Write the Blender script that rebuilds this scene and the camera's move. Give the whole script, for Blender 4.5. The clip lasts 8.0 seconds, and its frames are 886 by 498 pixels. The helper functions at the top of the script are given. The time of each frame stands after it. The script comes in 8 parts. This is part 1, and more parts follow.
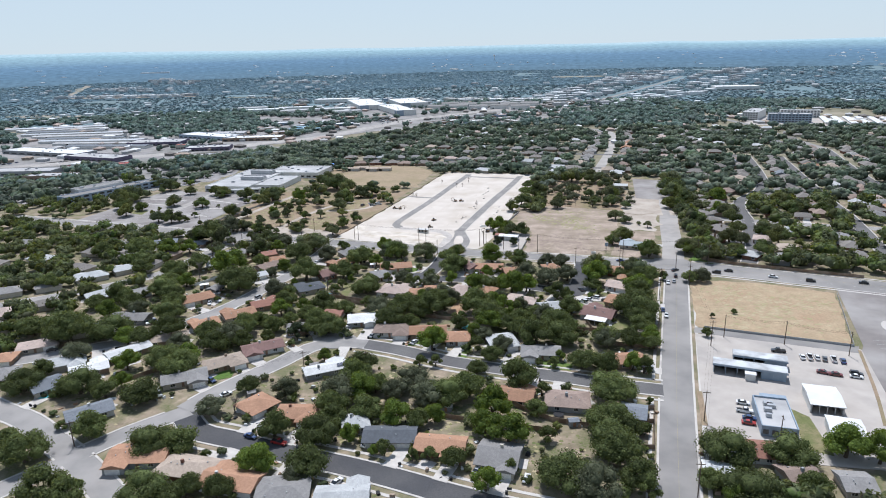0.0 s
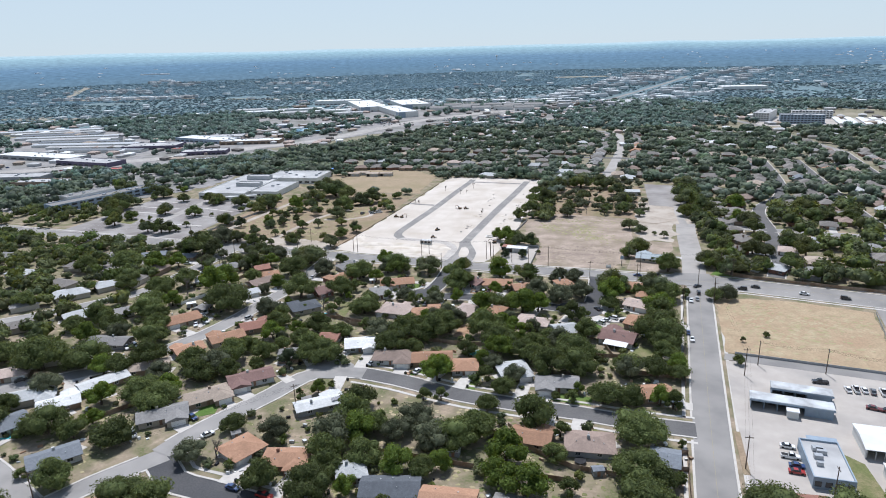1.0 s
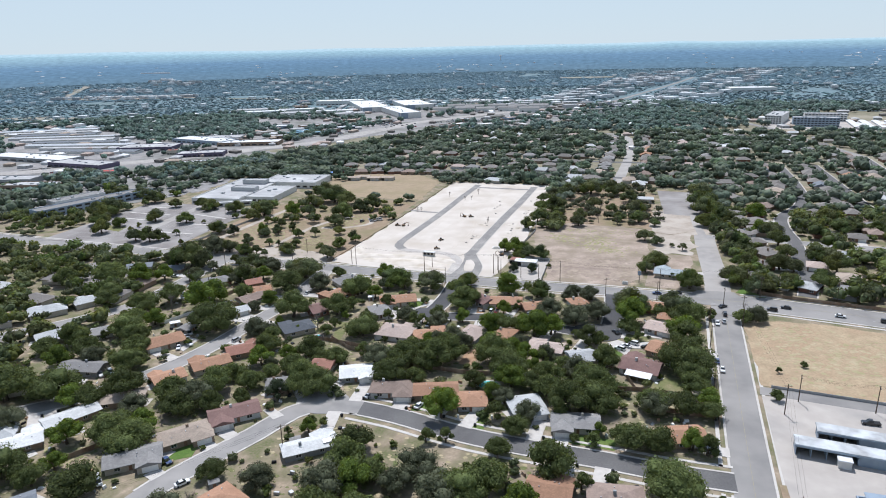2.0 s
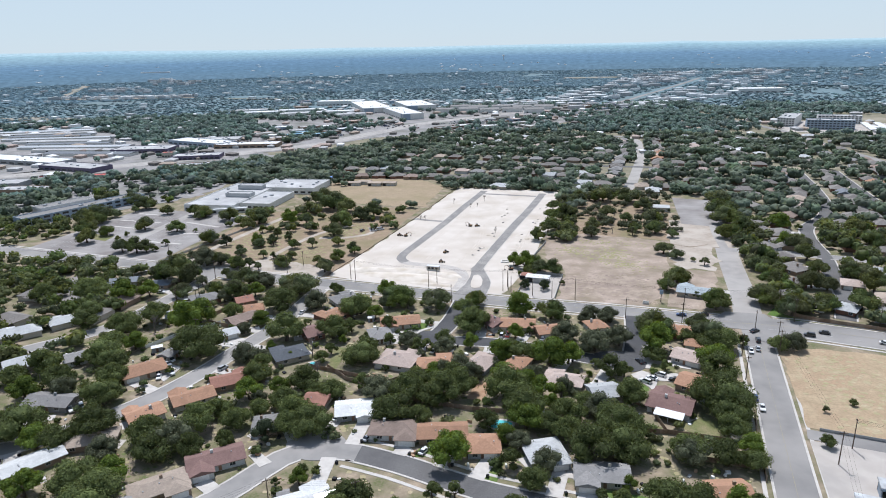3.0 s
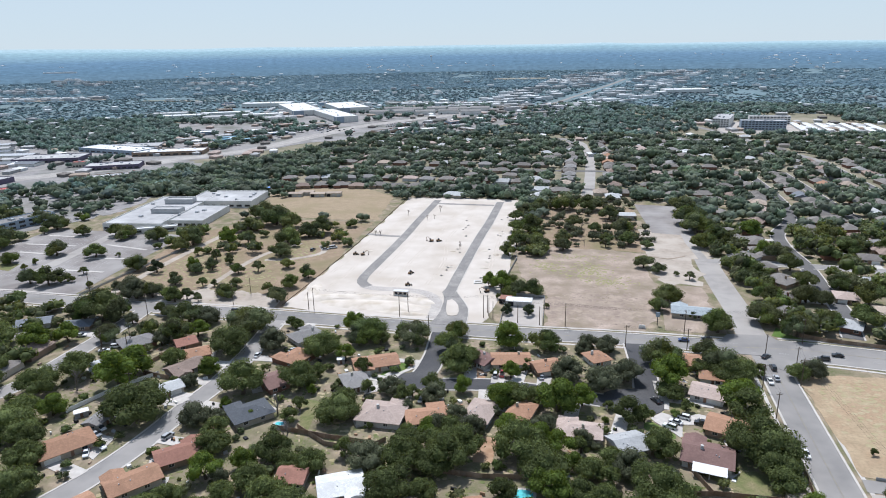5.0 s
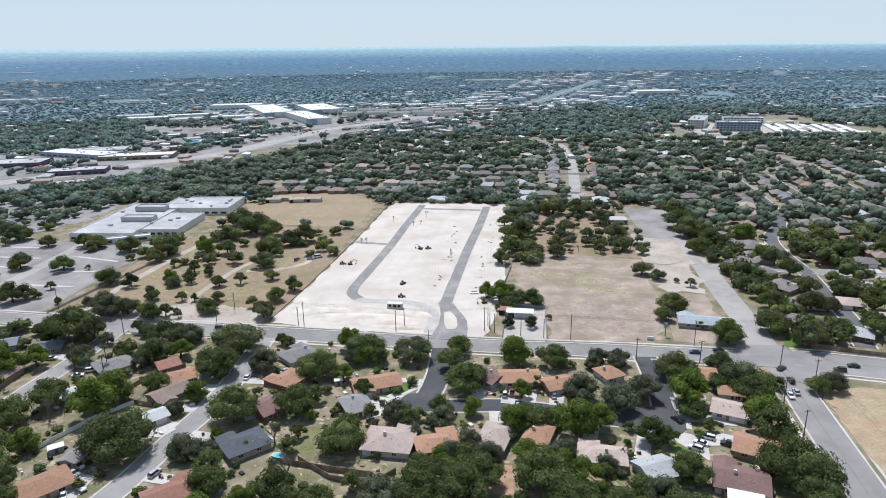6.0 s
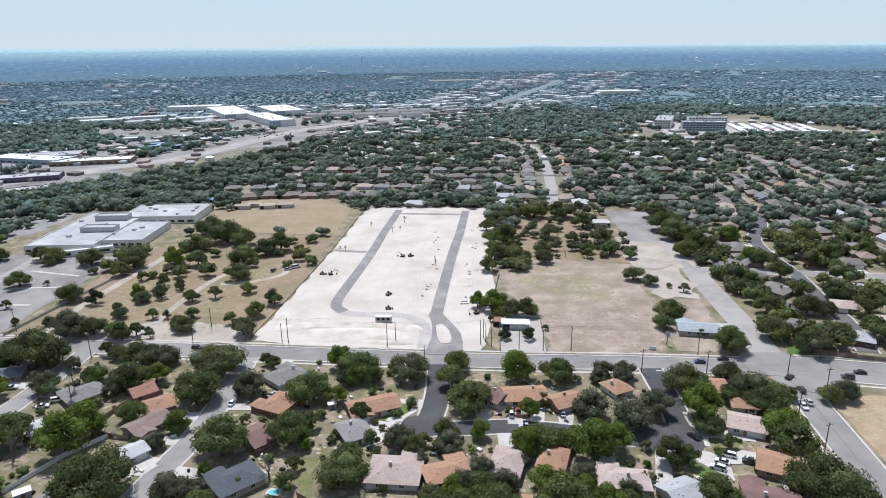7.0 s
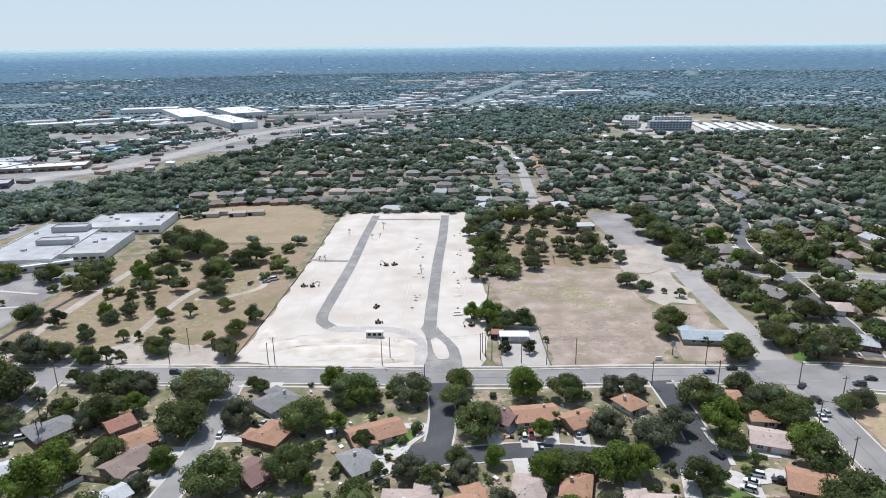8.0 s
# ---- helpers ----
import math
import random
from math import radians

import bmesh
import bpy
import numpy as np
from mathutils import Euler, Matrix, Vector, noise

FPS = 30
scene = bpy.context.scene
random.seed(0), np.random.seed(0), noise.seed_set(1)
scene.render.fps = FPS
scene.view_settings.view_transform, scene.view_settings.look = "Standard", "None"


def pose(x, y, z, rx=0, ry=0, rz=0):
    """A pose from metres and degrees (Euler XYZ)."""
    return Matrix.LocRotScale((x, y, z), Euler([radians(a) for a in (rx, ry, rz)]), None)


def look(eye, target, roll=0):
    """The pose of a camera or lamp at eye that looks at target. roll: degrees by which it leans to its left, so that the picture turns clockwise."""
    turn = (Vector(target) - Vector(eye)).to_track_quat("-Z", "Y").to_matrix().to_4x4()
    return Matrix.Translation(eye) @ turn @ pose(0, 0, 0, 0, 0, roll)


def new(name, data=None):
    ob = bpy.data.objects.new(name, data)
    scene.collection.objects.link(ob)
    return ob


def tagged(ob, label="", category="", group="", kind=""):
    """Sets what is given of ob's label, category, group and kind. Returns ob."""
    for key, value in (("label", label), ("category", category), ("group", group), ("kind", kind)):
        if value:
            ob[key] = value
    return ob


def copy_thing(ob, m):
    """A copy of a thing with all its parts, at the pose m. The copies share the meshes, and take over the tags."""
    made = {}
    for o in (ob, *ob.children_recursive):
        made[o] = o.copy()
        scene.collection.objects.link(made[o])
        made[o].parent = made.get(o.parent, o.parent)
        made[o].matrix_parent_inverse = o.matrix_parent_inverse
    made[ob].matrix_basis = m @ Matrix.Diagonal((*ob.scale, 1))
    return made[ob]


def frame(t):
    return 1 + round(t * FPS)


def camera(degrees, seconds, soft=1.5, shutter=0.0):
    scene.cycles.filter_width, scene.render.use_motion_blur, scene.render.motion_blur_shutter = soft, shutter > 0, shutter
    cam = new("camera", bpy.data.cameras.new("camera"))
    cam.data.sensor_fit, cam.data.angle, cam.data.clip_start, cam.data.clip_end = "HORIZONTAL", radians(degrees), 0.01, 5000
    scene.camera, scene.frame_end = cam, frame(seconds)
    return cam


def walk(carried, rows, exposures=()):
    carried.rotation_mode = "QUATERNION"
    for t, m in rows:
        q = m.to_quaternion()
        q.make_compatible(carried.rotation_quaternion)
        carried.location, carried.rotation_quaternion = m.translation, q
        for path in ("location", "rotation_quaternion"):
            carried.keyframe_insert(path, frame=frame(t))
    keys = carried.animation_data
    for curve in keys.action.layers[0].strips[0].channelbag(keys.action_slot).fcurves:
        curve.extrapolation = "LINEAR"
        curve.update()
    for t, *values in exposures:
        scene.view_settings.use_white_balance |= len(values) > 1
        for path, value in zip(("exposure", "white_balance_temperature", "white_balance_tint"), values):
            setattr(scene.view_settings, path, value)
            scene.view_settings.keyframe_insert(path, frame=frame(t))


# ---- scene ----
cam = camera(68.7, 8.0, 1.0)
PATH = [
    (0, (77.652, -162.287, 125.771), (77.164, -160.439, 125.184), -1.6),
    (0.5, (73.767, -149.261, 125.743), (73.274, -147.414, 125.156), -1.7),
    (1, (69.696, -136.354, 125.798), (69.201, -134.507, 125.212), -1.8),
    (1.5, (65.568, -123.64, 125.703), (65.071, -121.794, 125.117), -1.7),
    (3, (52.348, -83.436, 126.166), (51.842, -81.592, 125.578), -1.5),
    (3.5, (45.766, -72.526, 126.313), (45.267, -70.681, 125.724), -1.5),
    (4, (37.374, -63.691, 126.202), (36.963, -61.825, 125.612), -1.4),
    (4.5, (28.999, -55.968, 126.272), (28.653, -54.089, 125.681), -1.3),
    (6, (5.231, -34.166, 126.079), (5.038, -32.265, 125.489), -1.0),
    (6.5, (-2.511, -26.968, 126.052), (-2.675, -25.064, 125.462), -1.0),
    (7, (-10.045, -19.773, 126.101), (-10.119, -17.864, 125.51), -0.9),
    (7.5, (-18.011, -12.294, 126.064), (-18.017, -10.383, 125.472), -0.8),
    (8, (-25.521, -3.97, 126.095), (-25.473, -2.06, 125.503), -0.9),
]
walk(cam, [(t, look(eye, target, roll)) for t, eye, target, roll in PATH], [(0.0, 0.40, 5900, 12), (8.0, 0.40, 5900, 12)])

# ---- light ----
SUN_ELEVATION, SUN_TURN = radians(64), radians(22)   # the sun stands ahead and a little to the left
world = bpy.data.worlds.new("sky")
scene.world = world
world.use_nodes = True
wn = world.node_tree.nodes
sky = wn.new("ShaderNodeTexSky")
sky.sky_type = "NISHITA"
sky.sun_disc = False
sky.sun_elevation, sky.sun_rotation = SUN_ELEVATION, -SUN_TURN
sky.altitude, sky.air_density, sky.dust_density, sky.ozone_density = 200, 1.0, 0.1, 4.5
wn["Background"].inputs["Strength"].default_value = 0.1
haze = wn.new("ShaderNodeMix")
haze.data_type = "RGBA"
height = wn.new("ShaderNodeSeparateXYZ")
veil = wn.new("ShaderNodeMapRange")                     # the haze is thickest at the horizon
veil.inputs["From Min"].default_value, veil.inputs["From Max"].default_value = 0.12, 0.7
veil.inputs["To Min"].default_value, veil.inputs["To Max"].default_value = 0.9, 0.3
world.node_tree.links.new(wn.new("ShaderNodeTexCoord").outputs["Generated"], height.inputs[0])
world.node_tree.links.new(height.outputs[2], veil.inputs["Value"])
world.node_tree.links.new(veil.outputs[0], haze.inputs[0])
haze.inputs[7].default_value = (4.75, 5.4, 5.6, 1)     # a pale summer haze over the whole sky
world.node_tree.links.new(sky.outputs[0], haze.inputs[6])
world.node_tree.links.new(haze.outputs[2], wn["Background"].inputs["Color"])
sun_data = bpy.data.lights.new("sun", "SUN")
sun_data.energy, sun_data.angle, sun_data.color = 3.9, radians(0.53), (1.0, 0.96, 0.9)
sun = new("sun", sun_data)
toward = Vector((-math.sin(SUN_TURN) * math.cos(SUN_ELEVATION), math.cos(SUN_TURN) * math.cos(SUN_ELEVATION), math.sin(SUN_ELEVATION)))
sun.matrix_world = look(toward * 900, (0, 0, 0))


# ---- materials ----
def surface(name, a, b, size=2.0, rough=0.9, bump=0.2, c=None, large=20.0, vary=0.0, island=0.0, metal=0.0, fine=None, spot=0.5, cell=0.0):
    """A rough surface of colours a and b mixed by grain of that size in metres, with c in large stains."""
    m = bpy.data.materials.new(name)
    m.use_nodes = True
    t = m.node_tree
    n, link = t.nodes, t.links.new
    bsdf = n["Principled BSDF"]
    bsdf.inputs["Roughness"].default_value = rough
    bsdf.inputs["Metallic"].default_value = metal
    if rough > 0.75:
        bsdf.inputs["Specular IOR Level"].default_value = 0.2
    geo = n.new("ShaderNodeNewGeometry")
    def grain(metres, detail=4.0):
        tex = n.new("ShaderNodeTexNoise")
        tex.inputs["Scale"].default_value = 1.0 / metres
        tex.inputs["Detail"].default_value = detail
        link(geo.outputs["Position"], tex.inputs["Vector"])
        return tex
    def ramp(src, lo, hi):
        r = n.new("ShaderNodeMapRange")
        r.inputs["From Min"].default_value, r.inputs["From Max"].default_value = lo, hi
        link(src, r.inputs["Value"])
        return r.outputs["Result"]
    def mix(fac, one, two):
        x = n.new("ShaderNodeMix")
        x.data_type = "RGBA"
        if hasattr(fac, "default_value"):
            link(fac, x.inputs[0])
        else:
            x.inputs[0].default_value = fac
        for socket, value in ((x.inputs[6], one), (x.inputs[7], two)):
            if isinstance(value, tuple):
                socket.default_value = (*value, 1)
            else:
                link(value, socket)
        return x.outputs[2]
    g1 = grain(size)
    col = mix(ramp(g1.outputs[0], 0.32, 0.68), a, b)
    if c is not None:
        g2 = grain(large, 5.0)
        col = mix(ramp(g2.outputs[0], spot - 0.1, spot + 0.14), col, c)
    if fine:
        g3 = grain(fine, 2.0)
        col = mix(ramp(g3.outputs[0], 0.35, 0.9), col, tuple(v * 0.6 for v in a))
    scale = None
    if vary:
        info = n.new("ShaderNodeObjectInfo")
        scale = ramp(info.outputs["Random"], 0.0, 1.0)
        r = scale.node
        r.inputs["To Min"].default_value, r.inputs["To Max"].default_value = 1 - vary, 1 + vary
    if island:
        r2 = n.new("ShaderNodeMapRange")
        link(geo.outputs["Random Per Island"], r2.inputs["Value"])
        r2.inputs["To Min"].default_value, r2.inputs["To Max"].default_value = 1 - island, 1 + island
        if scale is None:
            scale = r2.outputs["Result"]
        else:
            mul = n.new("ShaderNodeMath")
            mul.operation = "MULTIPLY"
            link(scale, mul.inputs[0])
            link(r2.outputs["Result"], mul.inputs[1])
            scale = mul.outputs[0]
    if scale is not None:
        hsv = n.new("ShaderNodeHueSaturation")
        link(scale, hsv.inputs["Value"])
        link(col, hsv.inputs["Color"])
        col = hsv.outputs[0]
    if cell:
        spot_of = n.new("ShaderNodeTexVoronoi")          # one tint for each crown or so
        spot_of.voronoi_dimensions = "2D"
        spot_of.inputs["Scale"].default_value = 1.0 / cell
        link(geo.outputs["Position"], spot_of.inputs["Vector"])
        parts = n.new("ShaderNodeSeparateColor")
        link(spot_of.outputs["Color"], parts.inputs[0])
        tint = n.new("ShaderNodeHueSaturation")
        for k, socket, lo, hi in ((0, "Value", 0.62, 1.38), (1, "Hue", 0.47, 0.52), (2, "Saturation", 0.75, 1.2)):
            link(ramp(parts.outputs[k], 0.0, 1.0), tint.inputs[socket])
            r = tint.inputs[socket].links[0].from_node
            r.inputs["To Min"].default_value, r.inputs["To Max"].default_value = lo, hi
        link(col, tint.inputs["Color"])
        col = tint.outputs[0]
    link(col, bsdf.inputs["Base Color"])
    if bump:
        bp = n.new("ShaderNodeBump")
        bp.inputs["Strength"].default_value = bump
        bp.inputs["Distance"].default_value = size * 0.15
        link(g1.outputs[0], bp.inputs["Height"])
        link(bp.outputs[0], bsdf.inputs["Normal"])
    return m


def leafy(m, share=0.34):
    """Lets part of the sunlight through thin leaves."""
    t = m.node_tree
    n, link = t.nodes, t.links.new
    bsdf, out = n["Principled BSDF"], n["Material Output"]
    glow = n.new("ShaderNodeHueSaturation")
    glow.inputs["Hue"].default_value, glow.inputs["Saturation"].default_value, glow.inputs["Value"].default_value = 0.475, 1.15, 1.5
    link(bsdf.inputs["Base Color"].links[0].from_socket, glow.inputs["Color"])
    thin = n.new("ShaderNodeBsdfTranslucent")
    link(glow.outputs[0], thin.inputs["Color"])
    both = n.new("ShaderNodeMixShader")
    both.inputs[0].default_value = share
    link(bsdf.outputs[0], both.inputs[1])
    link(thin.outputs[0], both.inputs[2])
    link(both.outputs[0], out.inputs["Surface"])
    return m


def glossy(name, colour, rough=0.25, metal=0.0, coat=0.0):
    m = surface(name, colour, tuple(v * 0.85 for v in colour), 0.6, rough, 0.0)
    b = m.node_tree.nodes["Principled BSDF"]
    b.inputs["Metallic"].default_value = metal
    b.inputs["Coat Weight"].default_value = coat
    return m


M_SOIL = surface("dry_grass_and_soil", (0.37, 0.295, 0.215), (0.17, 0.14, 0.095), 4.2, 0.95, 0.5, (0.11, 0.122, 0.05), 9.0, spot=0.49, fine=0.8)
M_SCRUB = surface("woodland_floor", (0.15, 0.145, 0.09), (0.23, 0.20, 0.145), 14.0, 0.95, 0.3, (0.30, 0.265, 0.20), 90.0, spot=0.6)
# Blue-grey of distance haze is painted into this floor's colour.
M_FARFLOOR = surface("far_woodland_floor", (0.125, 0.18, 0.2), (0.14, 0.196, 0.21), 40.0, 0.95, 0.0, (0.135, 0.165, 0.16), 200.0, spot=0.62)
M_FIELD = surface("dry_field", (0.42, 0.338, 0.275), (0.255, 0.20, 0.152), 9.0, 0.95, 0.3, (0.20, 0.165, 0.11), 16.0, spot=0.54, fine=1.1)
M_FIELD2 = surface("straw_field", (0.42, 0.325, 0.21), (0.31, 0.235, 0.15), 5.0, 0.95, 0.2, (0.345, 0.24, 0.155), 15.0, spot=0.55, fine=1.0)
M_STRAW = surface("dry_school_grass", (0.34, 0.265, 0.175), (0.28, 0.215, 0.14), 6.0, 0.95, 0.2, (0.25, 0.205, 0.12), 26.0, spot=0.56, fine=1.0)
M_PARK = surface("park_ground", (0.32, 0.24, 0.165), (0.235, 0.175, 0.115), 5.0, 0.95, 0.3, (0.19, 0.17, 0.085), 26.0, spot=0.56, fine=0.9)
M_CALICHE = surface("white_limestone_fill", (0.535, 0.485, 0.43), (0.475, 0.424, 0.367), 11.0, 0.95, 0.06, (0.42, 0.365, 0.305), 26.0, spot=0.56)
M_BERM = surface("graded_fill", (0.575, 0.52, 0.455), (0.49, 0.435, 0.365), 6.0, 0.95, 0.15, (0.42, 0.36, 0.285), 12.0, spot=0.56)
M_NEWROAD = surface("base_course", (0.25, 0.235, 0.22), (0.20, 0.19, 0.18), 3.0, 0.9, 0.1, (0.33, 0.31, 0.285), 10.0, spot=0.56, fine=0.6)
M_DUST = surface("dusted_base_course", (0.44, 0.405, 0.37), (0.37, 0.34, 0.31), 4.0, 0.95, 0.1, (0.50, 0.46, 0.415), 9.0, spot=0.52, fine=0.7)
M_DIRTROAD = surface("gravel_road", (0.37, 0.315, 0.26), (0.29, 0.25, 0.205), 3.0, 0.95, 0.2, (0.41, 0.36, 0.305), 14.0)
M_PALEROAD = surface("worn_road", (0.315, 0.292, 0.268), (0.26, 0.243, 0.225), 5.0, 0.9, 0.0, (0.35, 0.327, 0.30), 26.0)
M_ROAD = surface("bleached_asphalt", (0.222, 0.21, 0.197), (0.178, 0.17, 0.162), 8.0, 0.88, 0.0, (0.265, 0.25, 0.233), 22.0)
M_STREET = surface("old_street_asphalt", (0.25, 0.237, 0.222), (0.205, 0.196, 0.186), 5.0, 0.88, 0.0, (0.29, 0.273, 0.255), 16.0)
M_DARKROAD = surface("newer_asphalt", (0.072, 0.072, 0.076), (0.056, 0.056, 0.06), 3.0, 0.8, 0.08, (0.092, 0.09, 0.09), 12.0, fine=0.5)
M_MIDROAD = surface("street_asphalt", (0.125, 0.12, 0.118), (0.10, 0.097, 0.096), 3.0, 0.85, 0.08, (0.15, 0.145, 0.14), 12.0, fine=0.5)
M_CONCRETE = surface("concrete", (0.50, 0.47, 0.43), (0.43, 0.40, 0.365), 1.6, 0.85, 0.06, (0.36, 0.33, 0.30), 9.0, spot=0.6)
M_APRON = surface("concrete_apron", (0.415, 0.376, 0.336), (0.35, 0.317, 0.283), 7.0, 0.85, 0.0, (0.30, 0.278, 0.255), 16.0, spot=0.60)
M_DISTRICT = surface("town_paving", (0.31, 0.29, 0.278), (0.225, 0.217, 0.212), 16.0, 0.9, 0.05, (0.12, 0.125, 0.095), 60.0, spot=0.56, fine=4.0)
M_LOT = surface("parking_asphalt", (0.212, 0.19, 0.176), (0.172, 0.156, 0.147), 6.0, 0.88, 0.0, (0.29, 0.272, 0.255), 26.0)
M_PAINT = surface("road_paint", (0.42, 0.415, 0.40), (0.30, 0.30, 0.295), 0.8, 0.7, 0.0)
M_YELLOW = surface("yellow_road_paint", (0.30, 0.25, 0.14), (0.22, 0.20, 0.14), 0.8, 0.7, 0.0)
M_LAWN = surface("watered_lawn", (0.10, 0.17, 0.035), (0.075, 0.13, 0.03), 1.2, 0.95, 0.3, (0.16, 0.19, 0.06), 7.0, fine=0.5)
M_DRYLAWN = surface("half_dry_lawn", (0.17, 0.18, 0.075), (0.12, 0.135, 0.05), 1.4, 0.95, 0.3, (0.25, 0.21, 0.12), 6.0, fine=0.5)
M_CLAY = surface("bare_clay", (0.33, 0.21, 0.13), (0.27, 0.165, 0.10), 2.0, 0.95, 0.3, (0.38, 0.26, 0.17), 6.0)
M_BARK = surface("bark", (0.11, 0.085, 0.065), (0.07, 0.055, 0.04), 0.3, 0.95, 0.5)
M_TWIG = surface("grey_twigs", (0.19, 0.165, 0.145), (0.13, 0.115, 0.10), 0.3, 0.95, 0.2, vary=0.15)
M_LEAF = surface("oak_leaves", (0.125, 0.152, 0.052), (0.066, 0.088, 0.032), 1.6, 0.8, 0.0, vary=0.32, island=0.34, fine=0.35)
M_LEAF_WOOD = surface("garden_leaves", (0.125, 0.152, 0.055), (0.07, 0.091, 0.035), 1.6, 0.8, 0.0, island=0.32, fine=0.35, cell=8.0)
M_LEAF_BRIGHT = surface("light_green_leaves", (0.135, 0.187, 0.036), (0.085, 0.128, 0.027), 1.4, 0.8, 0.0, vary=0.2, island=0.3, fine=0.4)
M_LEAF_GREY = surface("grey_green_leaves", (0.125, 0.136, 0.08), (0.085, 0.097, 0.056), 1.4, 0.8, 0.0, vary=0.15, island=0.35, fine=0.4)
M_LEAF_DARK = surface("dark_evergreen_leaves", (0.054, 0.07, 0.036), (0.038, 0.052, 0.028), 1.2, 0.8, 0.0, vary=0.2, island=0.3)
# Leaf green greyed and lightened, so that distance haze sits in the colour.
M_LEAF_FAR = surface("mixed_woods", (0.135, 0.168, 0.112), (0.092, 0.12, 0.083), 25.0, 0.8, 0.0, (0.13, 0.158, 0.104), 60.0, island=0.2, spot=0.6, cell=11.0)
# Next three leaf colours turn bluer and paler by distance: painted haze.
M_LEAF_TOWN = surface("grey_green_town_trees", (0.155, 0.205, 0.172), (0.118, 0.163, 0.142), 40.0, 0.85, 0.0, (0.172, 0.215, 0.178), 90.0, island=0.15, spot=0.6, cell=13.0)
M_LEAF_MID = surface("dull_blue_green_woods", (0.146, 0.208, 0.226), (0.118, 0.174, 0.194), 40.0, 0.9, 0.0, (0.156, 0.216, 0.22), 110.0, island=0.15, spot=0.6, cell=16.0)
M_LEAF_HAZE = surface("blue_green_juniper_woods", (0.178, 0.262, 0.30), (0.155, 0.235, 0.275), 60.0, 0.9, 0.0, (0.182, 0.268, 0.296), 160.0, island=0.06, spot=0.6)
for m in (M_LEAF, M_LEAF_WOOD, M_LEAF_BRIGHT, M_LEAF_GREY, M_LEAF_DARK, M_LEAF_FAR, M_LEAF_TOWN):
    leafy(m)
ROOFS = {k: surface("shingles_" + k, tuple(v * 1.08 for v in c), tuple(v * 0.84 for v in c), 0.9, 0.9, 0.25, tuple(v * 0.72 for v in c), 5.0, vary=0.14, spot=0.62, fine=0.35) for k, c in {
    "terra": (0.36, 0.21, 0.135), "tan": (0.38, 0.31, 0.25), "pink": (0.42, 0.335, 0.29), "white": (0.60, 0.60, 0.585), "ltgray": (0.44, 0.445, 0.44),
    "gray": (0.25, 0.24, 0.23), "slate": (0.19, 0.205, 0.225), "dark": (0.10, 0.108, 0.12), "maroon": (0.20, 0.125, 0.11), "brown": (0.27, 0.205, 0.17),
    "red": (0.29, 0.15, 0.112), "blue": (0.42, 0.465, 0.485), "grayb": (0.205, 0.187, 0.17)}.items()}
WALLS = [surface("wall_" + n, tuple(v * 0.8 for v in c), tuple(v * 0.7 for v in c), 0.5, 0.9, 0.15, tuple(v * 0.6 for v in c), 3.0, spot=0.66) for n, c in (
    ("tan_brick", (0.34, 0.25, 0.18)), ("cream_siding", (0.58, 0.53, 0.44)), ("red_brick", (0.27, 0.14, 0.10)), ("white_siding", (0.66, 0.65, 0.62)),
    ("grey_siding", (0.36, 0.37, 0.37)), ("limestone", (0.48, 0.43, 0.35)))]
M_GLASS = glossy("window_glass", (0.03, 0.035, 0.04), 0.08)
M_TRIM = surface("white_trim", (0.72, 0.71, 0.68), (0.62, 0.61, 0.58), 0.7, 0.6, 0.0)
M_DOOR = surface("painted_door", (0.22, 0.12, 0.07), (0.16, 0.09, 0.055), 0.4, 0.6, 0.0, vary=0.5)
M_WOOD = surface("weathered_fence_wood", (0.23, 0.155, 0.10), (0.15, 0.10, 0.068), 0.5, 0.95, 0.3, (0.28, 0.22, 0.17), 4.0, vary=0.2)
M_POLE = surface("treated_pole_wood", (0.13, 0.095, 0.07), (0.09, 0.068, 0.05), 0.4, 0.95, 0.3)
M_METALROOF = surface("white_metal_roof", (0.64, 0.64, 0.63), (0.56, 0.56, 0.55), 4.0, 0.5, 0.05, (0.46, 0.455, 0.45), 14.0, spot=0.62)
M_MEMBRANE = surface("flat_roof_membrane", (0.38, 0.375, 0.37), (0.30, 0.296, 0.292), 6.0, 0.8, 0.05, (0.47, 0.465, 0.455), 20.0, spot=0.58)
M_WASHROOF = surface("dull_metal_roof", (0.35, 0.352, 0.35), (0.27, 0.272, 0.272), 1.6, 0.75, 0.05, (0.50, 0.52, 0.53), 6.0)
M_STEEL = surface("galvanised_steel", (0.42, 0.43, 0.44), (0.34, 0.35, 0.36), 1.0, 0.45, 0.0, metal=0.5)
M_BLUEWALL = surface("blue_grey_metal_wall", (0.25, 0.31, 0.37), (0.21, 0.26, 0.32), 2.0, 0.6, 0.0)
M_WHITEWALL = surface("pale_wall", (0.62, 0.61, 0.58), (0.54, 0.53, 0.50), 3.0, 0.8, 0.05)
M_DARK = surface("dark_opening", (0.03, 0.03, 0.032), (0.02, 0.02, 0.022), 1.0, 0.8, 0.0)
M_POOL = glossy("pool_water", (0.13, 0.55, 0.58), 0.05)
M_RUBBER = surface("tyre_rubber", (0.025, 0.025, 0.026), (0.018, 0.018, 0.018), 0.2, 0.9, 0.0)
M_PLANT = surface("machine_paint", (0.24, 0.13, 0.045), (0.16, 0.085, 0.03), 0.6, 0.5, 0.0, (0.16, 0.11, 0.07), 1.5)
M_REDROOF = surface("red_sign_paint", (0.45, 0.06, 0.045), (0.36, 0.05, 0.04), 1.0, 0.6, 0.0)
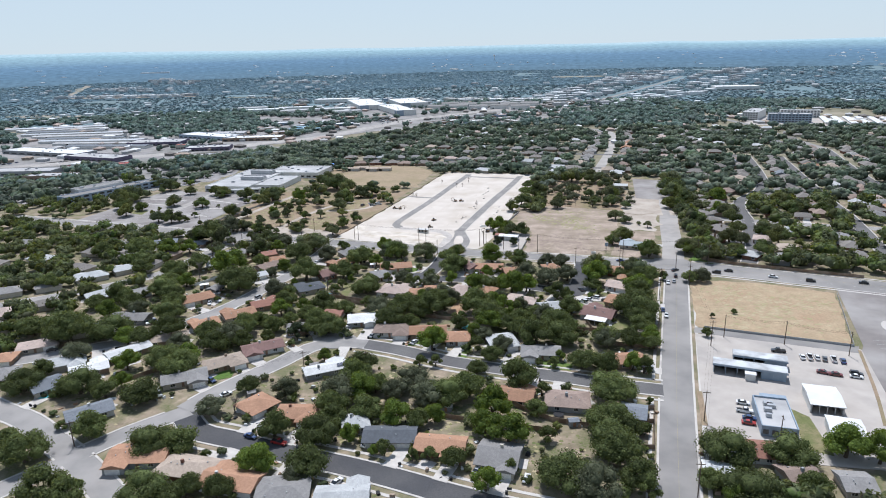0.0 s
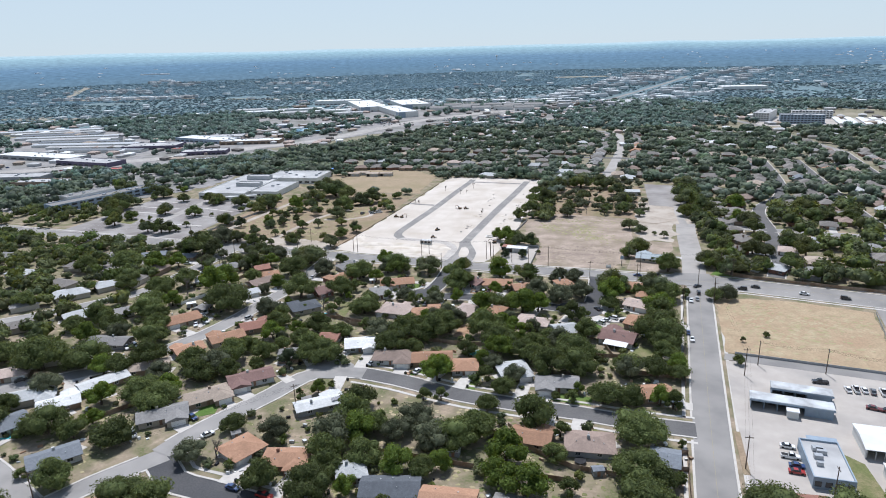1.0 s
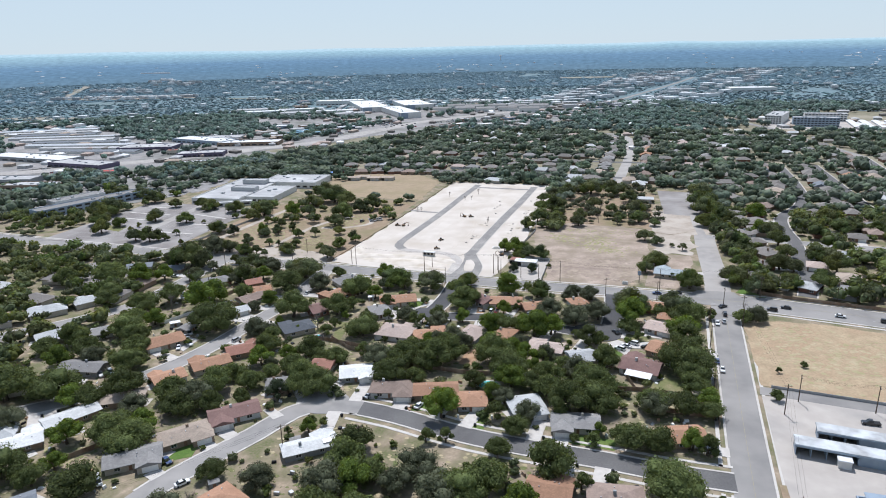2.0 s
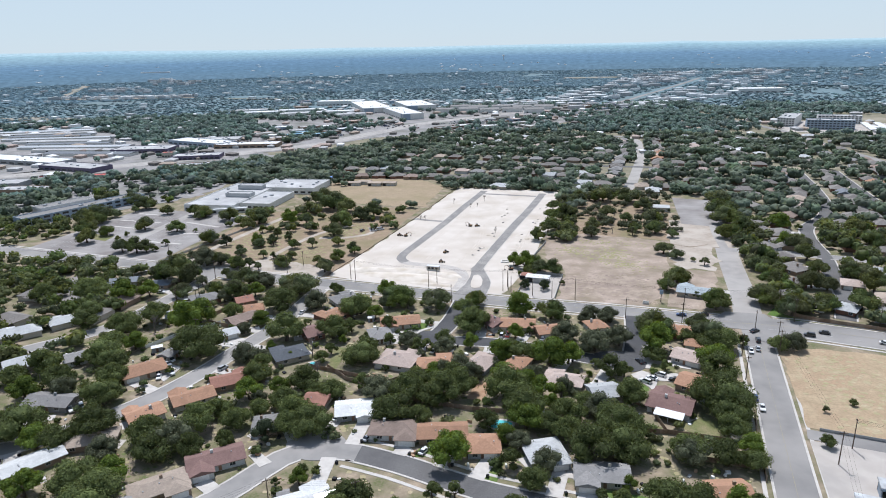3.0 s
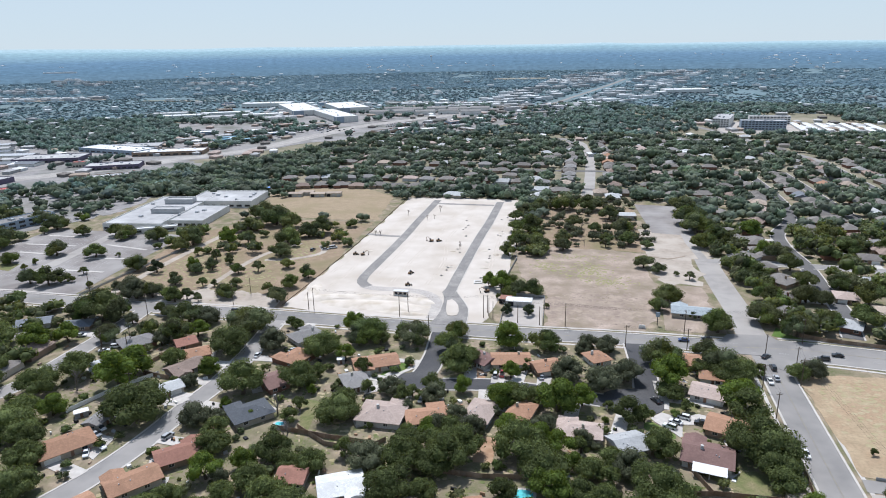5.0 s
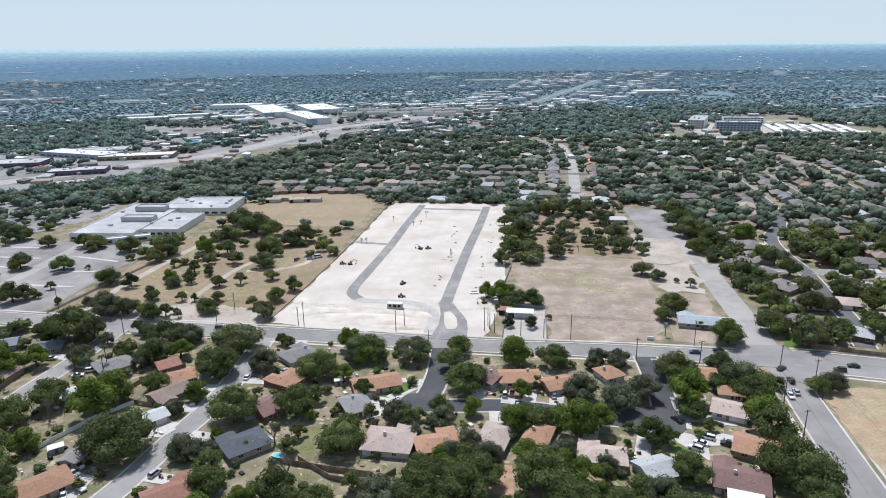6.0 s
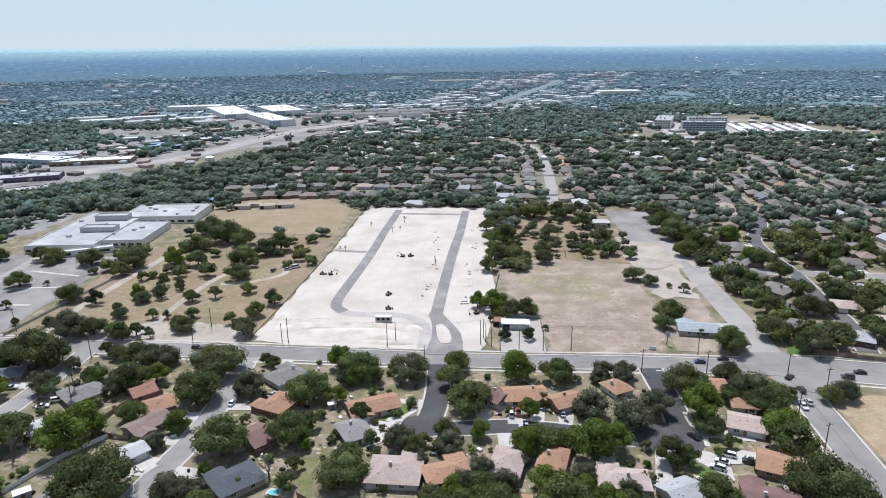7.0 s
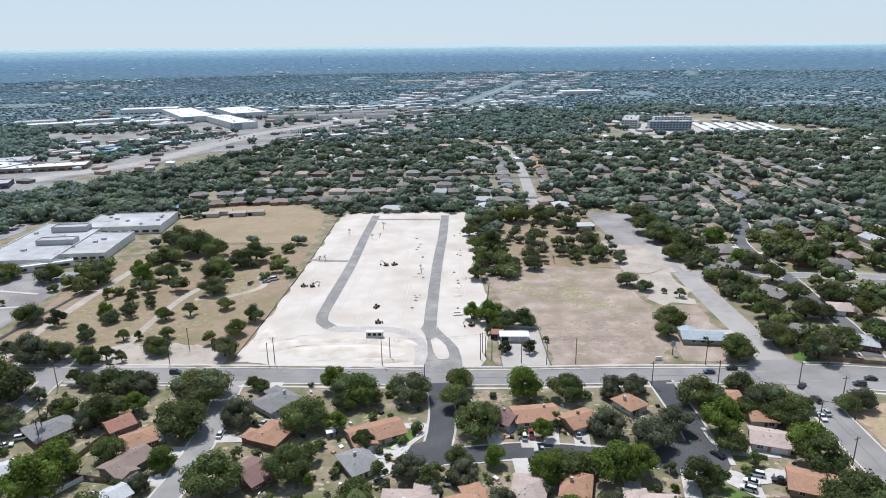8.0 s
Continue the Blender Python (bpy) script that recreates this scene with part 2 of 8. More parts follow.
M_TARP = surface("blue_canvas", (0.05, 0.19, 0.52), (0.04, 0.15, 0.42), 1.0, 0.6, 0.0)
M_TEAL = surface("teal_canvas", (0.07, 0.21, 0.30), (0.06, 0.17, 0.25), 3.0, 0.7, 0.0, (0.16, 0.26, 0.32), 12.0)
M_CLEARING = surface("cleared_ground", (0.30, 0.265, 0.22), (0.24, 0.215, 0.18), 20.0, 0.95, 0.0, (0.17, 0.18, 0.14), 50.0, spot=0.54)
M_SHOPFRONT = surface("dark_purple_shopfront", (0.11, 0.09, 0.14), (0.085, 0.07, 0.11), 3.0, 0.7, 0.0)
M_TURF = surface("sports_turf", (0.11, 0.19, 0.06), (0.09, 0.16, 0.05), 10.0, 0.95, 0.1)
M_SOLAR = glossy("solar_panel", (0.03, 0.04, 0.075), 0.15)


# ---- mesh helpers ----
class Geo:
    def __init__(self):
        self.v, self.f = [], []

    def add(self, verts, faces, m=None):
        k = len(self.v)
        self.v += [tuple(m @ Vector(p)) for p in verts] if m is not None else [tuple(p) for p in verts]
        self.f += [tuple(i + k for i in f) for f in faces]
        return self

    def box(self, x0, y0, z0, x1, y1, z1, m=None, taper=0.0):
        t = taper
        v = [(x0, y0, z0), (x1, y0, z0), (x1, y1, z0), (x0, y1, z0), (x0 + t, y0 + t, z1), (x1 - t, y0 + t, z1), (x1 - t, y1 - t, z1), (x0 + t, y1 - t, z1)]
        return self.add(v, [(3, 2, 1, 0), (4, 5, 6, 7), (0, 1, 5, 4), (1, 2, 6, 5), (2, 3, 7, 6), (3, 0, 4, 7)], m)

    def prism(self, poly, z0, z1, m=None):
        n = len(poly)
        v = [(x, y, z0) for x, y in poly] + [(x, y, z1) for x, y in poly]
        f = [tuple(range(n - 1, -1, -1)), tuple(range(n, 2 * n))] + [(i, (i + 1) % n, n + (i + 1) % n, n + i) for i in range(n)]
        return self.add(v, f, m)

    def tube(self, a, b, r0, r1=None, sides=6):
        a, b = Vector(a), Vector(b)
        r1 = r0 if r1 is None else r1
        q = (b - a).to_track_quat("Z", "Y")
        ring = [q @ Vector((math.cos(2 * math.pi * i / sides), math.sin(2 * math.pi * i / sides), 0)) for i in range(sides)]
        v = [a + p * r0 for p in ring] + [b + p * r1 for p in ring]
        f = [(i, (i + 1) % sides, sides + (i + 1) % sides, sides + i) for i in range(sides)]
        f += [tuple(range(sides - 1, -1, -1)), tuple(range(sides, 2 * sides))]
        return self.add(v, f)


def part(name, geo, material, parent=None, label="", smooth=False):
    """Links the geometry as one mesh object, under a thing where a parent is given."""
    me = bpy.data.meshes.new(name)
    me.from_pydata(geo.v, [], geo.f)
    for one in material if isinstance(material, (list, tuple)) else [material]:
        me.materials.append(one)
    me.update()
    if smooth:
        me.polygons.foreach_set("use_smooth", [True] * len(me.polygons))
    ob = new(name, me)
    if parent is not None:
        ob.parent = parent
    if label:
        ob["label"] = label
    return ob


def base(name, m, label, category, group=""):
    ob = new(name)
    ob.empty_display_size = 0.5
    ob.matrix_basis = m
    return tagged(ob, label, category, group)


def setting(name, geo, material, label="", category=""):
    return tagged(part(name, geo, material), label, category, "", "structure")


def place(x, y, z=0.0, turn=0.0, s=1.0):
    return Matrix.LocRotScale((x, y, z), Euler((0, 0, radians(turn))), (s, s, s))


# ---- ground: flat near by, rising slowly into far hills ----
CX, CY = 25.0, -80.0


def rise(x, y):
    """Height of the ground: level to 1.5 km, then climbing to low hills, a little higher in the west."""
    r = math.hypot(x - CX, y - CY)
    if r < 1500:
        return 0.0
    s = min((r - 1500) / 3300, 1.0)
    z = 126 * (1 - r * (1 - s) ** 2.2 / 1500)
    side = max(-1.0, min(1.0, math.atan2(x - CX, y - CY)))
    far = min(1.0, (r - 1500) / 3000) ** 2
    knoll = 7.0 * math.exp(-((side - 0.085) / 0.035) ** 2) + 3.0 * math.exp(-((side + 0.72) / 0.05) ** 2)
    z += far * (8.0 - 33.0 * side + knoll + 5.0 * noise.noise((side * 9.0, r / 700, 0.3)))
    return z


def inside(p, poly):
    x, y, hit = p[0], p[1], False
    j = len(poly) - 1
    for i in range(len(poly)):
        (xi, yi), (xj, yj) = poly[i], poly[j]
        if (yi > y) != (yj > y) and x < (xj - xi) * (y - yi) / (yj - yi) + xi:
            hit = not hit
        j = i
    return hit


def make_ground():
    radii = [0, 60, 120, 180, 250, 330, 420, 520, 640, 780, 950, 1150, 1400] + [1500 + 100 * i for i in range(1, 35)] + [4930]
    n = 180
    v, f, mi = [(CX, CY, 0)], [], []
    for r in radii[1:]:
        for i in range(n):
            a = 2 * math.pi * i / n
            x, y = CX + r * math.sin(a), CY + r * math.cos(a)
            v.append((x, y, rise(x, y)))
    for i in range(n):
        f.append((0, 1 + (i + 1) % n, 1 + i))
        mi.append(0)
    for k in range(len(radii) - 2):
        for i in range(n):
            a, b = 1 + k * n + i, 1 + k * n + (i + 1) % n
            f.append((a, b, b + n, a + n))
            # slot 2, the outermost rings, is the floor with haze in its colour
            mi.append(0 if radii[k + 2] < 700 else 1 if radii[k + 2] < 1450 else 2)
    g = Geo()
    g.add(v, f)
    ob = setting("ground", g, [M_SOIL, M_SCRUB, M_FARFLOOR], "dry brown grass and bare soil running to haze-tinted wooded hills", "ground")
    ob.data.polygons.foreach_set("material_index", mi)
    return ob


make_ground()


def make_backdrop():
    """Far plain and hills kilometres behind the rest, haze painted into colour and glow."""
    m = bpy.data.materials.new("far_hazy_woods")
    m.use_nodes = True
    t = m.node_tree
    n, link = t.nodes, t.links.new
    b = n["Principled BSDF"]
    b.inputs["Roughness"].default_value = 1.0
    b.inputs["Specular IOR Level"].default_value = 0.0
    pos = n.new("ShaderNodeNewGeometry")
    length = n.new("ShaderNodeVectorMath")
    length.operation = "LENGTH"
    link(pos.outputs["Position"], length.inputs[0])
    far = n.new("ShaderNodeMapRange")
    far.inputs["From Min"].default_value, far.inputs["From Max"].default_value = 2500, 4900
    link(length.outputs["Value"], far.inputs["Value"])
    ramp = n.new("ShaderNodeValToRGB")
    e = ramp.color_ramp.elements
    # This ramp paints the haze: dark blue first, paler towards the skyline.
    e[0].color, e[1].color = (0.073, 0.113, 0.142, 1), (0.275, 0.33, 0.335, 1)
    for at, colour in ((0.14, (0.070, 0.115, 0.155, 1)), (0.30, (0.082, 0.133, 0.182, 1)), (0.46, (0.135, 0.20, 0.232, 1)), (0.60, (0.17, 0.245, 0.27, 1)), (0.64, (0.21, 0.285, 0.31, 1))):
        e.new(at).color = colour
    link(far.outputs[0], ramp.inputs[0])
    split = n.new("ShaderNodeSeparateXYZ")
    link(pos.outputs["Position"], split.inputs[0])
    bearing = n.new("ShaderNodeMath")
    bearing.operation = "ARCTAN2"
    link(split.outputs[0], bearing.inputs[0])
    link(split.outputs[1], bearing.inputs[1])
    polar = n.new("ShaderNodeCombineXYZ")      # bearing in hundred-metre arcs, distance in kilometres
    arc = n.new("ShaderNodeMath")
    arc.operation = "MULTIPLY"
    arc.inputs[1].default_value = 70.0
    link(bearing.outputs[0], arc.inputs[0])
    deep = n.new("ShaderNodeMath")
    deep.operation = "MULTIPLY"
    deep.inputs[1].default_value = 0.012
    link(length.outputs["Value"], deep.inputs[0])
    link(arc.outputs[0], polar.inputs[0])
    link(deep.outputs[0], polar.inputs[1])
    tex = n.new("ShaderNodeTexNoise")
    tex.inputs["Scale"].default_value, tex.inputs["Detail"].default_value = 1.6, 7.0
    tex.inputs["Roughness"].default_value = 0.7
    link(polar.outputs[0], tex.inputs["Vector"])
    grain = n.new("ShaderNodeMapRange")
    grain.inputs["From Min"].default_value, grain.inputs["From Max"].default_value = 0.3, 0.7
    grain.inputs["To Min"].default_value, grain.inputs["To Max"].default_value = 0.74, 1.26
    link(tex.outputs[0], grain.inputs["Value"])
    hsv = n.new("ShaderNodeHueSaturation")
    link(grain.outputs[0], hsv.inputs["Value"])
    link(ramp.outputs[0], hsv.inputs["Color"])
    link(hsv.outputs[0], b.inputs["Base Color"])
    # The same colour is emitted too, brightening the hills as haze would.
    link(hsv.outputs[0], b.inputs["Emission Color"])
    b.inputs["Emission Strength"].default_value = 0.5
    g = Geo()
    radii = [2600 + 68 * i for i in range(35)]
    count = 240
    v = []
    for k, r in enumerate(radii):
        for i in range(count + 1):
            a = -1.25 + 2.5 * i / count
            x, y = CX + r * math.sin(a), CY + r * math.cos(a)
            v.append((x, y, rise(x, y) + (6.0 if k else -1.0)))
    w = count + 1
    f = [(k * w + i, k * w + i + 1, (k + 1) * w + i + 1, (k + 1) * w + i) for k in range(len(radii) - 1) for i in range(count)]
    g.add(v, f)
    setting("backdrop", g, m, "far wooded plain and low hills, painted blue with haze", "hills")


make_backdrop()

# ---- streets ----
STREETS = []     # (points, half width)


def smooth_line(points, step=6.0):
    """A Catmull-Rom curve through the points."""
    p = [Vector((*q, 0)) for q in points]
    p = [p[0] * 2 - p[1]] + p + [p[-1] * 2 - p[-2]]
    out = []
    for i in range(1, len(p) - 2):
        n = max(2, int((p[i + 1] - p[i]).length / step))
        for k in range(n):
            t = k / n
            a, b, c, d = p[i - 1], p[i], p[i + 1], p[i + 2]
            out.append(0.5 * ((2 * b) + (c - a) * t + (2 * a - 5 * b + 4 * c - d) * t * t + (3 * b - a - 3 * c + d) * t ** 3))
    out.append(p[-2])
    return out


def sides(line, off):
    out = []
    for i, q in enumerate(line):
        d = (line[min(i + 1, len(line) - 1)] - line[max(i - 1, 0)]).normalized()
        out.append(q + Vector((-d.y, d.x, 0)) * off)
    return out


def ribbon(line, lo, hi, z, thick=0.0, keep=None):
    """A strip beside a line, from one offset to another; with thickness it is a solid kerb."""
    a, b = sides(line, lo), sides(line, hi)
    g = Geo()
    for i in range(len(line) - 1):
        if keep and not keep((a[i] + b[i + 1]) / 2):
            continue
        q = [a[i], a[i + 1], b[i + 1], b[i]]
        if thick:
            v = [(p.x, p.y, 0) for p in q] + [(p.x, p.y, thick) for p in q]
            g.add(v, [(4, 5, 6, 7), (0, 1, 5, 4), (2, 3, 7, 6), (1, 2, 6, 5), (3, 0, 4, 7)] if hi < lo else [(7, 6, 5, 4), (4, 5, 1, 0), (6, 7, 3, 2), (5, 6, 2, 1), (7, 4, 0, 3)])
        else:
            v = [(p.x, p.y, z) for p in q]
            g.add(v, [(0, 1, 2, 3)] if hi < lo else [(3, 2, 1, 0)])
    return g


def near_street(x, y, margin=0.0, skip=None):
    for k, (line, half) in enumerate(STREETS):
        if k == skip:
            continue
        for i in range(len(line) - 1):
            a, b = line[i], line[i + 1]
            dx, dy = b.x - a.x, b.y - a.y
            ll = dx * dx + dy * dy or 1e-9
            t = max(0, min(1, ((x - a.x) * dx + (y - a.y) * dy) / ll))
            if (x - a.x - t * dx) ** 2 + (y - a.y - t * dy) ** 2 < (half + margin) ** 2:
                return True
    return False


def nearest_street(x, y):
    best = (1e9, None, 0)
    for line, half in STREETS:
        for i in range(len(line) - 1):
            a, b = line[i], line[i + 1]
            d = b - a
            t = max(0, min(1, (Vector((x, y, 0)) - a).dot(d) / (d.dot(d) or 1e-9)))
            q = a + d * t
            r = math.hypot(x - q.x, y - q.y)
            if r < best[0]:
                best = (r, q, half)
    return best


ROADS = [
    ("cross_road", [(-420, 262), (-300, 250), (-195, 241.5), (-132, 237.5), (-85, 234), (-3, 228), (60, 226), (118, 222)], 12.0, M_ROAD, True),
    ("cross_road", [(112, 221.5), (135, 220.5), (163, 215.5), (260, 196), (400, 170), (600, 140)], 19.0, M_ROAD, True),
    ("main_road", [(92, -190), (96, -80), (102.7, 23.7), (106.5, 77), (112.2, 148.5), (116.8, 207), (117, 222)], 11.6, M_ROAD, True),
    ("north_road", [(116, 222), (119, 257), (120, 288), (121, 320), (122.5, 346)], 13.0, M_PALEROAD, False),
    ("street_lower", [(101.2, 70.2), (81, 71), (64, 73), (41, 74.7), (17, 77.4), (-10, 84), (-27, 86.5)], 8.6, M_MIDROAD, True),
    ("street_south", [(-73, 21), (-60, 9), (-41, 6), (-23, 3), (-2, 1), (18, -2), (46, -7), (96, -12)], 9.0, M_DARKROAD, True),
    ("street_southwest", [(-70, 20), (-82, 2.6), (-89, -11), (-93, -21), (-108, -50)], 8.6, M_STREET, True),
    ("street_west", [(-230, 34), (-170, 14), (-142, 5.4), (-124, 1), (-99, -10), (-80, -19), (-40, -42)], 9.0, M_STREET, True),
    ("street_diagonal", [(-104.3, 230.5), (-104, 217), (-103, 195), (-104, 168), (-107, 150), (-111, 122), (-119, 97), (-134, 72), (-158, 50), (-190, 28)], 8.6, M_STREET, True),
    ("cul_de_sac", [(64.5, 221.5), (64.6, 195), (62.8, 176), (58, 170)], 9.0, M_DARKROAD, True),
    ("street_middle", [(-22, 224.5), (-21.5, 200), (-23.5, 183), (-27, 177)], 9.0, M_DARKROAD, True),
    ("street_inner", [(-30, 176.5), (-15, 176.5), (4, 178), (23, 175.5), (46, 171), (58, 168)], 8.6, M_DARKROAD, True),
    ("street_far_west", [(-179, 235), (-179, 216), (-181, 184), (-184, 157), (-194, 140), (-214, 116), (-250, 82)], 8.6, M_STREET, True),
    ("street_northeast", [(122, 343), (146, 343), (175, 338), (235, 330), (300, 325)], 8.4, M_STREET, True),
    ("street_east", [(160, 236), (168, 266), (172, 301), (177, 338), (178, 375), (184, 408), (203, 442), (215, 484), (222, 540), (228, 640)], 8.4, M_MIDROAD, True),
    ("street_east_two", [(240, 240), (248, 330), (251, 375), (251, 409), (256, 520), (262, 640)], 8.4, M_MIDROAD, True),
    ("street_east_three", [(292, 230), (300, 325), (306, 430), (314, 560), (326, 700)], 8.4, M_MIDROAD, True),
    ("street_north", [(62, 520), (66, 545), (74, 640), (79, 724), (78, 800), (76, 847), (62, 890)], 10.5, M_PALEROAD, False),
    ("street_back", [(-230, 560), (-150, 566), (-60, 560), (0, 552), (62, 548), (130, 542), (222, 540)], 8.4, M_MIDROAD, False),
    ("street_back_two", [(-200, 660), (-80, 650), (0, 646), (75, 640), (228, 640)], 8.4, M_MIDROAD, False),
    ("street_bend", [(-25, 86.6), (-40, 85), (-48.5, 78), (-54.5, 63), (-63, 45), (-69, 31), (-72, 20)], 8.6, M_STREET, True),
]
for name, pts, width, material, kerbs in ROADS:
    STREETS.append((smooth_line(pts), width / 2))
BULBS = [(57, 171, 12, 9.5), (-37, 87, 10.5, 8), (-26, 178, 8.5, 7), (125, 209, 9, 8), (117, 223, 17, 12)]


def in_bulb(p, margin):
    return any(((p.x - x) / (a + margin)) ** 2 + ((p.y - y) / (b + margin)) ** 2 < 1 for x, y, a, b in BULBS)


for k, (name, pts, width, material, kerbs) in enumerate(ROADS):
    line, half = STREETS[k]
    setting(name, ribbon(line, half, -half, 0.03 + 0.006 * k), material, "sun-bleached asphalt road" if material is not M_DARKROAD else "dark newer asphalt street", "road")
    if kerbs:
        for s in (1, -1):
            clear = lambda p, k=k: not near_street(p.x, p.y, 0.4, k) and not in_bulb(p, 0.0)
            setting("kerb", ribbon(line, s * half, s * (half + 0.75), 0, 0.17, clear), M_CONCRETE, "pale concrete kerb and gutter", "kerb")
            wide = 2.9 if half < 5 else 2.2
            if half < 5 and name not in ("street_south", "street_lower"):
                continue
            far = lambda p, k=k: not near_street(p.x, p.y, 1.5, k) and not in_bulb(p, 1.0)
            setting("pavement", ribbon(line, s * (half + wide), s * (half + wide + 1.25), 0, 0.11, far), M_CONCRETE, "narrow concrete footway", "pavement")


def disc(x, y, rx, ry, turn=0.0, n=28):
    c, s = math.cos(radians(turn)), math.sin(radians(turn))
    return [(x + rx * math.cos(2 * math.pi * i / n) * c - ry * math.sin(2 * math.pi * i / n) * s, y + rx * math.cos(2 * math.pi * i / n) * s + ry * math.sin(2 * math.pi * i / n) * c) for i in range(n)]


def ragged(poly, amount, step=4.0):
    """The outline with its edges worn uneven."""
    out = []
    for (x0, y0), (x1, y1) in zip(poly, poly[1:] + poly[:1]):
        n = max(1, int(math.hypot(x1 - x0, y1 - y0) / step))
        for k in range(n):
            x, y = x0 + (x1 - x0) * k / n, y0 + (y1 - y0) * k / n
            a = amount * (1.3 * noise.noise((x / 9, y / 9, 1.0)) + 0.7 * noise.noise((x / 3, y / 3, 5.0)))
            b = amount * (1.3 * noise.noise((x / 9, y / 9, 7.0)) + 0.7 * noise.noise((x / 3, y / 3, 9.0)))
            out.append((x + a, y + b))
    return out


def patch(name, poly, z, material, label, category, worn=0.0):
    return setting(name, Geo().prism(ragged(poly, worn) if worn else poly, z - 0.12, z), material, label, category)


patch("turning_circle", disc(57, 171, 12, 9.5), 0.166, M_DARKROAD, "dark asphalt turning circle", "road")
patch("turning_circle", disc(-40.5, 87.5, 10.5, 8.5), 0.156, M_STREET, "worn asphalt bulb where the street bends", "road")
patch("turning_circle", disc(-26, 178, 8.5, 7), 0.18, M_DARKROAD, "dark asphalt street corner", "road")
patch("junction", [(104, 216), (128, 214), (134, 211), (139, 230.5), (127, 231), (125, 236), (107, 236), (103, 230)], 0.172, M_ROAD, "worn asphalt road junction", "road")
patch("junction_corner", disc(125, 209, 9, 8), 0.16, M_ROAD, "rounded asphalt corner", "road")


def marks(name, line, off, material, dash=0.0, gap=0.0, width=0.16, z=0.19):
    g = Geo()
    fine = []
    for i in range(len(line) - 1):
        n = max(1, int((line[i + 1] - line[i]).length / 1.5))
        fine += [line[i].lerp(line[i + 1], t / n) for t in range(n)]
    a, b = sides(fine, off + width / 2), sides(fine, off - width / 2)
    run = 0.0
    for i in range(len(fine) - 1):
        run += (fine[i + 1] - fine[i]).length
        if not dash or run % (dash + gap) < dash:
            g.add([(p.x, p.y, z) for p in (a[i], a[i + 1], b[i + 1], b[i])], [(3, 2, 1, 0)])
    tagged(part(name, g, material), "painted line on the asphalt", "road marking", "", "stuff")


marks("centre_line", STREETS[0][0], 0.0, M_YELLOW)
marks("lane_line", STREETS[0][0], 3.4, M_PAINT, 3, 9)
marks("centre_line", STREETS[1][0], 1.4, M_YELLOW)
marks("lane_line", STREETS[1][0], -3.6, M_PAINT, 3, 9)
marks("centre_line", STREETS[2][0], 0.0, M_YELLOW, width=0.1)
stop_line = Geo().box(110.8, 196.5, 0.17, 116.5, 197.1, 0.19)
setting("stop_line", stop_line, M_PAINT, "white stop line at the junction", "road marking")

# ---- fields, lots and the building site ----
SITE = [(-109, 247), (-103.5, 312), (-97.5, 400), (-93, 505), (-60, 507), (16, 500), (12, 461), (9, 400), (6, 350), (5, 326), (4, 304), (2, 278), (-2, 240), (-4, 236.5), (-60, 240)]
FIELD = [(8, 336), (6, 362), (30, 366), (88, 355), (84, 320), (86, 270), (72, 236), (26, 235), (25.5, 282), (14, 300)]
FIELD_EAST = [(123.5, 199), (160, 200), (193, 191), (182, 126), (120, 134)]
PARK = [(-225, 250), (-108, 245), (-104, 330), (-104, 420), (-200, 420), (-228, 375)]
PARKING = [(-345, 258), (-232, 252), (-232, 373), (-345, 382)]
SCHOOL_FIELD = [(-222, 505), (-218, 540), (-142, 542), (-108, 510), (-102, 425), (-190, 428)]
WOOD_LOT = [(10, 366), (92, 358), (96, 480), (20, 500)]
NORTH_LOT = [(88, 300), (112, 300), (114, 345), (128, 350), (131, 400), (124, 420), (94, 412), (88, 360)]
NORTH_PAVED = [(100, 404), (128, 398), (133, 485), (99, 490)]
APRON = [(112.5, 30), (172, 34), (178, 60), (184, 122), (152, 126), (118.5, 126), (116, 90)]
EAST_LOT = [(166, 56), (260, 50), (268, 190), (196, 198), (186, 126), (180, 112), (172, 60)]
BLUE_YARD = [(80, 238), (108, 236), (109, 296), (90, 300), (84, 262)]
COMMERCE = [(-300, 860), (-420, 690), (-640, 540), (-900, 620), (-1000, 900), (-620, 1150), (-760, 1500), (-420, 1560), (-120, 1500), (20, 1500), (120, 1350), (-80, 1000), (-230, 900)]
WEST_WOODS = [(-703, 777), (-600, 752), (-505, 800), (-520, 950), (-475, 1010), (-560, 1120), (-730, 1150), (-1000, 1150), (-1120, 960), (-880, 895)]
RETAIL = [(-620, 330), (-400, 300), (-330, 430), (-330, 640), (-420, 700), (-760, 700), (-820, 480)]
patch("site_pad", SITE, 0.10, M_CALICHE, "bright white crushed limestone building site", "building site", 1.6)
patch("dry_field", FIELD, 0.09, M_FIELD, "bare brown dry field with faint grass", "field", 2.2)
patch("straw_field", FIELD_EAST, 0.12, M_FIELD2, "straw-coloured mown vacant lot", "field", 1.0)
patch("park", PARK, 0.05, M_PARK, "dry park ground with worn grass", "park", 1.5)
patch("parking_lot", PARKING, 0.09, M_LOT, "grey asphalt school parking lot", "parking lot")
patch("school_field", SCHOOL_FIELD, 0.10, M_STRAW, "dry brown school playing field", "field", 2.5)
patch("wood_lot", WOOD_LOT, 0.04, M_PARK, "dry ground under scattered trees", "ground", 3.0)
patch("gravel_lot", NORTH_LOT, 0.10, M_DIRTROAD, "pale gravel ground beside the road", "gravel lot", 3.5)
patch("paved_pad", NORTH_PAVED, 0.14, M_LOT, "grey asphalt pad at the road's end", "parking lot")
patch("apron", APRON, 0.13, M_APRON, "pale stained concrete forecourt", "forecourt")
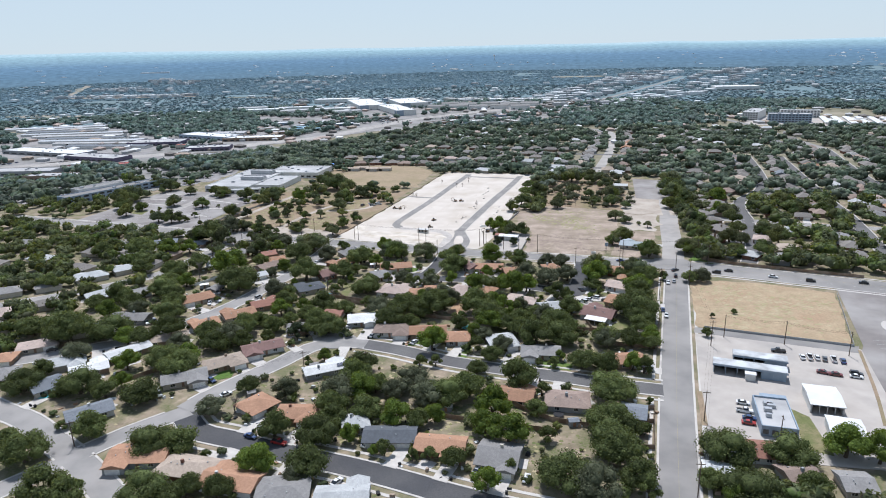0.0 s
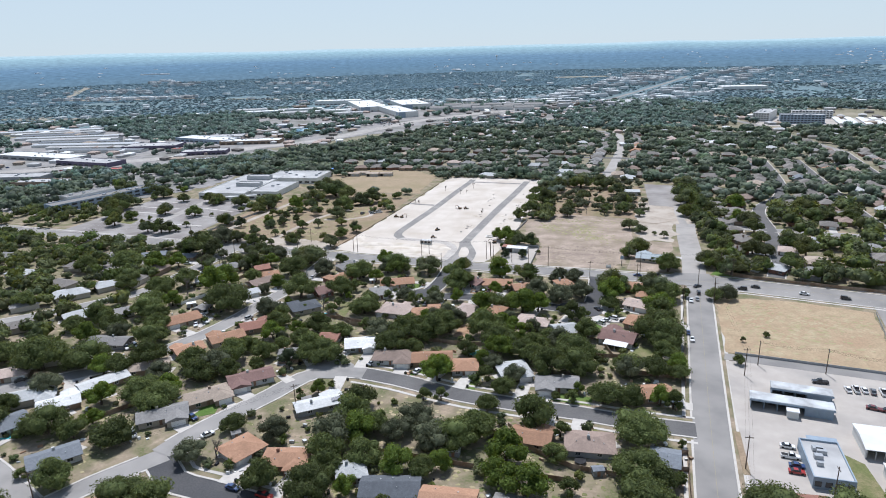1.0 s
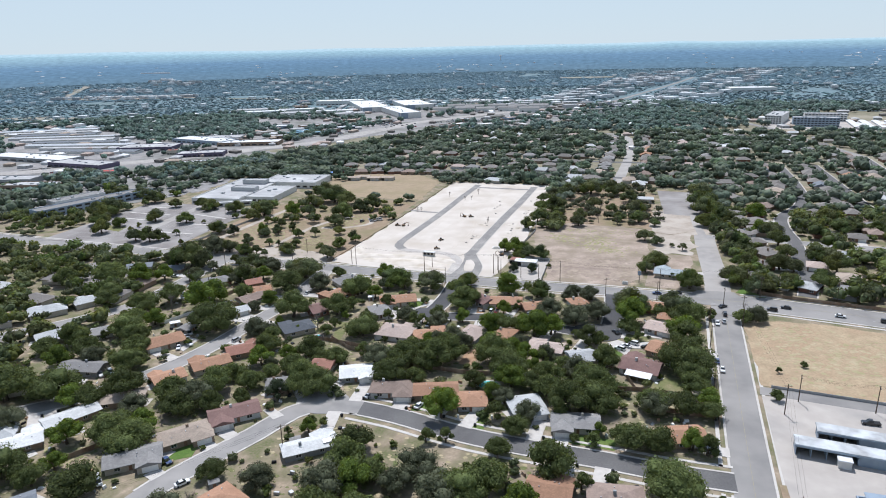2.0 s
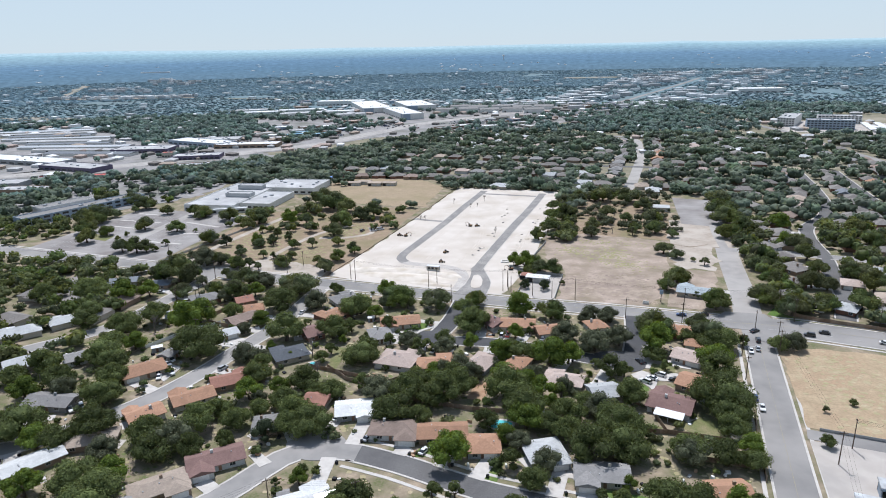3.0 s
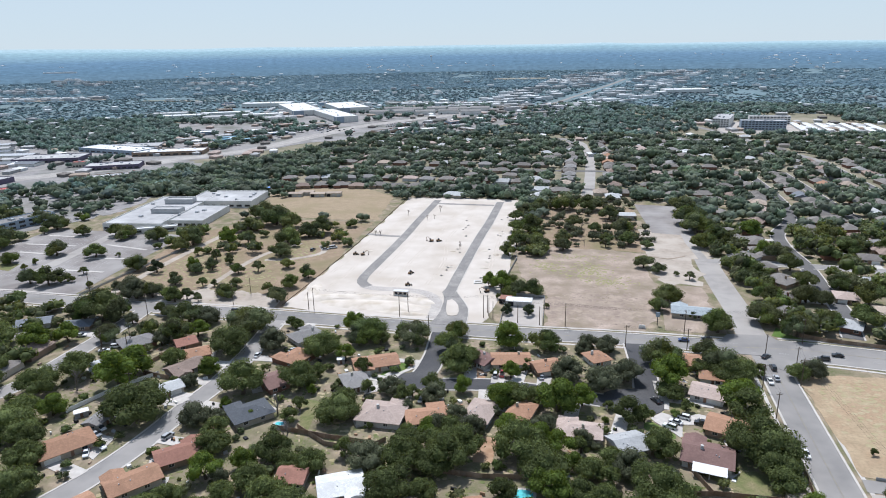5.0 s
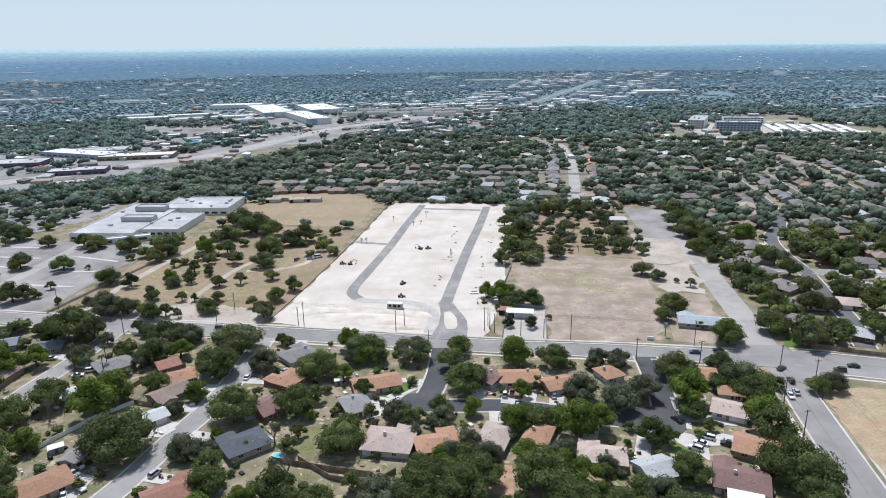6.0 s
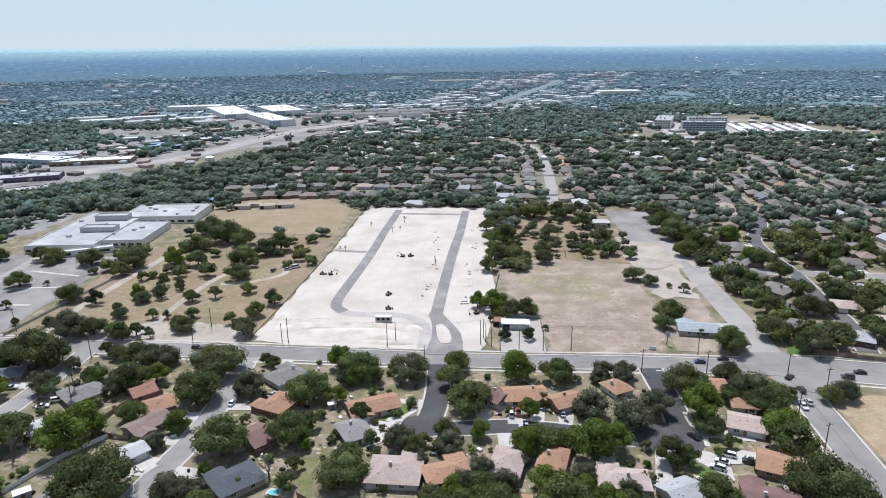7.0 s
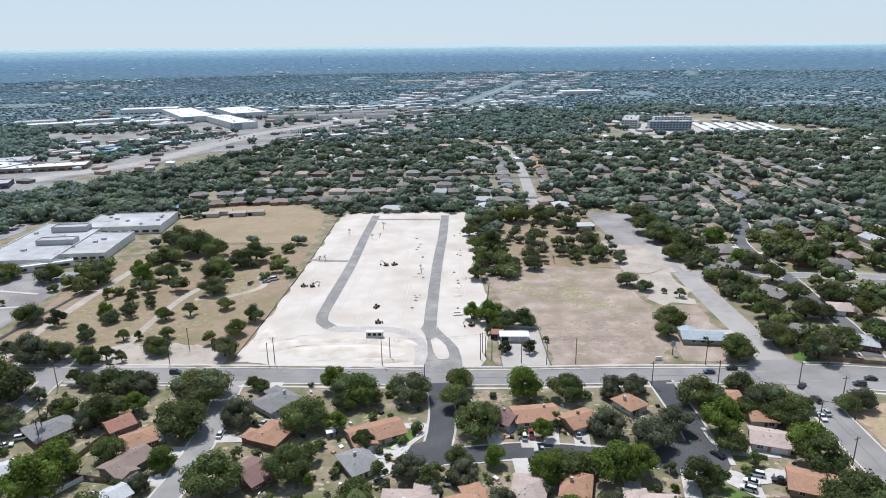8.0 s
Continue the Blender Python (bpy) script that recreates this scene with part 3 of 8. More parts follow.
patch("east_lot", EAST_LOT, 0.09, M_LOT, "grey asphalt parking lot beside the field", "parking lot")
patch("yard", BLUE_YARD, 0.08, M_FIELD, "dry yard around the blue-roofed building", "yard", 2.0)
patch("walled_lot", [(4.5, 236.5), (24, 236.5), (25, 272), (6, 276)], 0.14, M_APRON, "pale concrete yard inside a fence", "yard")
patch("paved_district", COMMERCE, 0.16, M_DISTRICT, "pale paved commercial district", "pavement", 6.0)
patch("paved_district", RETAIL, 0.14, M_DISTRICT, "grey paved retail district", "pavement", 6.0)
patch("paved_lot", [(285, 960), (420, 930), (530, 950), (520, 1080), (410, 1070), (390, 1120), (290, 1090)], 0.12, M_APRON, "pale paved lot around apartments", "pavement")
patch("sports_field", [(450, 900), (590, 880), (610, 930), (470, 950)], 0.14, M_TURF, "green sports field", "field")
patch("side_lane", [(118, 127), (182, 118), (184, 125), (119, 133)], 0.15, M_ROAD, "asphalt lane behind the forecourt", "road")
patch("church_lot", [(-268, 190), (-226, 178), (-218, 205), (-262, 224)], 0.09, M_LOT, "grey asphalt lot among trees", "parking lot")


def site_road(points, width, z, material, name="site_road", label="new grey base-course road on white fill"):
    return setting(name, ribbon(smooth_line(points, 4), width / 2, -width / 2, z), material, label, "road")


LEFT_ROAD = [(-65.5, 496), (-67, 470), (-69.5, 430), (-72, 377), (-76.8, 318), (-78.4, 297), (-77, 287), (-72, 281)]
RIGHT_ROAD = [(-11, 492), (-14.8, 430), (-19.2, 377), (-23.5, 310.5), (-25.3, 276)]
site_road(LEFT_ROAD, 6.0, 0.16, M_NEWROAD)
site_road([(-75, 282.5), (-68, 278.6), (-48, 277.2), (-37, 273), (-31, 264), (-29, 252), (-29.5, 240)], 6.0, 0.15, M_DUST, "site_road", "dusty pale base-course road on white fill")
site_road(RIGHT_ROAD, 6.4, 0.17, M_NEWROAD)
site_road([(-65, 483.5), (-40, 481.5), (-12, 479)], 4.5, 0.155, M_NEWROAD)
site_road([(-72, 381.5), (-84, 382.5), (-100, 386)], 4.0, 0.155, M_NEWROAD)
patch("site_entrance", [(-29.5, 276), (-28.4, 281), (-22.2, 280.5), (-20.6, 274), (-17.6, 267), (-15.2, 261), (-13, 254), (-12.2, 246), (-12, 238), (-10.4, 232.8), (-29.5, 233.8), (-27.8, 240), (-26.4, 250), (-26.6, 262), (-27.6, 270)], 0.18, M_NEWROAD, "new road mouth around an island", "road")
for k, (pts, off) in enumerate(((LEFT_ROAD[:6], -3.1), (RIGHT_ROAD, 3.3), (RIGHT_ROAD[:4], -3.3), ([(-20.4, 274), (-15, 261), (-12.8, 254), (-12, 246), (-11.8, 236)], 0.0))):
    setting("site_kerb", ribbon(smooth_line(pts, 4), off - 0.2, off + 0.2, 0.1, 0.26), M_CONCRETE, "new pale concrete kerb beside base course", "kerb")
island = Geo().prism([(-25.0, 264.1), (-22.6, 265.8), (-20.6, 263), (-18.3, 257.5), (-17.2, 249.5), (-17.6, 245), (-20, 243.8), (-22, 244.4), (-23.4, 249), (-24.2, 254)], 0.1, 0.36)
setting("traffic_island", island, M_CALICHE, "pale teardrop island with concrete kerb", "kerb")
site_road([(-211.5, 246), (-211.5, 291), (-207.5, 345), (-203, 388)], 5.0, 0.10, M_DIRTROAD, "park_path", "pale gravel park track")
site_road([(-161, 246), (-162, 283), (-156, 330), (-140, 360)], 4.0, 0.11, M_DIRTROAD, "park_path", "pale gravel park track")
site_road([(121.5, 342), (121, 360), (120.5, 380), (121.5, 403)], 5.5, 0.17, M_PALEROAD, "lane", "pale lane from the road to the paved pad")
M_TRACK = surface("rolled_fill", (0.47, 0.415, 0.352), (0.42, 0.365, 0.305), 2.5, 0.95, 0.1, (0.52, 0.465, 0.405), 7.0)
for pts in ([(-98, 262), (-90, 300), (-88, 360), (-84, 420), (-74, 480)], [(-60, 290), (-55, 340), (-48, 380), (-44, 440), (-30, 482)], [(-40, 285), (-36, 330), (-40, 380), (-30, 450)], [(-8, 290), (-6, 340), (-4, 400), (2, 470)],
            [(-95, 256), (-80, 262), (-60, 258), (-40, 256), (-34, 250)], [(-84, 252), (-92, 262), (-86, 272), (-72, 270), (-70, 258), (-84, 252)], [(-72, 300), (-66, 350), (-62, 420), (-58, 470)], [(-100, 300), (-94, 350), (-92, 400)], [(-78, 246), (-60, 247), (-40, 246)]):
    for off in (-0.9, 0.9):
        site_road([(x + off, y + 0.3 * off) for x, y in pts], 0.55, 0.125, M_TRACK, "wheel_track", "faint wheel track pressed into white fill")
patch("worn_ground", [(-205, 248), (-112, 244), (-112, 262), (-150, 268), (-205, 262)], 0.07, M_DIRTROAD, "pale worn gravel beside the road", "gravel lot", 2.5)
site_road([(-150, 322), (-132, 326), (-118, 340), (-124, 356)], 4.0, 0.115, M_DIRTROAD, "park_path", "pale gravel drive")
site_road([(90, 350), (100, 345), (112, 352)], 1.2, 0.2, M_FIELD, "wash_edge", "worn dirt edge beside the road")
stalls = Geo()
for k in range(11):
    y = 268 + 9.4 * k
    for i in range(31):
        x = -333 + 2.8 * i
        if not (-293 < x < -277):
            stalls.box(x, y, 0.09, x + 0.16, y + 4.6, 0.105, None)
tagged(part("parking_stall_lines", stalls, M_PAINT), "faded white stall lines on asphalt", "road marking", "", "stuff")


def within_poly(pts, poly):
    x, y = pts[:, 0], pts[:, 1]
    hit = np.zeros(len(pts), bool)
    j = len(poly) - 1
    for i in range(len(poly)):
        (xi, yi), (xj, yj) = poly[i], poly[j]
        if yi != yj:
            hit ^= ((yi > y) != (yj > y)) & (x < (xj - xi) * (y - yi) / (yj - yi) + xi)
        j = i
    return hit


def dapple(name, spots, material, label, z, seed, clear=None):
    """Loose flat tufts and bare spots spread round given places: x, y, reach across and along, count, size."""
    rng = random.Random(seed)
    g = Geo()
    places = [(x + rng.gauss(0, a / 2), y + rng.gauss(0, b / 2), size * rng.uniform(0.35, 1.2)) for x, y, a, b, count, size in spots for _ in range(count)]
    free = clear(np.array([p[:2] for p in places])) if clear else [True] * len(places)
    for (px, py, r), ok in zip(places, free):
        if ok:
            n, t = 7, rng.uniform(0, 6)
            ring = [(px + r * rng.uniform(0.7, 1.3) * math.cos(t + 2 * math.pi * k / n), py + 0.8 * r * rng.uniform(0.7, 1.3) * math.sin(t + 2 * math.pi * k / n)) for k in range(n)]
            g.prism(ring, z - 0.05, z + rng.uniform(0.0, 0.04))
    return tagged(part(name, g, material), label, "ground cover", "", "stuff")


M_TUFT = surface("yellow_green_tufts", (0.31, 0.275, 0.15), (0.26, 0.235, 0.13), 2.0, 0.95, 0.2, (0.22, 0.215, 0.10), 6.0)
M_BARE = surface("grey_brown_bare_soil", (0.265, 0.208, 0.17), (0.215, 0.17, 0.138), 2.0, 0.95, 0.2, (0.34, 0.275, 0.215), 7.0)
M_STRAWTUFT = surface("straw_tufts", (0.40, 0.33, 0.22), (0.34, 0.275, 0.175), 1.5, 0.95, 0.2, (0.29, 0.26, 0.14), 5.0)
M_GREENTUFT = surface("green_weeds", (0.135, 0.155, 0.06), (0.10, 0.12, 0.045), 1.2, 0.95, 0.3, (0.18, 0.17, 0.08), 4.0)
dapple("field_tufts", [(52, 318, 14, 16, 240, 0.9), (28, 325, 10, 10, 130, 0.9), (62, 300, 14, 8, 130, 0.8), (48, 345, 30, 8, 150, 0.8)], M_TUFT, "thin yellow-green grass tufts on the field", 0.1, 1, lambda p: within_poly(p, FIELD))
dapple("field_bare_spots", [(48, 262, 26, 14, 330, 1.3), (60, 276, 14, 10, 140, 1.2), (34, 255, 8, 10, 90, 1.0), (66, 250, 12, 8, 90, 1.0)], M_BARE, "darker bare soil mottles on the field", 0.1, 2, lambda p: within_poly(p, FIELD))
dapple("park_weeds", [(-190, 300, 26, 40, 320, 1.1), (-150, 290, 24, 30, 260, 1.0), (-135, 340, 20, 30, 200, 1.0), (-200, 350, 16, 30, 180, 1.1)], M_TUFT, "patchy yellow-green grass in the park", 0.06, 3)
dapple("lot_straw", [(150, 160, 30, 30, 380, 1.1), (170, 175, 20, 16, 160, 0.9), (138, 185, 16, 12, 120, 0.9)], M_STRAWTUFT, "pale straw tufts on the vacant lot", 0.13, 4, lambda p: within_poly(p, FIELD_EAST))


def mound(name, pts, material, label):
    """Low graded heaps of fill, in one uneven mesh."""
    g = Geo()
    rng = random.Random(5)
    for x, y, a, b, h, turn in pts:
        n, rings = 20, 4
        v = [(0, 0, h)]
        for r in range(1, rings + 1):
            for i in range(n):
                t = 2 * math.pi * i / n
                k = r / rings * (1 + 0.12 * rng.uniform(-1, 1))
                v.append((a * k * math.cos(t), b * k * math.sin(t), h * max(0.0, 1 - (r / rings) ** 2) + (0.1 * rng.uniform(-1, 1) if r < rings else -0.05)))
        f = [(0, 1 + i, 1 + (i + 1) % n) for i in range(n)]
        f += [(1 + r * n + i, 1 + (r + 1) * n + i, 1 + (r + 1) * n + (i + 1) % n, 1 + r * n + (i + 1) % n) for r in range(rings - 1) for i in range(n)]
        g.add(v, f, place(x, y, 0.1, turn))
    return tagged(part(name, g, material, smooth=True), label, "earth", "", "stuff")


mound("fill_berm", [(-62, 254, 30, 7, 1.0, -3), (-62, 265, 26, 4, 0.8, -2), (-92, 262, 10, 5, 1.1, 25), (-100, 270, 4, 14, 0.8, 3), (-45, 245, 14, 2.5, 0.7, -3), (-38, 262, 8, 4, 0.7, -25)], M_BERM, "low graded banks of white fill")
mound("spoil_heap", [(-5, 345, 2, 3, 0.9, 0), (-10, 318, 3, 2, 0.7, 0), (-6, 300, 2, 2, 0.8, 0), (-9, 330, 2, 2.5, 0.7, 30), (-13, 352, 2.5, 2, 0.5, 0), (-88, 345, 3, 2, 0.6, 0), (-94, 390, 4, 2, 0.8, 10), (-33, 350, 3, 1.5, 0.5, 0), (-31, 318, 3, 1.5, 0.5, 0), (-4, 395, 3, 3, 0.7, 0)], M_BERM, "small spoil heaps beside the new road")
setting("silt_fence", ribbon(smooth_line([(-109.8, 249), (-104.3, 312), (-98.4, 400), (-94.2, 503)]), 0.08, -0.08, 0, 0.45), M_POLE, "low black silt fence along the site", "fence")

# ---- trees ----
def ico(level=1):
    bm = bmesh.new()
    bmesh.ops.create_icosphere(bm, subdivisions=level, radius=1.0)
    bm.verts.index_update()
    v = np.array([p.co[:] for p in bm.verts])
    f = np.array([[q.index for q in p.verts] for p in bm.faces])
    bm.free()
    return v, f


ICO1, ICO2 = ico(1), ico(2)


class Mass:
    """Many small pieces gathered into one mesh through arrays."""
    def __init__(self):
        self.v, self.f, self.n = [], [], 0

    def put(self, v, f):
        self.v.append(v)
        self.f.append(f + self.n)
        self.n += len(v)

    def mesh(self, name, material, smooth=False):
        v, f = np.concatenate(self.v), np.concatenate(self.f)
        me = bpy.data.meshes.new(name)
        me.vertices.add(len(v))
        me.vertices.foreach_set("co", v.astype(np.float32).ravel())
        w = f.shape[1]
        me.loops.add(f.size)
        me.loops.foreach_set("vertex_index", f.astype(np.int32).ravel())
        me.polygons.add(len(f))
        me.polygons.foreach_set("loop_start", np.arange(0, f.size, w, dtype=np.int32))
        me.polygons.foreach_set("loop_total", np.full(len(f), w, dtype=np.int32))
        me.materials.append(material)
        me.update(calc_edges=True)
        me.validate()
        return me


def leaves(rng, centre, radius, count, size, flat=0.8):
    """Small three-cornered leaf sprays over a lobe, facing mostly outwards."""
    d = rng.normal(size=(count, 3))
    d /= np.linalg.norm(d, axis=1)[:, None]
    d[:, 2] = np.where(d[:, 2] < -0.35, -d[:, 2], d[:, 2])
    p = centre + d * radius * (0.55 + 0.6 * rng.random((count, 1)) ** 0.6) * np.array([1, 1, flat])
    nrm = d + rng.normal(size=(count, 3)) * 0.5
    nrm /= np.linalg.norm(nrm, axis=1)[:, None]
    u = np.cross(nrm, rng.normal(size=(count, 3)))
    u /= np.linalg.norm(u, axis=1)[:, None]
    w = np.cross(nrm, u)
    s = size * rng.uniform(0.6, 1.4, (count, 1))
    v = np.stack([p + u * s, p - u * s * 0.8 + w * s * 0.75, p - u * s * 0.6 - w * s * 0.85], 1).reshape(-1, 3)
    f = np.arange(count)[:, None] * 3 + np.array([0, 1, 2])
    return v, f


def crown_mesh(name, seed, material, lobes=11, count=330, size=0.058, wide=1.0, tall=0.62, lift=0.66):
    """A crown one unit in radius: several leafy lobes of uneven size round a hollow middle."""
    rng = np.random.default_rng(seed)
    mass = Mass()
    for k in range(lobes):
        t = 2 * math.pi * (k / max(1, lobes - 3)) + rng.uniform(-0.4, 0.4)
        ring = 0.58 if k < lobes - 3 else 0.2
        ring *= rng.uniform(0.8, 1.15)
        c = np.array([wide * ring * math.cos(t), wide * ring * math.sin(t), lift + (rng.uniform(-0.28, 0.12) if k < lobes - 3 else rng.uniform(0.1, 0.36)) * tall / 0.62])
        r = rng.uniform(0.24, 0.48) * (1.1 if k >= lobes - 3 else 1.0)
        v, f = ICO2
        bump = 1 + 0.2 * rng.uniform(-1, 1, (len(v), 1))
        mass.put(c + v * bump * r * 0.7 * np.array([1, 1, 0.78]), f)
        mass.put(*leaves(rng, c, r, count, size * 0.8))
    return mass.mesh(name, material)


def trunk_geo(seed, lean=0.08, thick=0.075):
    rng = random.Random(seed)
    g = Geo()
    top = (rng.uniform(-lean, lean), rng.uniform(-lean, lean), 0.36)
    g.tube((0, 0, -0.05), top, thick * 1.25, thick * 0.8, 7)
    for k in range(5):
        t = 2 * math.pi * k / 5 + rng.uniform(-0.4, 0.4)
        r = rng.uniform(0.35, 0.55)
        g.tube(top, (top[0] + r * math.cos(t), top[1] + r * math.sin(t), rng.uniform(0.55, 0.8)), thick * 0.55, thick * 0.2, 5)
    return g


def bare_geo(seed):
    rng = random.Random(seed)
    g = Geo()
    def branch(a, d, length, r, depth):
        b = a + d * length
        g.tube(a, b, r, r * 0.62, 5 if depth < 2 else 3)
        if depth < 5:
            for _ in range(3 if depth < 4 else 2):
                e = (d + Vector((rng.uniform(-0.85, 0.85), rng.uniform(-0.85, 0.85), rng.uniform(-0.1, 0.5)))).normalized()
                branch(b, e, length * rng.uniform(0.62, 0.82), r * 0.6, depth + 1)
    branch(Vector((0, 0, -0.05)), Vector((0.03, 0.02, 1)), 0.42, 0.06, 0)
    return g


def palm_geo(seed):
    rng = random.Random(seed)
    g = Geo()
    for k in range(26):
        t, up = 2 * math.pi * k / 26 * 2.6, rng.uniform(-0.5, 0.75)
        d = Vector((math.cos(t), math.sin(t), 0))
        side = Vector((-d.y, d.x, 0)) * 0.13
        p = [Vector((0, 0, 4.6)), Vector((0, 0, 4.6)) + d * 0.55 + Vector((0, 0, 0.4 * up)), Vector((0, 0, 4.6)) + d * 1.0 + Vector((0, 0, 0.4 * up - 0.35))]
        g.add([p[0], p[1] + side, p[1] - side, p[1] + Vector((0, 0, 0.06)), p[2]], [(0, 1, 3), (0, 3, 2), (1, 4, 3), (3, 4, 2)])
    return g


def tree_kind(seed, material, label, trunk_mat=M_BARK, **shape):
    ob = base("tree", Matrix.Identity(4), label, "tree")
    part("trunk", trunk_geo(seed), trunk_mat, ob)
    crown = new("crown", crown_mesh("crown", seed, material, **shape))
    crown.parent = ob
    return ob


KINDS = {
    "oak": [tree_kind(s, M_LEAF, "broad dark green live oak with a rounded crown", **k) for s, k in ((11, {}), (12, dict(lobes=13, count=290)), (13, dict(tall=0.8, lift=0.75)), (14, dict(lobes=10, count=350)), (15, dict(tall=0.5)), (16, dict(lobes=14, count=270, size=0.054)))],
    "small": [tree_kind(s, M_LEAF, "small green oak with a loose crown", **k) for s, k in ((17, dict(lobes=7, count=190, size=0.08)), (18, dict(lobes=8, count=175, size=0.078, tall=0.85, lift=0.75)), (19, dict(lobes=6, count=210, size=0.082)))],
    "big": [tree_kind(s, M_LEAF, "very large dark green live oak with spreading crown", **k) for s, k in ((61, dict(lobes=17, count=320, size=0.045)), (62, dict(lobes=16, count=330, size=0.046, tall=0.75)), (63, dict(lobes=18, count=300, size=0.044, tall=0.6)))],
    "bright": [tree_kind(s, M_LEAF_BRIGHT, "light yellow-green leafy shade tree", tall=0.85, lift=0.8) for s in (21, 22)],
    "grey": [tree_kind(s, M_LEAF_GREY, "grey-green elm with an open crown", lobes=14, count=200, size=0.05, tall=0.8) for s in (31, 32)],
    "dense": [tree_kind(s, M_LEAF_DARK, "dense dark rounded evergreen tree", lobes=8, count=300, tall=1.0, lift=0.85) for s in (41, 42)],
}
bare = base("bare_tree", Matrix.Identity(4), "leafless grey-brown tree with fine twigs", "tree")
part("branch_crown", bare_geo(51), M_TWIG, bare)
palm = base("palm_tree", Matrix.Identity(4), "tall slender fan palm with drooping fronds", "palm")
part("trunk", Geo().tube((0, 0, -0.1), (0.05, 0.03, 4.6), 0.11, 0.075, 8), M_BARK, palm)
part("fronds", palm_geo(61), M_LEAF_GREY, palm)
KINDS["bare"], KINDS["palm"] = [bare], [palm]
USED = set()
PLANTED, JOINED = [], []
FAR_GARDENS = 196.0        # beyond this line the trees are gathered into groves
pick = random.Random(77)


def plant(kind, spots):
    for x, y, r in spots:
        if near_street(x, y, 0.3):
            continue
        PLANTED.append((x, y, r))
        far = y > FAR_GARDENS and kind in ("oak", "bright", "grey")
        ob = pick.choice(KINDS[kind if kind != "oak" else "small" if r < 4 else "big" if r > 7 else "oak"])
        s = r * (0.75 if kind == "palm" else 1.1 if r > 7 else 1.18)
        m = place(x, y, 0.0, pick.uniform(0, 360), s) @ Matrix.Diagonal((1, 1, pick.uniform(0.92, 1.15) * (1.12 if r < 4 else 0.9 if r > 7 else 1.0), 1))
        if far:
            JOINED.append((kind, ob, m))
        elif ob.name in USED:
            copy_thing(ob, m @ Matrix.Diagonal([1 / v for v in ob.scale] + [1]))
        else:
            USED.add(ob.name)
            ob.matrix_basis = m


plant('oak', [(-83.6, -20.7, 2.8), (-81.5, -34.2, 6.4), (-73.3, -33.5, 4.9), (-52.2, -27.8, 7.2), (-43.6, -26.9, 4.1), (-40.8, -22.7, 4.5), (-30.8, -21.8, 4.4), (-144.5, 19.3, 7.6), (-119.3, 2.8, 2.5), (-116.7, -14.6, 5.1), (-112, -0.5, 4.1), (-107, -1, 2.4), (-103.7, -19.7, 7.5), (-83.8, -13.3, 3), (-75.9, -19.9, 2.2), (-65.4, -5.3, 7.8), (-57.3, -3.6, 5.7), (-45.7, -5.5, 2.1), (-29.8, 10.9, 5.6), (-13.9, 10.9, 7.1), (-10.2, -5.5, 6.6), (10.8, 8.6, 3.3), (20.6, 7.8, 2.1), (25.9, 9.1, 2.9), (33.7, 7.8, 4.3), (37.9, -2.6, 4.1), (52.5, 8, 2.3), (68.9, 5.7, 8.1), (90.1, 10.3, 5.3), (93.1, 4.8, 3.5)])
plant('oak', [(111.1, 14.8, 4), (121.9, 8.6, 8.8), (138.5, 15.9, 4.8), (-146.5, 30.3, 4.3), (-120.3, 22.5, 8.1), (-108.2, 21.4, 4.3), (-101.9, 49.3, 7.8), (-92.3, 21.2, 6.7), (-55.1, 37.2, 4.5), (-16.5, 59.3, 6.4), (-12.8, 22.3, 5.2), (-6, 46.9, 4.8), (16.7, 27.6, 4.3), (24.7, 45.2, 7.6), (29.7, 52.1, 6.4), (56.2, 43.8, 4), (56.8, 57.1, 3.4), (61.8, 27.5, 3.4), (81.6, 38.8, 8), (82.4, 59.9, 8.6), (83.5, 22, 8.2), (87.2, 34.5, 5), (95.7, 59.1, 1.5), (117.6, 28.8, 8.6), (135.7, 30.8, 7.6), (-185.8, 65.2, 7.8), (-162.9, 62.3, 10.8), (-144.4, 68.9, 9.8), (-132.2, 94.4, 7.7), (-126.5, 67.1, 5.9)])
plant('oak', [(-118, 74.9, 8.0), (-99, 77, 6.4), (-89.4, 68.5, 6.2), (-85.3, 86.9, 6), (-78.5, 73, 4.6), (-72.5, 91.5, 5.2), (-70.1, 79.9, 3.6), (-52.9, 91.8, 5.6), (-46.6, 94.5, 7.7), (-43.4, 65, 1.5), (-3.9, 98.1, 1.8), (4.8, 70.6, 3.2), (27.3, 73.8, 4.1), (32.8, 82.7, 4.2), (47.5, 63.1, 7), (49.9, 99.6, 8.4), (53.1, 81.8, 2), (70.2, 81.9, 6.2), (79.1, 82.8, 5), (94.5, 82.8, 3.7), (-202.4, 134.8, 9.9), (-182.2, 100.5, 5.8), (-175.9, 111.2, 6.4), (-167, 119.4, 2.4), (-157.5, 122.9, 8.3), (-140.4, 109.4, 5.8), (-121.2, 138.9, 10.9), (-118.4, 103.6, 5.1), (-69.1, 100.8, 4.1), (-63.9, 108.4, 5.3)])
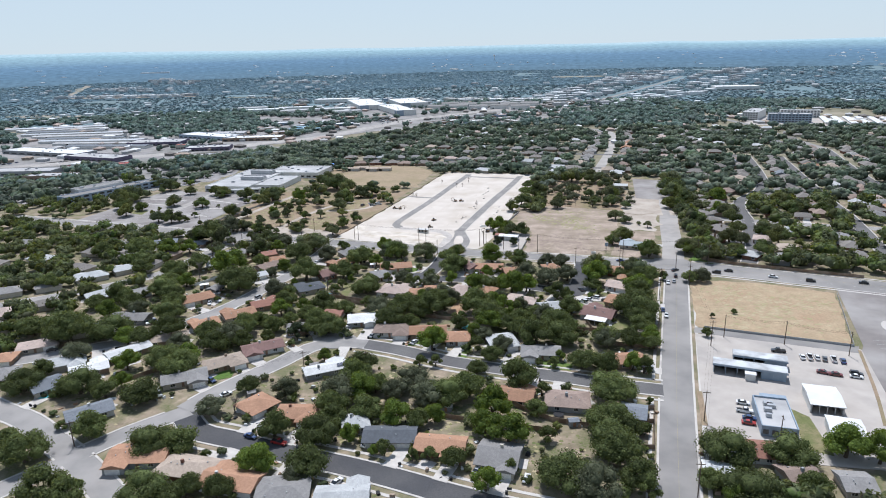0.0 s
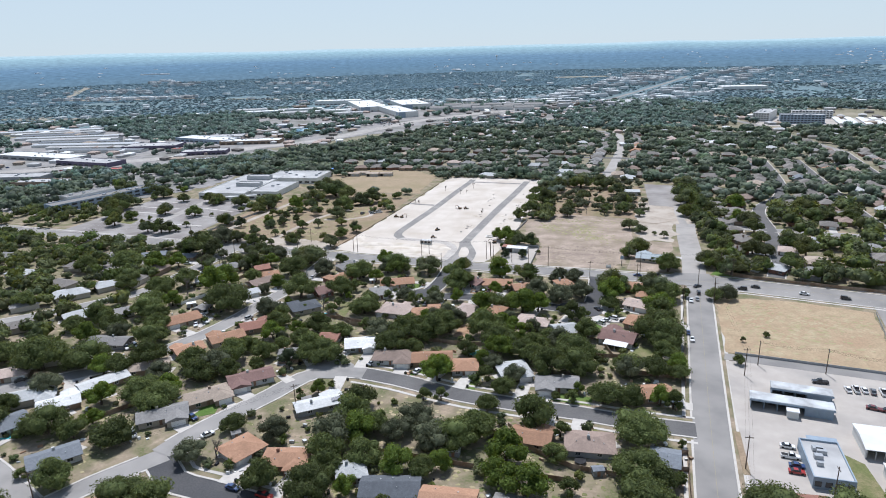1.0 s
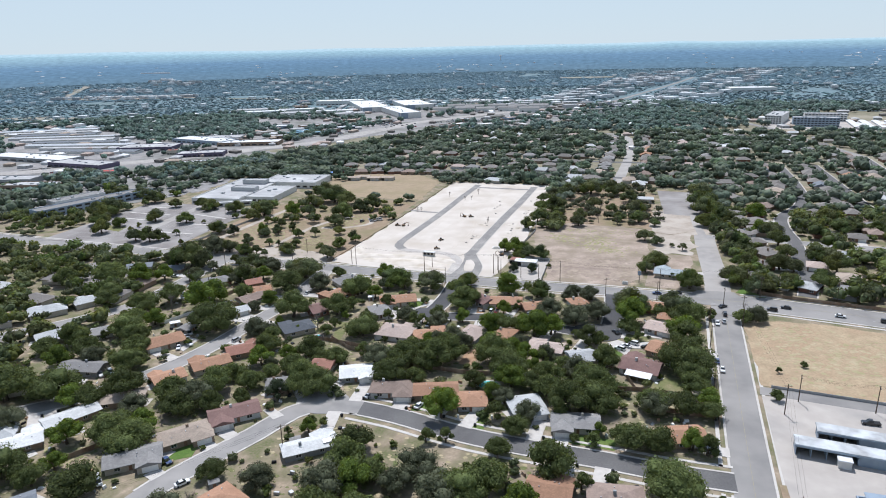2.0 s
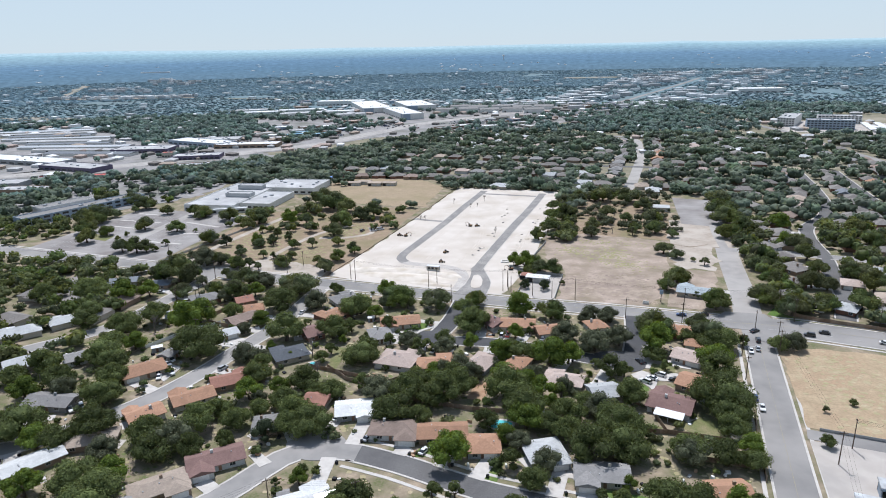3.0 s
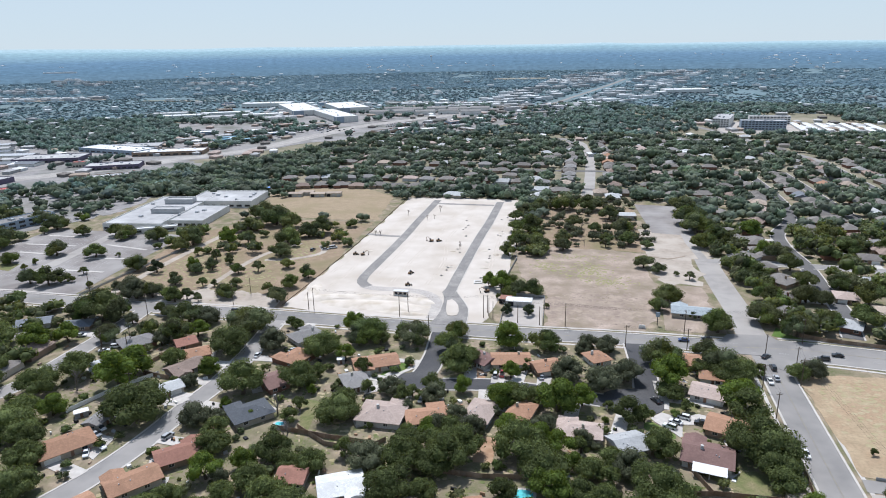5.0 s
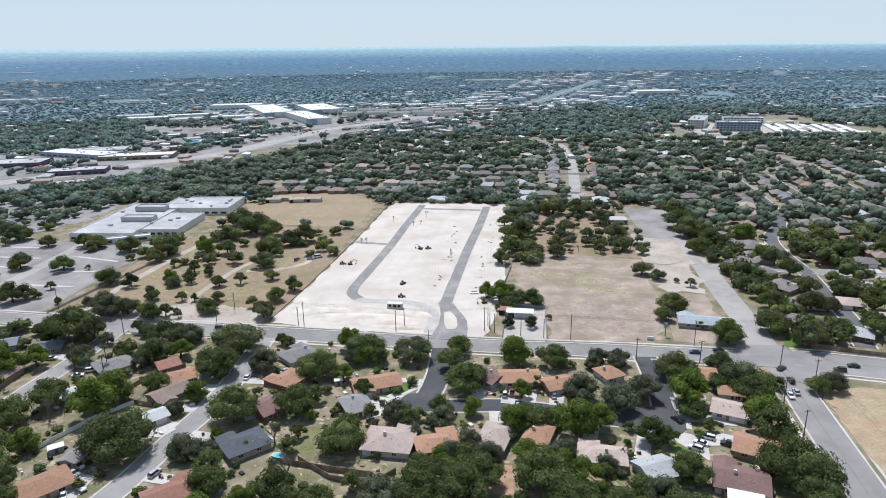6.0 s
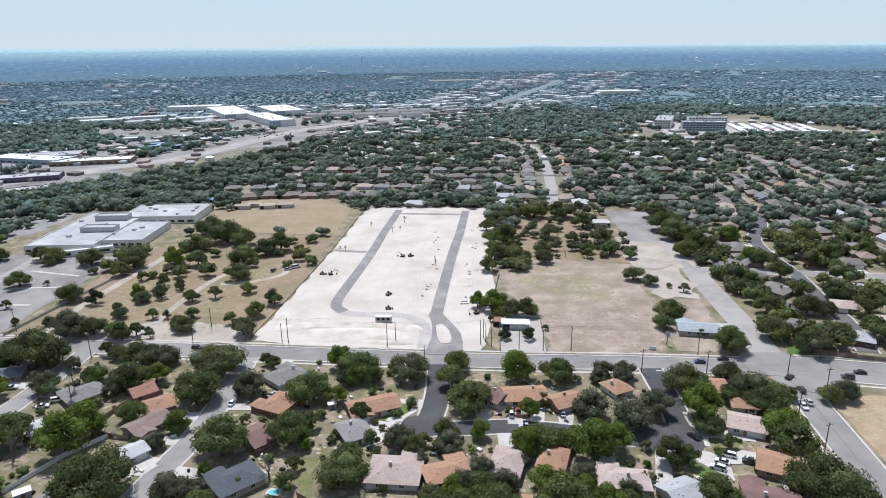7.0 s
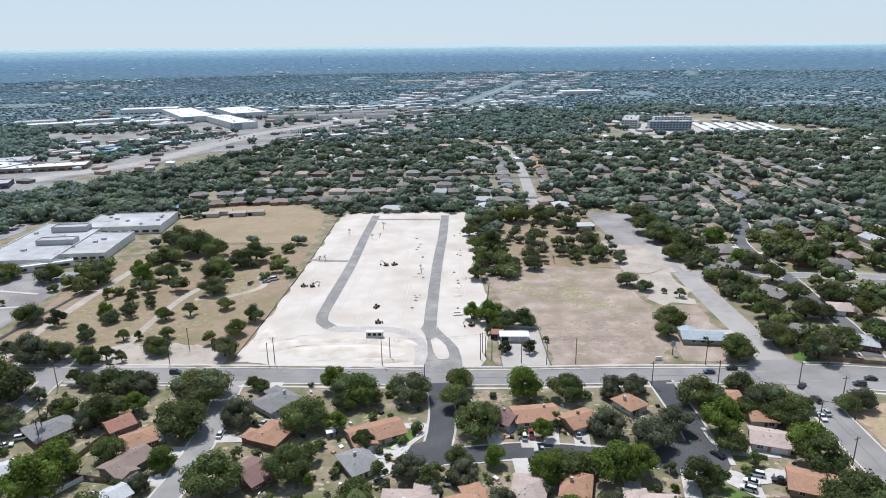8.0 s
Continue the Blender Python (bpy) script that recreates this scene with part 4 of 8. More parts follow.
plant('oak', [(-61.1, 121.5, 5.9), (-47.7, 118, 4.8), (-39.4, 125.9, 3.5), (-21.7, 138.9, 3), (-19.5, 122, 6.3), (-10.4, 121, 5.4), (-4.9, 124.7, 6.7), (0, 131.7, 5.5), (12.8, 111.6, 4.3), (17.4, 131.6, 8.5), (35.4, 112.4, 4.6), (38.9, 124.8, 4.5), (40.2, 109.3, 5.4), (46.5, 130.3, 4.6), (56.5, 117, 8), (59.4, 103, 7.5), (62.1, 114.5, 5), (62.3, 137.2, 5), (79.2, 107.7, 5.8), (90.6, 106.2, 5.4), (94.5, 135.8, 8.7), (95, 125, 5.3), (97.7, 106.2, 4.5), (123, 124.1, 2.7), (-245.9, 178.3, 7.3), (-202, 162.8, 7.2), (-192.8, 144, 6.8), (-185.4, 165.7, 9.7), (-164.2, 166.1, 6.6), (-121, 164.2, 2.1)])
plant('oak', [(-90.3, 160.5, 9.2), (-89.6, 179.1, 1.7), (-70, 167.3, 7.3), (-64.9, 144, 3.6), (-64.7, 176.4, 3.7), (-64.6, 152.8, 3.2), (-55.2, 171.1, 1.6), (-48.1, 147.2, 7.5), (-42.2, 167, 3.1), (-35.6, 142.3, 1.6), (-27, 161.7, 3.8), (-20.1, 162.7, 2.8), (-6.4, 141.1, 4.8), (13.6, 166.2, 6), (21.9, 166.3, 4.5), (30, 170.7, 6.6), (47.8, 164.4, 2.2), (54, 157.3, 4.9), (55.6, 142.9, 2.3), (60.9, 142.2, 4.5), (75.5, 167.3, 2.5), (91.6, 142, 9.3), (128, 146.2, 1.4), (139, 153.4, 1.7), (-222.9, 187.9, 9.3), (-174.1, 200.6, 5.2), (-173.2, 199.1, 4.6), (-143.5, 203.9, 7), (-129.8, 180.6, 5), (-111.8, 194.5, 9.4)])
plant('oak', [(-111.5, 216.7, 10.6), (-70, 195.8, 7.8), (-56.8, 207.5, 4.5), (-53.7, 214.6, 8.2), (-48.1, 181.8, 3.9), (-47.3, 208.6, 4.1), (-33, 212.4, 8.1), (-16, 204.9, 5.3), (-10.3, 188.6, 7), (17.7, 194.2, 2.3), (25, 210.6, 7.1), (72.7, 202.4, 8.4), (76.9, 198.6, 4.6), (85.8, 197.1, 3.4), (90.1, 195.1, 4.1), (91.7, 213, 5.1), (96, 197.8, 8.1), (100.5, 191.5, 6.5), (-203.3, 223.4, 8.2), (-191.7, 221.3, 11.6), (-185.3, 253.8, 5.4), (-184.5, 222.4, 7), (-173.8, 252.6, 5), (-169.2, 248.7, 4.6), (-167.3, 232.6, 3.6), (-164.8, 253.1, 3.8), (-160.2, 255.3, 2), (-157, 250.5, 2.5), (-146.5, 221.9, 8.3), (-143.7, 257.4, 5.2)])
plant('oak', [(-114.1, 253.6, 5.5), (-94.4, 224.2, 3.2), (-83.2, 230.2, 3.5), (-55.1, 231.8, 5.5), (-14.4, 220.7, 5.6), (-13.1, 226.3, 5), (7.1, 252.5, 2), (17.5, 251.7, 2.6), (26.3, 259.1, 1.8), (95.4, 252.3, 2.2), (103.2, 237.4, 6.4), (104.1, 241, 6.1), (126.7, 250.5, 7.4), (136.8, 236.2, 7.3), (155.1, 247.7, 5.3), (161.8, 252.1, 10.4), (170.6, 250.4, 6.7), (-311.5, 280.3, 6.5), (-294.6, 291.3, 2.1), (-269.9, 266.9, 5.5), (-257.3, 265.7, 5.8), (-253, 269.8, 5), (-250, 285.9, 3.1), (-247.2, 271.7, 2.3), (-231.2, 265.5, 2.2), (-221.6, 296.9, 7.1), (-186.3, 278.2, 3.6), (-183.2, 273, 4), (-182, 294, 4.2), (-166, 272.6, 3.3)])
plant('oak', [(-158.9, 272.5, 2.1), (-155.5, 295.7, 4.1), (-146.2, 273.1, 3.9), (-124, 266.3, 3.7), (-115.7, 275.4, 4.6), (-110.4, 291.3, 4.2), (1.2, 269, 1.9), (1.9, 288.2, 3.4), (5.4, 290, 4.6), (7.4, 272.3, 4.1), (11.4, 276.6, 5.4), (11.9, 278.9, 4.5), (19.5, 277.3, 4.6), (20, 275.8, 4.2), (81.4, 261.1, 4.7), (87.7, 274, 7.3), (136.4, 278.2, 6.8), (155.7, 278.9, 6.3), (162.8, 276.8, 5.4), (180.2, 299.8, 7.5), (184.9, 278.4, 6.6), (-354, 327, 9.9), (-349.4, 332.3, 10.9), (-333.4, 303.5, 8.3), (-312.5, 300.8, 5.3), (-294.7, 300.8, 2.1), (-293.9, 319.3, 6.7), (-264.9, 318.1, 7.3), (-249.6, 319.6, 2.1), (-215.7, 337.1, 5.4)])
plant('oak', [(-198.4, 327.6, 3.9), (-185.8, 327.9, 3.1), (-180.9, 318.3, 3.8), (-174.3, 300.3, 3.9), (-170.4, 314.7, 3), (-168.3, 311.2, 2.6), (-145.1, 300.4, 3.8), (-142.6, 329.8, 7.6), (-129.2, 308.2, 4.1), (83.2, 327.1, 5.3), (90.7, 319.7, 4.2), (99.5, 314.9, 1.9), (105.5, 308.3, 3.2), (133.5, 304.4, 5.2), (142, 333.5, 4.2), (142.7, 312.7, 5.3), (164.6, 302.6, 6), (164.9, 328.8, 6.4), (-342.2, 367.4, 3.5), (-341.3, 379.6, 8.8), (-309.3, 365.9, 5.3), (-283.3, 366.3, 6.1), (-272.3, 356.6, 4.1), (-271.8, 364.4, 6), (-245.6, 358.2, 7.6), (-214.7, 351.1, 8.6), (-175.9, 354.6, 5.9), (-149.6, 360.9, 8.2), (-139.8, 375.7, 6.8), (2.9, 343.5, 5)])
plant('oak', [(7.1, 364.2, 5.6), (20.4, 379.4, 4), (22.4, 358.4, 5.5), (37.8, 358.1, 5.6), (38.2, 376.7, 5.1), (65.1, 366.9, 3.9), (66.9, 377, 4.7), (80.5, 374.3, 5.9), (91.1, 366.4, 4), (125.4, 371.5, 6.8), (143.9, 374.4, 5.3), (164, 348.6, 6.7), (177, 341.1, 5.1), (177.6, 356.7, 5.3), (212.7, 367.1, 8.1), (233.7, 368.2, 7.5), (-371, 397.2, 8.1), (-191.8, 394.7, 7.4), (-176.5, 406.9, 11), (-162.3, 399.3, 8.1), (-132.9, 384.5, 8.5), (6.7, 400.8, 6.1), (14.2, 398.8, 6.9), (46.2, 413.5, 6.3), (60.2, 403.2, 4.6), (77.9, 397.3, 7), (131, 407.9, 10.8)])
plant('oak', [(136.2, 383.1, 7), (179.1, 391.8, 5.7), (209.6, 395.2, 6.8), (-195.7, 425.5, 9.7), (3.9, 432, 5.3), (12.8, 450, 7.7), (21.7, 458, 7.8), (74, 440.2, 7.6), (129.6, 429.3, 11.3), (42, 469.6, 9.9), (61.5, 468.9, 9.9), (131.8, 466.2, 10.2)])
plant('bright', [(-25.6, -7.8, 5.6), (-3.1, 13.9, 3.2), (7.2, 7.8, 1.8), (30.2, -5.9, 5.8), (46.4, -2.1, 4.1), (116.2, 7.2, 3.6), (-115.5, 43, 5.1), (-107.2, 29.4, 3.7), (-94.2, 55.5, 5), (-9.4, 40.8, 5.5), (8.7, 26.8, 5.1), (21.8, 31.5, 3.6), (40.7, 28.2, 5), (41.9, 38, 6.4), (49.1, 24, 7.3), (153.5, 38.1, 7.1), (162.5, 36.8, 5.8), (-165.8, 90.4, 5.5), (-133.2, 64.3, 5.6), (-119.5, 93.8, 4.1), (-36.4, 67.1, 2.8), (5.1, 93.5, 4.9), (5.9, 86.3, 5.8), (60.8, 87.2, 2.3), (90.2, 84.4, 3.7), (-79, 109.8, 5.2), (22.8, 138.9, 4.8), (26.4, 112.8, 5.9), (29.7, 134.9, 4.7), (98.5, 114, 4)])
plant('bright', [(-143.5, 162.1, 9), (-110.9, 174.7, 4.5), (-91.8, 149.3, 2.3), (-79.5, 143.5, 2.2), (-63.6, 163.4, 1.9), (-14.7, 140.9, 3.4), (-5.8, 170.8, 3.3), (12.1, 144.3, 4.4), (37, 164, 5.3), (46, 155.9, 1.3), (93.8, 170.5, 7.4), (-201.1, 187.9, 6.8), (-192, 196.5, 5.4), (-149.7, 186, 2.8), (-134.5, 208.4, 5), (-59, 193.2, 4.1), (9.7, 212.9, 7.1), (11.6, 184.6, 3.5), (71.8, 183.1, 7), (-63.3, 222.2, 4.8), (-186.5, 299.7, 3.7), (-4.7, 286.2, 3.8), (2.5, 281.1, 5.5), (-193.1, 360.8, 5.5), (-190.4, 355.4, 5.6), (159.1, 356.3, 5.6), (164.9, 402.3, 7)])
plant('grey', [(-59.5, 19.2, 5.2), (-11.2, -10.3, 4), (78.8, 1, 6.9), (-143.4, 45.5, 6.1), (-39.2, 37.2, 5.2), (-17.5, 38.5, 7.8), (2.9, 44.4, 4.7), (16.5, 43.5, 7.6), (-152.9, 96.3, 4.9), (-131.7, 72.5, 6.6), (-106.9, 65.6, 5.2), (-86.5, 76.1, 5.8), (36.2, 91.6, 4.3), (-98, 139.3, 5.8), (-30, 119.7, 6.4), (26.2, 100.8, 4.1), (50.6, 126.4, 5.3), (80, 104.2, 5.4), (-114, 163.9, 3.1), (-90.9, 141.3, 2.9), (-37.2, 146.8, 1.6), (-32.5, 166.9, 4.9), (-24.9, 156.1, 2.4), (-16, 162.9, 4.6), (-11, 143.5, 3.9), (-6.2, 151.5, 3.8), (7.2, 155.9, 2.4), (24.2, 147.2, 4.3), (37.3, 141.8, 3.5), (47, 179.3, 6.9)])
plant('grey', [(-174.3, 218.7, 3.2), (-146.3, 197.9, 3.9), (-93.8, 199.2, 6), (33.7, 185.8, 6.3), (43.5, 214.3, 3.9), (52.2, 213.7, 4.4), (57.2, 186.5, 5.8), (129.2, 198.1, 4.9), (-188, 258.5, 3.4), (-163.2, 231.9, 3.3), (-137.7, 223.5, 7.1), (-86.3, 234.9, 3.2), (-213.6, 264.3, 2.9), (-202.7, 260.7, 6.4), (-147.9, 261.6, 4.3), (-178.5, 306.3, 3.7)])
plant('dense', [(-58, 85.2, 4.3), (6.8, 249.4, 2.7), (17.4, 248.7, 2.7), (-206.1, 292.4, 4.5)])
plant('bare', [(-51.9, 21.9, 4.4), (-60.9, 131, 5.2), (-157.4, 155.9, 5.6), (-71.3, 148.5, 5.3), (-29.6, 360.8, 2), (-29.3, 355.5, 2.3), (51.5, 369.4, 2.8), (-81, 441.4, 2.6), (-63.8, 429.8, 2.6), (-58.5, 432, 2.0), (-57.4, 455.6, 3.0), (-89.2, 382.5, 2.6), (-93, 383, 2.2), (40, 395, 3.2), (52, 410, 3.6), (62, 372, 3.0), (34, 384, 3.0), (48, 430, 3.4), (70, 420, 3.0)])
plant('palm', [(-173.8, 194.5, 2.6), (-159.7, 195.4, 2.5), (-158.2, 190.4, 2.5)])
plant('oak', [(-160.5, 229.0, 4.2), (-159.7, 208.7, 4.9), (-90.3, 221.8, 3.2), (-48.5, 154.4, 4.9), (-24.7, 166.0, 3.0), (-14.3, 195.4, 3.3), (-6.6, 193.4, 4.5), (17.5, 190.0, 2.0), (66.8, 191.5, 7.0), (84.8, 193.3, 3.7), (95.4, 187.8, 7.2), (109.0, 196.8, 2.9), (71.2, 175.0, 5.0), (94.1, 164.1, 6.7), (123.5, 195.8, 4.4), (-194.0, 153.2, 5.8), (-172.0, 153.0, 7.7), (-163.0, 133.1, 6.2), (-146.7, 119.2, 4.8), (-87.2, 132.0, 4.4), (-121.8, 87.7, 6.0), (-84.6, 97.2, 4.8), (-54.3, 100.2, 6.0), (-55.4, 117.6, 4.0), (-16.9, 169.8, 4.2)])
plant('oak', [(-19.6, 132.5, 5.6), (-11.4, 135.8, 4.1), (-10.5, 108.5, 4.4), (36.4, 136.7, 3.2), (59.4, 157.7, 3.5), (43.8, 121.4, 3.8), (-231.3, 120.0, 5.7), (-209.6, 117.3, 8.1), (-159.2, 101.5, 6.0), (-103.8, 147.0, 6.0), (-83.2, 123.5, 5.5), (-92.3, 45.3, 8.1), (-38.1, 72.6, 2.2), (-15.6, 29.3, 6.0), (-15.2, 50.7, 6.4), (-21.0, 108.0, 7.7), (24.1, 122.3, 7.8)])
plant('oak', [(25.4, 89.6, 3.9), (29.2, 68.6, 4.1), (11.3, 71.9, 2.9), (59.0, 80.6, 2.6), (-2.9, 29.4, 5.8), (-130.4, 6.9, 8.1), (-92.9, -2.2, 5.5), (42.5, -7.1, 5.6)])
plant('bright', [(-142.1, 169.8, 8.1), (29.6, 161.9, 8.1), (-153.9, 138.2, 5.2), (-69.4, 115.5, 4.1), (9.5, 162.6, 5.3), (33.6, 128.3, 3.1), (21.4, 103.5, 3.6)])
plant('grey', [(-193.5, 251.3, 7.0), (41.4, 209.6, 3.6), (50.8, 209.0, 3.7), (-73.6, 108.0, 3.2), (0.3, 143.5, 4.9), (7.9, 52.5, 6.2)])


def join_groves():
    """The farther trees of each kind, trunks and crowns gathered."""
    for kind, words in (("oak", "green live oaks across road, park and lots"), ("bright", "light green trees among the farther oaks"), ("grey", "grey-green open trees among the farther oaks")):
        for piece, material in (("crown", None), ("trunk", M_BARK)):
            mass, soft = Mass(), None
            trunks = Geo()
            for k, ob, m in JOINED:
                if k != kind:
                    continue
                child = [c for c in ob.children if c.name.startswith(piece)][0]
                if piece == "trunk":
                    trunks.add([p.co for p in child.data.vertices], [tuple(f.vertices) for f in child.data.polygons], m)
                    continue
                soft = child.data.materials[0]
                v = np.empty(len(child.data.vertices) * 3)
                child.data.vertices.foreach_get("co", v)
                f = np.empty(len(child.data.polygons) * 3, dtype=np.int64)
                child.data.polygons.foreach_get("vertices", f)
                a = np.array(m)
                mass.put(v.reshape(-1, 3) @ a[:3, :3].T + a[:3, 3], f.reshape(-1, 3))
            if piece == "crown":
                grove = tagged(new(kind + "_grove", mass.mesh("grove", M_LEAF_WOOD if kind == "oak" else soft)), words, "trees", "", "stuff")
            else:
                part("trunks", trunks, material, grove)


join_groves()
for obs in KINDS.values():
    for ob in obs:
        if ob.name not in USED:
            for o in list(ob.children) + [ob]:
                bpy.data.objects.remove(o)

# ---- houses ----
HOUSES = []
ROOF_WORDS = {"terra": "terracotta-brown", "tan": "tan", "pink": "pinkish tan", "white": "white", "ltgray": "light grey", "gray": "grey", "slate": "slate grey", "dark": "charcoal", "maroon": "dark red-brown", "brown": "brown", "red": "red", "blue": "pale blue metal", "grayb": "grey-brown"}


def roof_solid(g, L, W, z, pitch, hip, over=0.75, m=None, y0=None):
    """A hipped or gabled roof with fascia over a rectangle centred on the origin."""
    a, b = L / 2 + over, W / 2 + over
    h = b * pitch
    e = b * 0.95 if hip and L > W else (a * 0.9 if hip else 0.0)
    v = [(-a, -b, z - 0.05), (a, -b, z - 0.05), (a, b, z - 0.05), (-a, b, z - 0.05), (-a, -b, z + 0.14), (a, -b, z + 0.14), (a, b, z + 0.14), (-a, b, z + 0.14), (-a + e, 0, z + 0.14 + h), (a - e, 0, z + 0.14 + h)]
    f = [(3, 2, 1, 0), (0, 1, 5, 4), (1, 2, 6, 5), (2, 3, 7, 6), (3, 0, 4, 7), (4, 5, 9, 8), (6, 7, 8, 9), (5, 6, 9), (7, 4, 8)]
    return g.add(v, f, m)


def wall_solid(g, L, W, h, pitch, hip, m=None):
    g.box(-L / 2, -W / 2, 0, L / 2, W / 2, h, m)
    if not hip:
        for s in (-1, 1):
            x = s * L / 2
            v = [(x, -W / 2, h), (x, W / 2, h), (x, 0, h + W / 2 * pitch), (x - s * 0.3, -W / 2, h), (x - s * 0.3, W / 2, h), (x - s * 0.3, 0, h + W / 2 * pitch)]
            g.add(v, [(0, 1, 2), (3, 5, 4), (0, 2, 5, 3), (1, 4, 5, 2)], m)
    return g


def window_on(parent, x, y, z, w, h, turn):
    """A framed window on a wall, its pane set back in the frame."""
    m = place(x, y, z, turn)
    g = Geo()
    for x0, z0, x1, z1 in ((-w / 2 - 0.08, -h / 2 - 0.08, w / 2 + 0.08, -h / 2), (-w / 2 - 0.08, h / 2, w / 2 + 0.08, h / 2 + 0.08), (-w / 2 - 0.08, -h / 2, -w / 2, h / 2), (w / 2, -h / 2, w / 2 + 0.08, h / 2), (-0.03, -h / 2, 0.03, h / 2)):
        g.box(x0, -0.09, z0, x1, 0.02, z1, m)
    ob = part("window", g, M_TRIM, parent)
    part("pane", Geo().box(-w / 2, -0.05, -h / 2, w / 2, 0.01, h / 2, m), M_GLASS, ob)


def house(x, y, L, W, turn, colour, kind, storeys=1):
    """One house, its front turned to the nearest street, with a concrete drive."""
    rng = random.Random(int(x * 13 + y * 7))
    r, q, half = nearest_street(x, y)
    c, s = math.cos(radians(turn)), math.sin(radians(turn))
    front = 1
    if q is not None:
        front = -1 if (-(q.x - x) * s + (q.y - y) * c) > 0 else 1     # the front is local -y
    if front < 0:
        turn, c, s = turn + 180, -c, -s
    hip = kind == "h"
    h, pitch = 2.45 + 2.6 * (storeys - 1), 0.31 if colour != "white" else 0.24
    wall = rng.choice(WALLS)
    top = base("house", place(x, y, 0.0, turn), "single-storey house with a %s %s roof" % (ROOF_WORDS[colour], "hipped" if hip else "gabled"), "house", "neighbourhood houses")
    g, rf = Geo(), Geo()
    wall_solid(g, L, W, h, pitch, hip)
    roof_solid(rf, L, W, h, pitch, hip)
    side = rng.choice((-1, 1))
    wing = L > 11.5 and rng.random() < 0.75
    fy = -W / 2
    if wing:
        w, out = min(7.0, L * 0.42), rng.uniform(1.8, 3.6)
        m = pose(side * (L / 2 - w / 2 - 0.1), -(W / 2 + out) / 2 + 0.01, 0.012, 0, 0, 90)
        wall_solid(g, W / 2 + out, w, h - 0.02, pitch, hip, m)
        roof_solid(rf, W / 2 + out, w, h, pitch, hip, 0.5, m)
        fy = -W / 2 - out + 0.01
    part("wall", g, wall, top)
    roof = part("roof", rf, ROOFS[colour], top)
    for k in range(rng.randint(2, 4)):
        px, py = rng.uniform(-L * 0.38, L * 0.38), rng.choice((-1, 1)) * rng.uniform(0.12, 0.3) * W
        pz = h + 0.14 + (W / 2 + 0.75 - abs(py)) * pitch
        part("roof_vent", Geo().box(px - 0.18, py - 0.18, pz - 0.12, px + 0.18, py + 0.18, pz + 0.3, None, 0.05), M_STEEL, roof)
    if rng.random() < 0.35:
        px = rng.uniform(-0.3, 0.3) * L
        part("chimney", Geo().box(px - 0.45, 0.3, h, px + 0.45, 1.0, h + W / 2 * pitch + 1.3), wall, roof)
    gx = side * (L / 2 - 3.2)
    part("garage_door", Geo().box(gx - 2.4, fy - 0.05, 0.05, gx + 2.4, fy + 0.05, 2.25), M_TRIM, top) if L > 9 else None
    dx = -side * L * 0.05
    part("door", Geo().box(dx - 0.5, -W / 2 - 0.06, 0.1, dx + 0.5, -W / 2 + 0.04, 2.15), M_DOOR, top)
    window_on(top, -side * L * 0.28, -W / 2, 1.5, 1.7, 1.2, 0)
    window_on(top, L * 0.25, W / 2, 1.5, 1.6, 1.1, 180)
    window_on(top, -L * 0.2, W / 2, 1.5, 1.4, 1.1, 180)
    window_on(top, L / 2, W * 0.12, 1.5, 1.2, 1.1, 90)
    window_on(top, -L / 2, -W * 0.12, 1.5, 1.2, 1.1, -90)
    HOUSES.append((x, y, max(L, W) * 0.55))
    # the drive runs from the garage to the kerb
    if r < 32 and L > 9:
        a = Vector((x + gx * c - fy * s, y + gx * s + fy * c, 0))
        _, k, hw = nearest_street(a.x, a.y)
        d = k - a
        if d.length > hw + 1.5:
            d = d.normalized() * (d.length - hw + 0.3)
            n = Vector((-d.y, d.x, 0)).normalized() * 2.5
            g = Geo().prism([tuple((p)[:2]) for p in (a - n, a - n + d, a + n + d, a + n)][::-1], 0.0, 0.19)
            setting("driveway", g, M_CONCRETE, "pale concrete driveway", "driveway")
            DRIVES.append((a, d))
    return top


DRIVES = []
house(-29.7, -16, 17.2, 9, 1, 'terra', 'g')
house(-11.5, -18, 14.8, 10, 20, 'gray', 'h')
house(6.7, -16.5, 14.7, 10, 17, 'ltgray', 'g')
house(-103.7, 8.6, 14.7, 9, 50, 'slate', 'g')
house(-66.5, -10.4, 18.1, 10, 15, 'terra', 'g')
house(-46.7, -13.2, 18, 10, 0, 'tan', 'h')
house(47.8, 13.6, 12.4, 13, -2, 'gray', 'g')
house(-175.3, 38.1, 9.5, 9, 25, 'terra', 'h')
house(-136.7, 22.2, 10.5, 11, 60, 'slate', 'g')
house(-130.1, 37.8, 13.7, 9, 45, 'white', 'g')
house(-85.2, 39.3, 16.5, 9, 37, 'gray', 'g')
house(-44.8, 25.9, 11.2, 11, 64, 'terra', 'h')
house(-27.6, 23.8, 14, 9, 12, 'terra', 'h')
house(-4.7, 22.3, 8.5, 9, 29, 'ltgray', 'h')
house(10.1, 17, 16.8, 9, 12, 'dark', 'g')
house(28.2, 15.3, 15.5, 9, 4, 'terra', 'g')
house(113.7, 19.6, 8, 7, -2, 'white', 'g')
house(127.9, 33.5, 8, 9, 3, 'red', 'g')
house(136.4, 22.3, 8.9, 10, 21, 'brown', 'g')
house(151.2, 22, 8, 9, 6, 'gray', 'g')
house(-171.5, 52.9, 15.9, 9, 38, 'pink', 'h')
house(-125.6, 55.8, 17.5, 8, 60, 'white', 'g')
house(-117, 70.9, 17.2, 9, 28, 'tan', 'h')
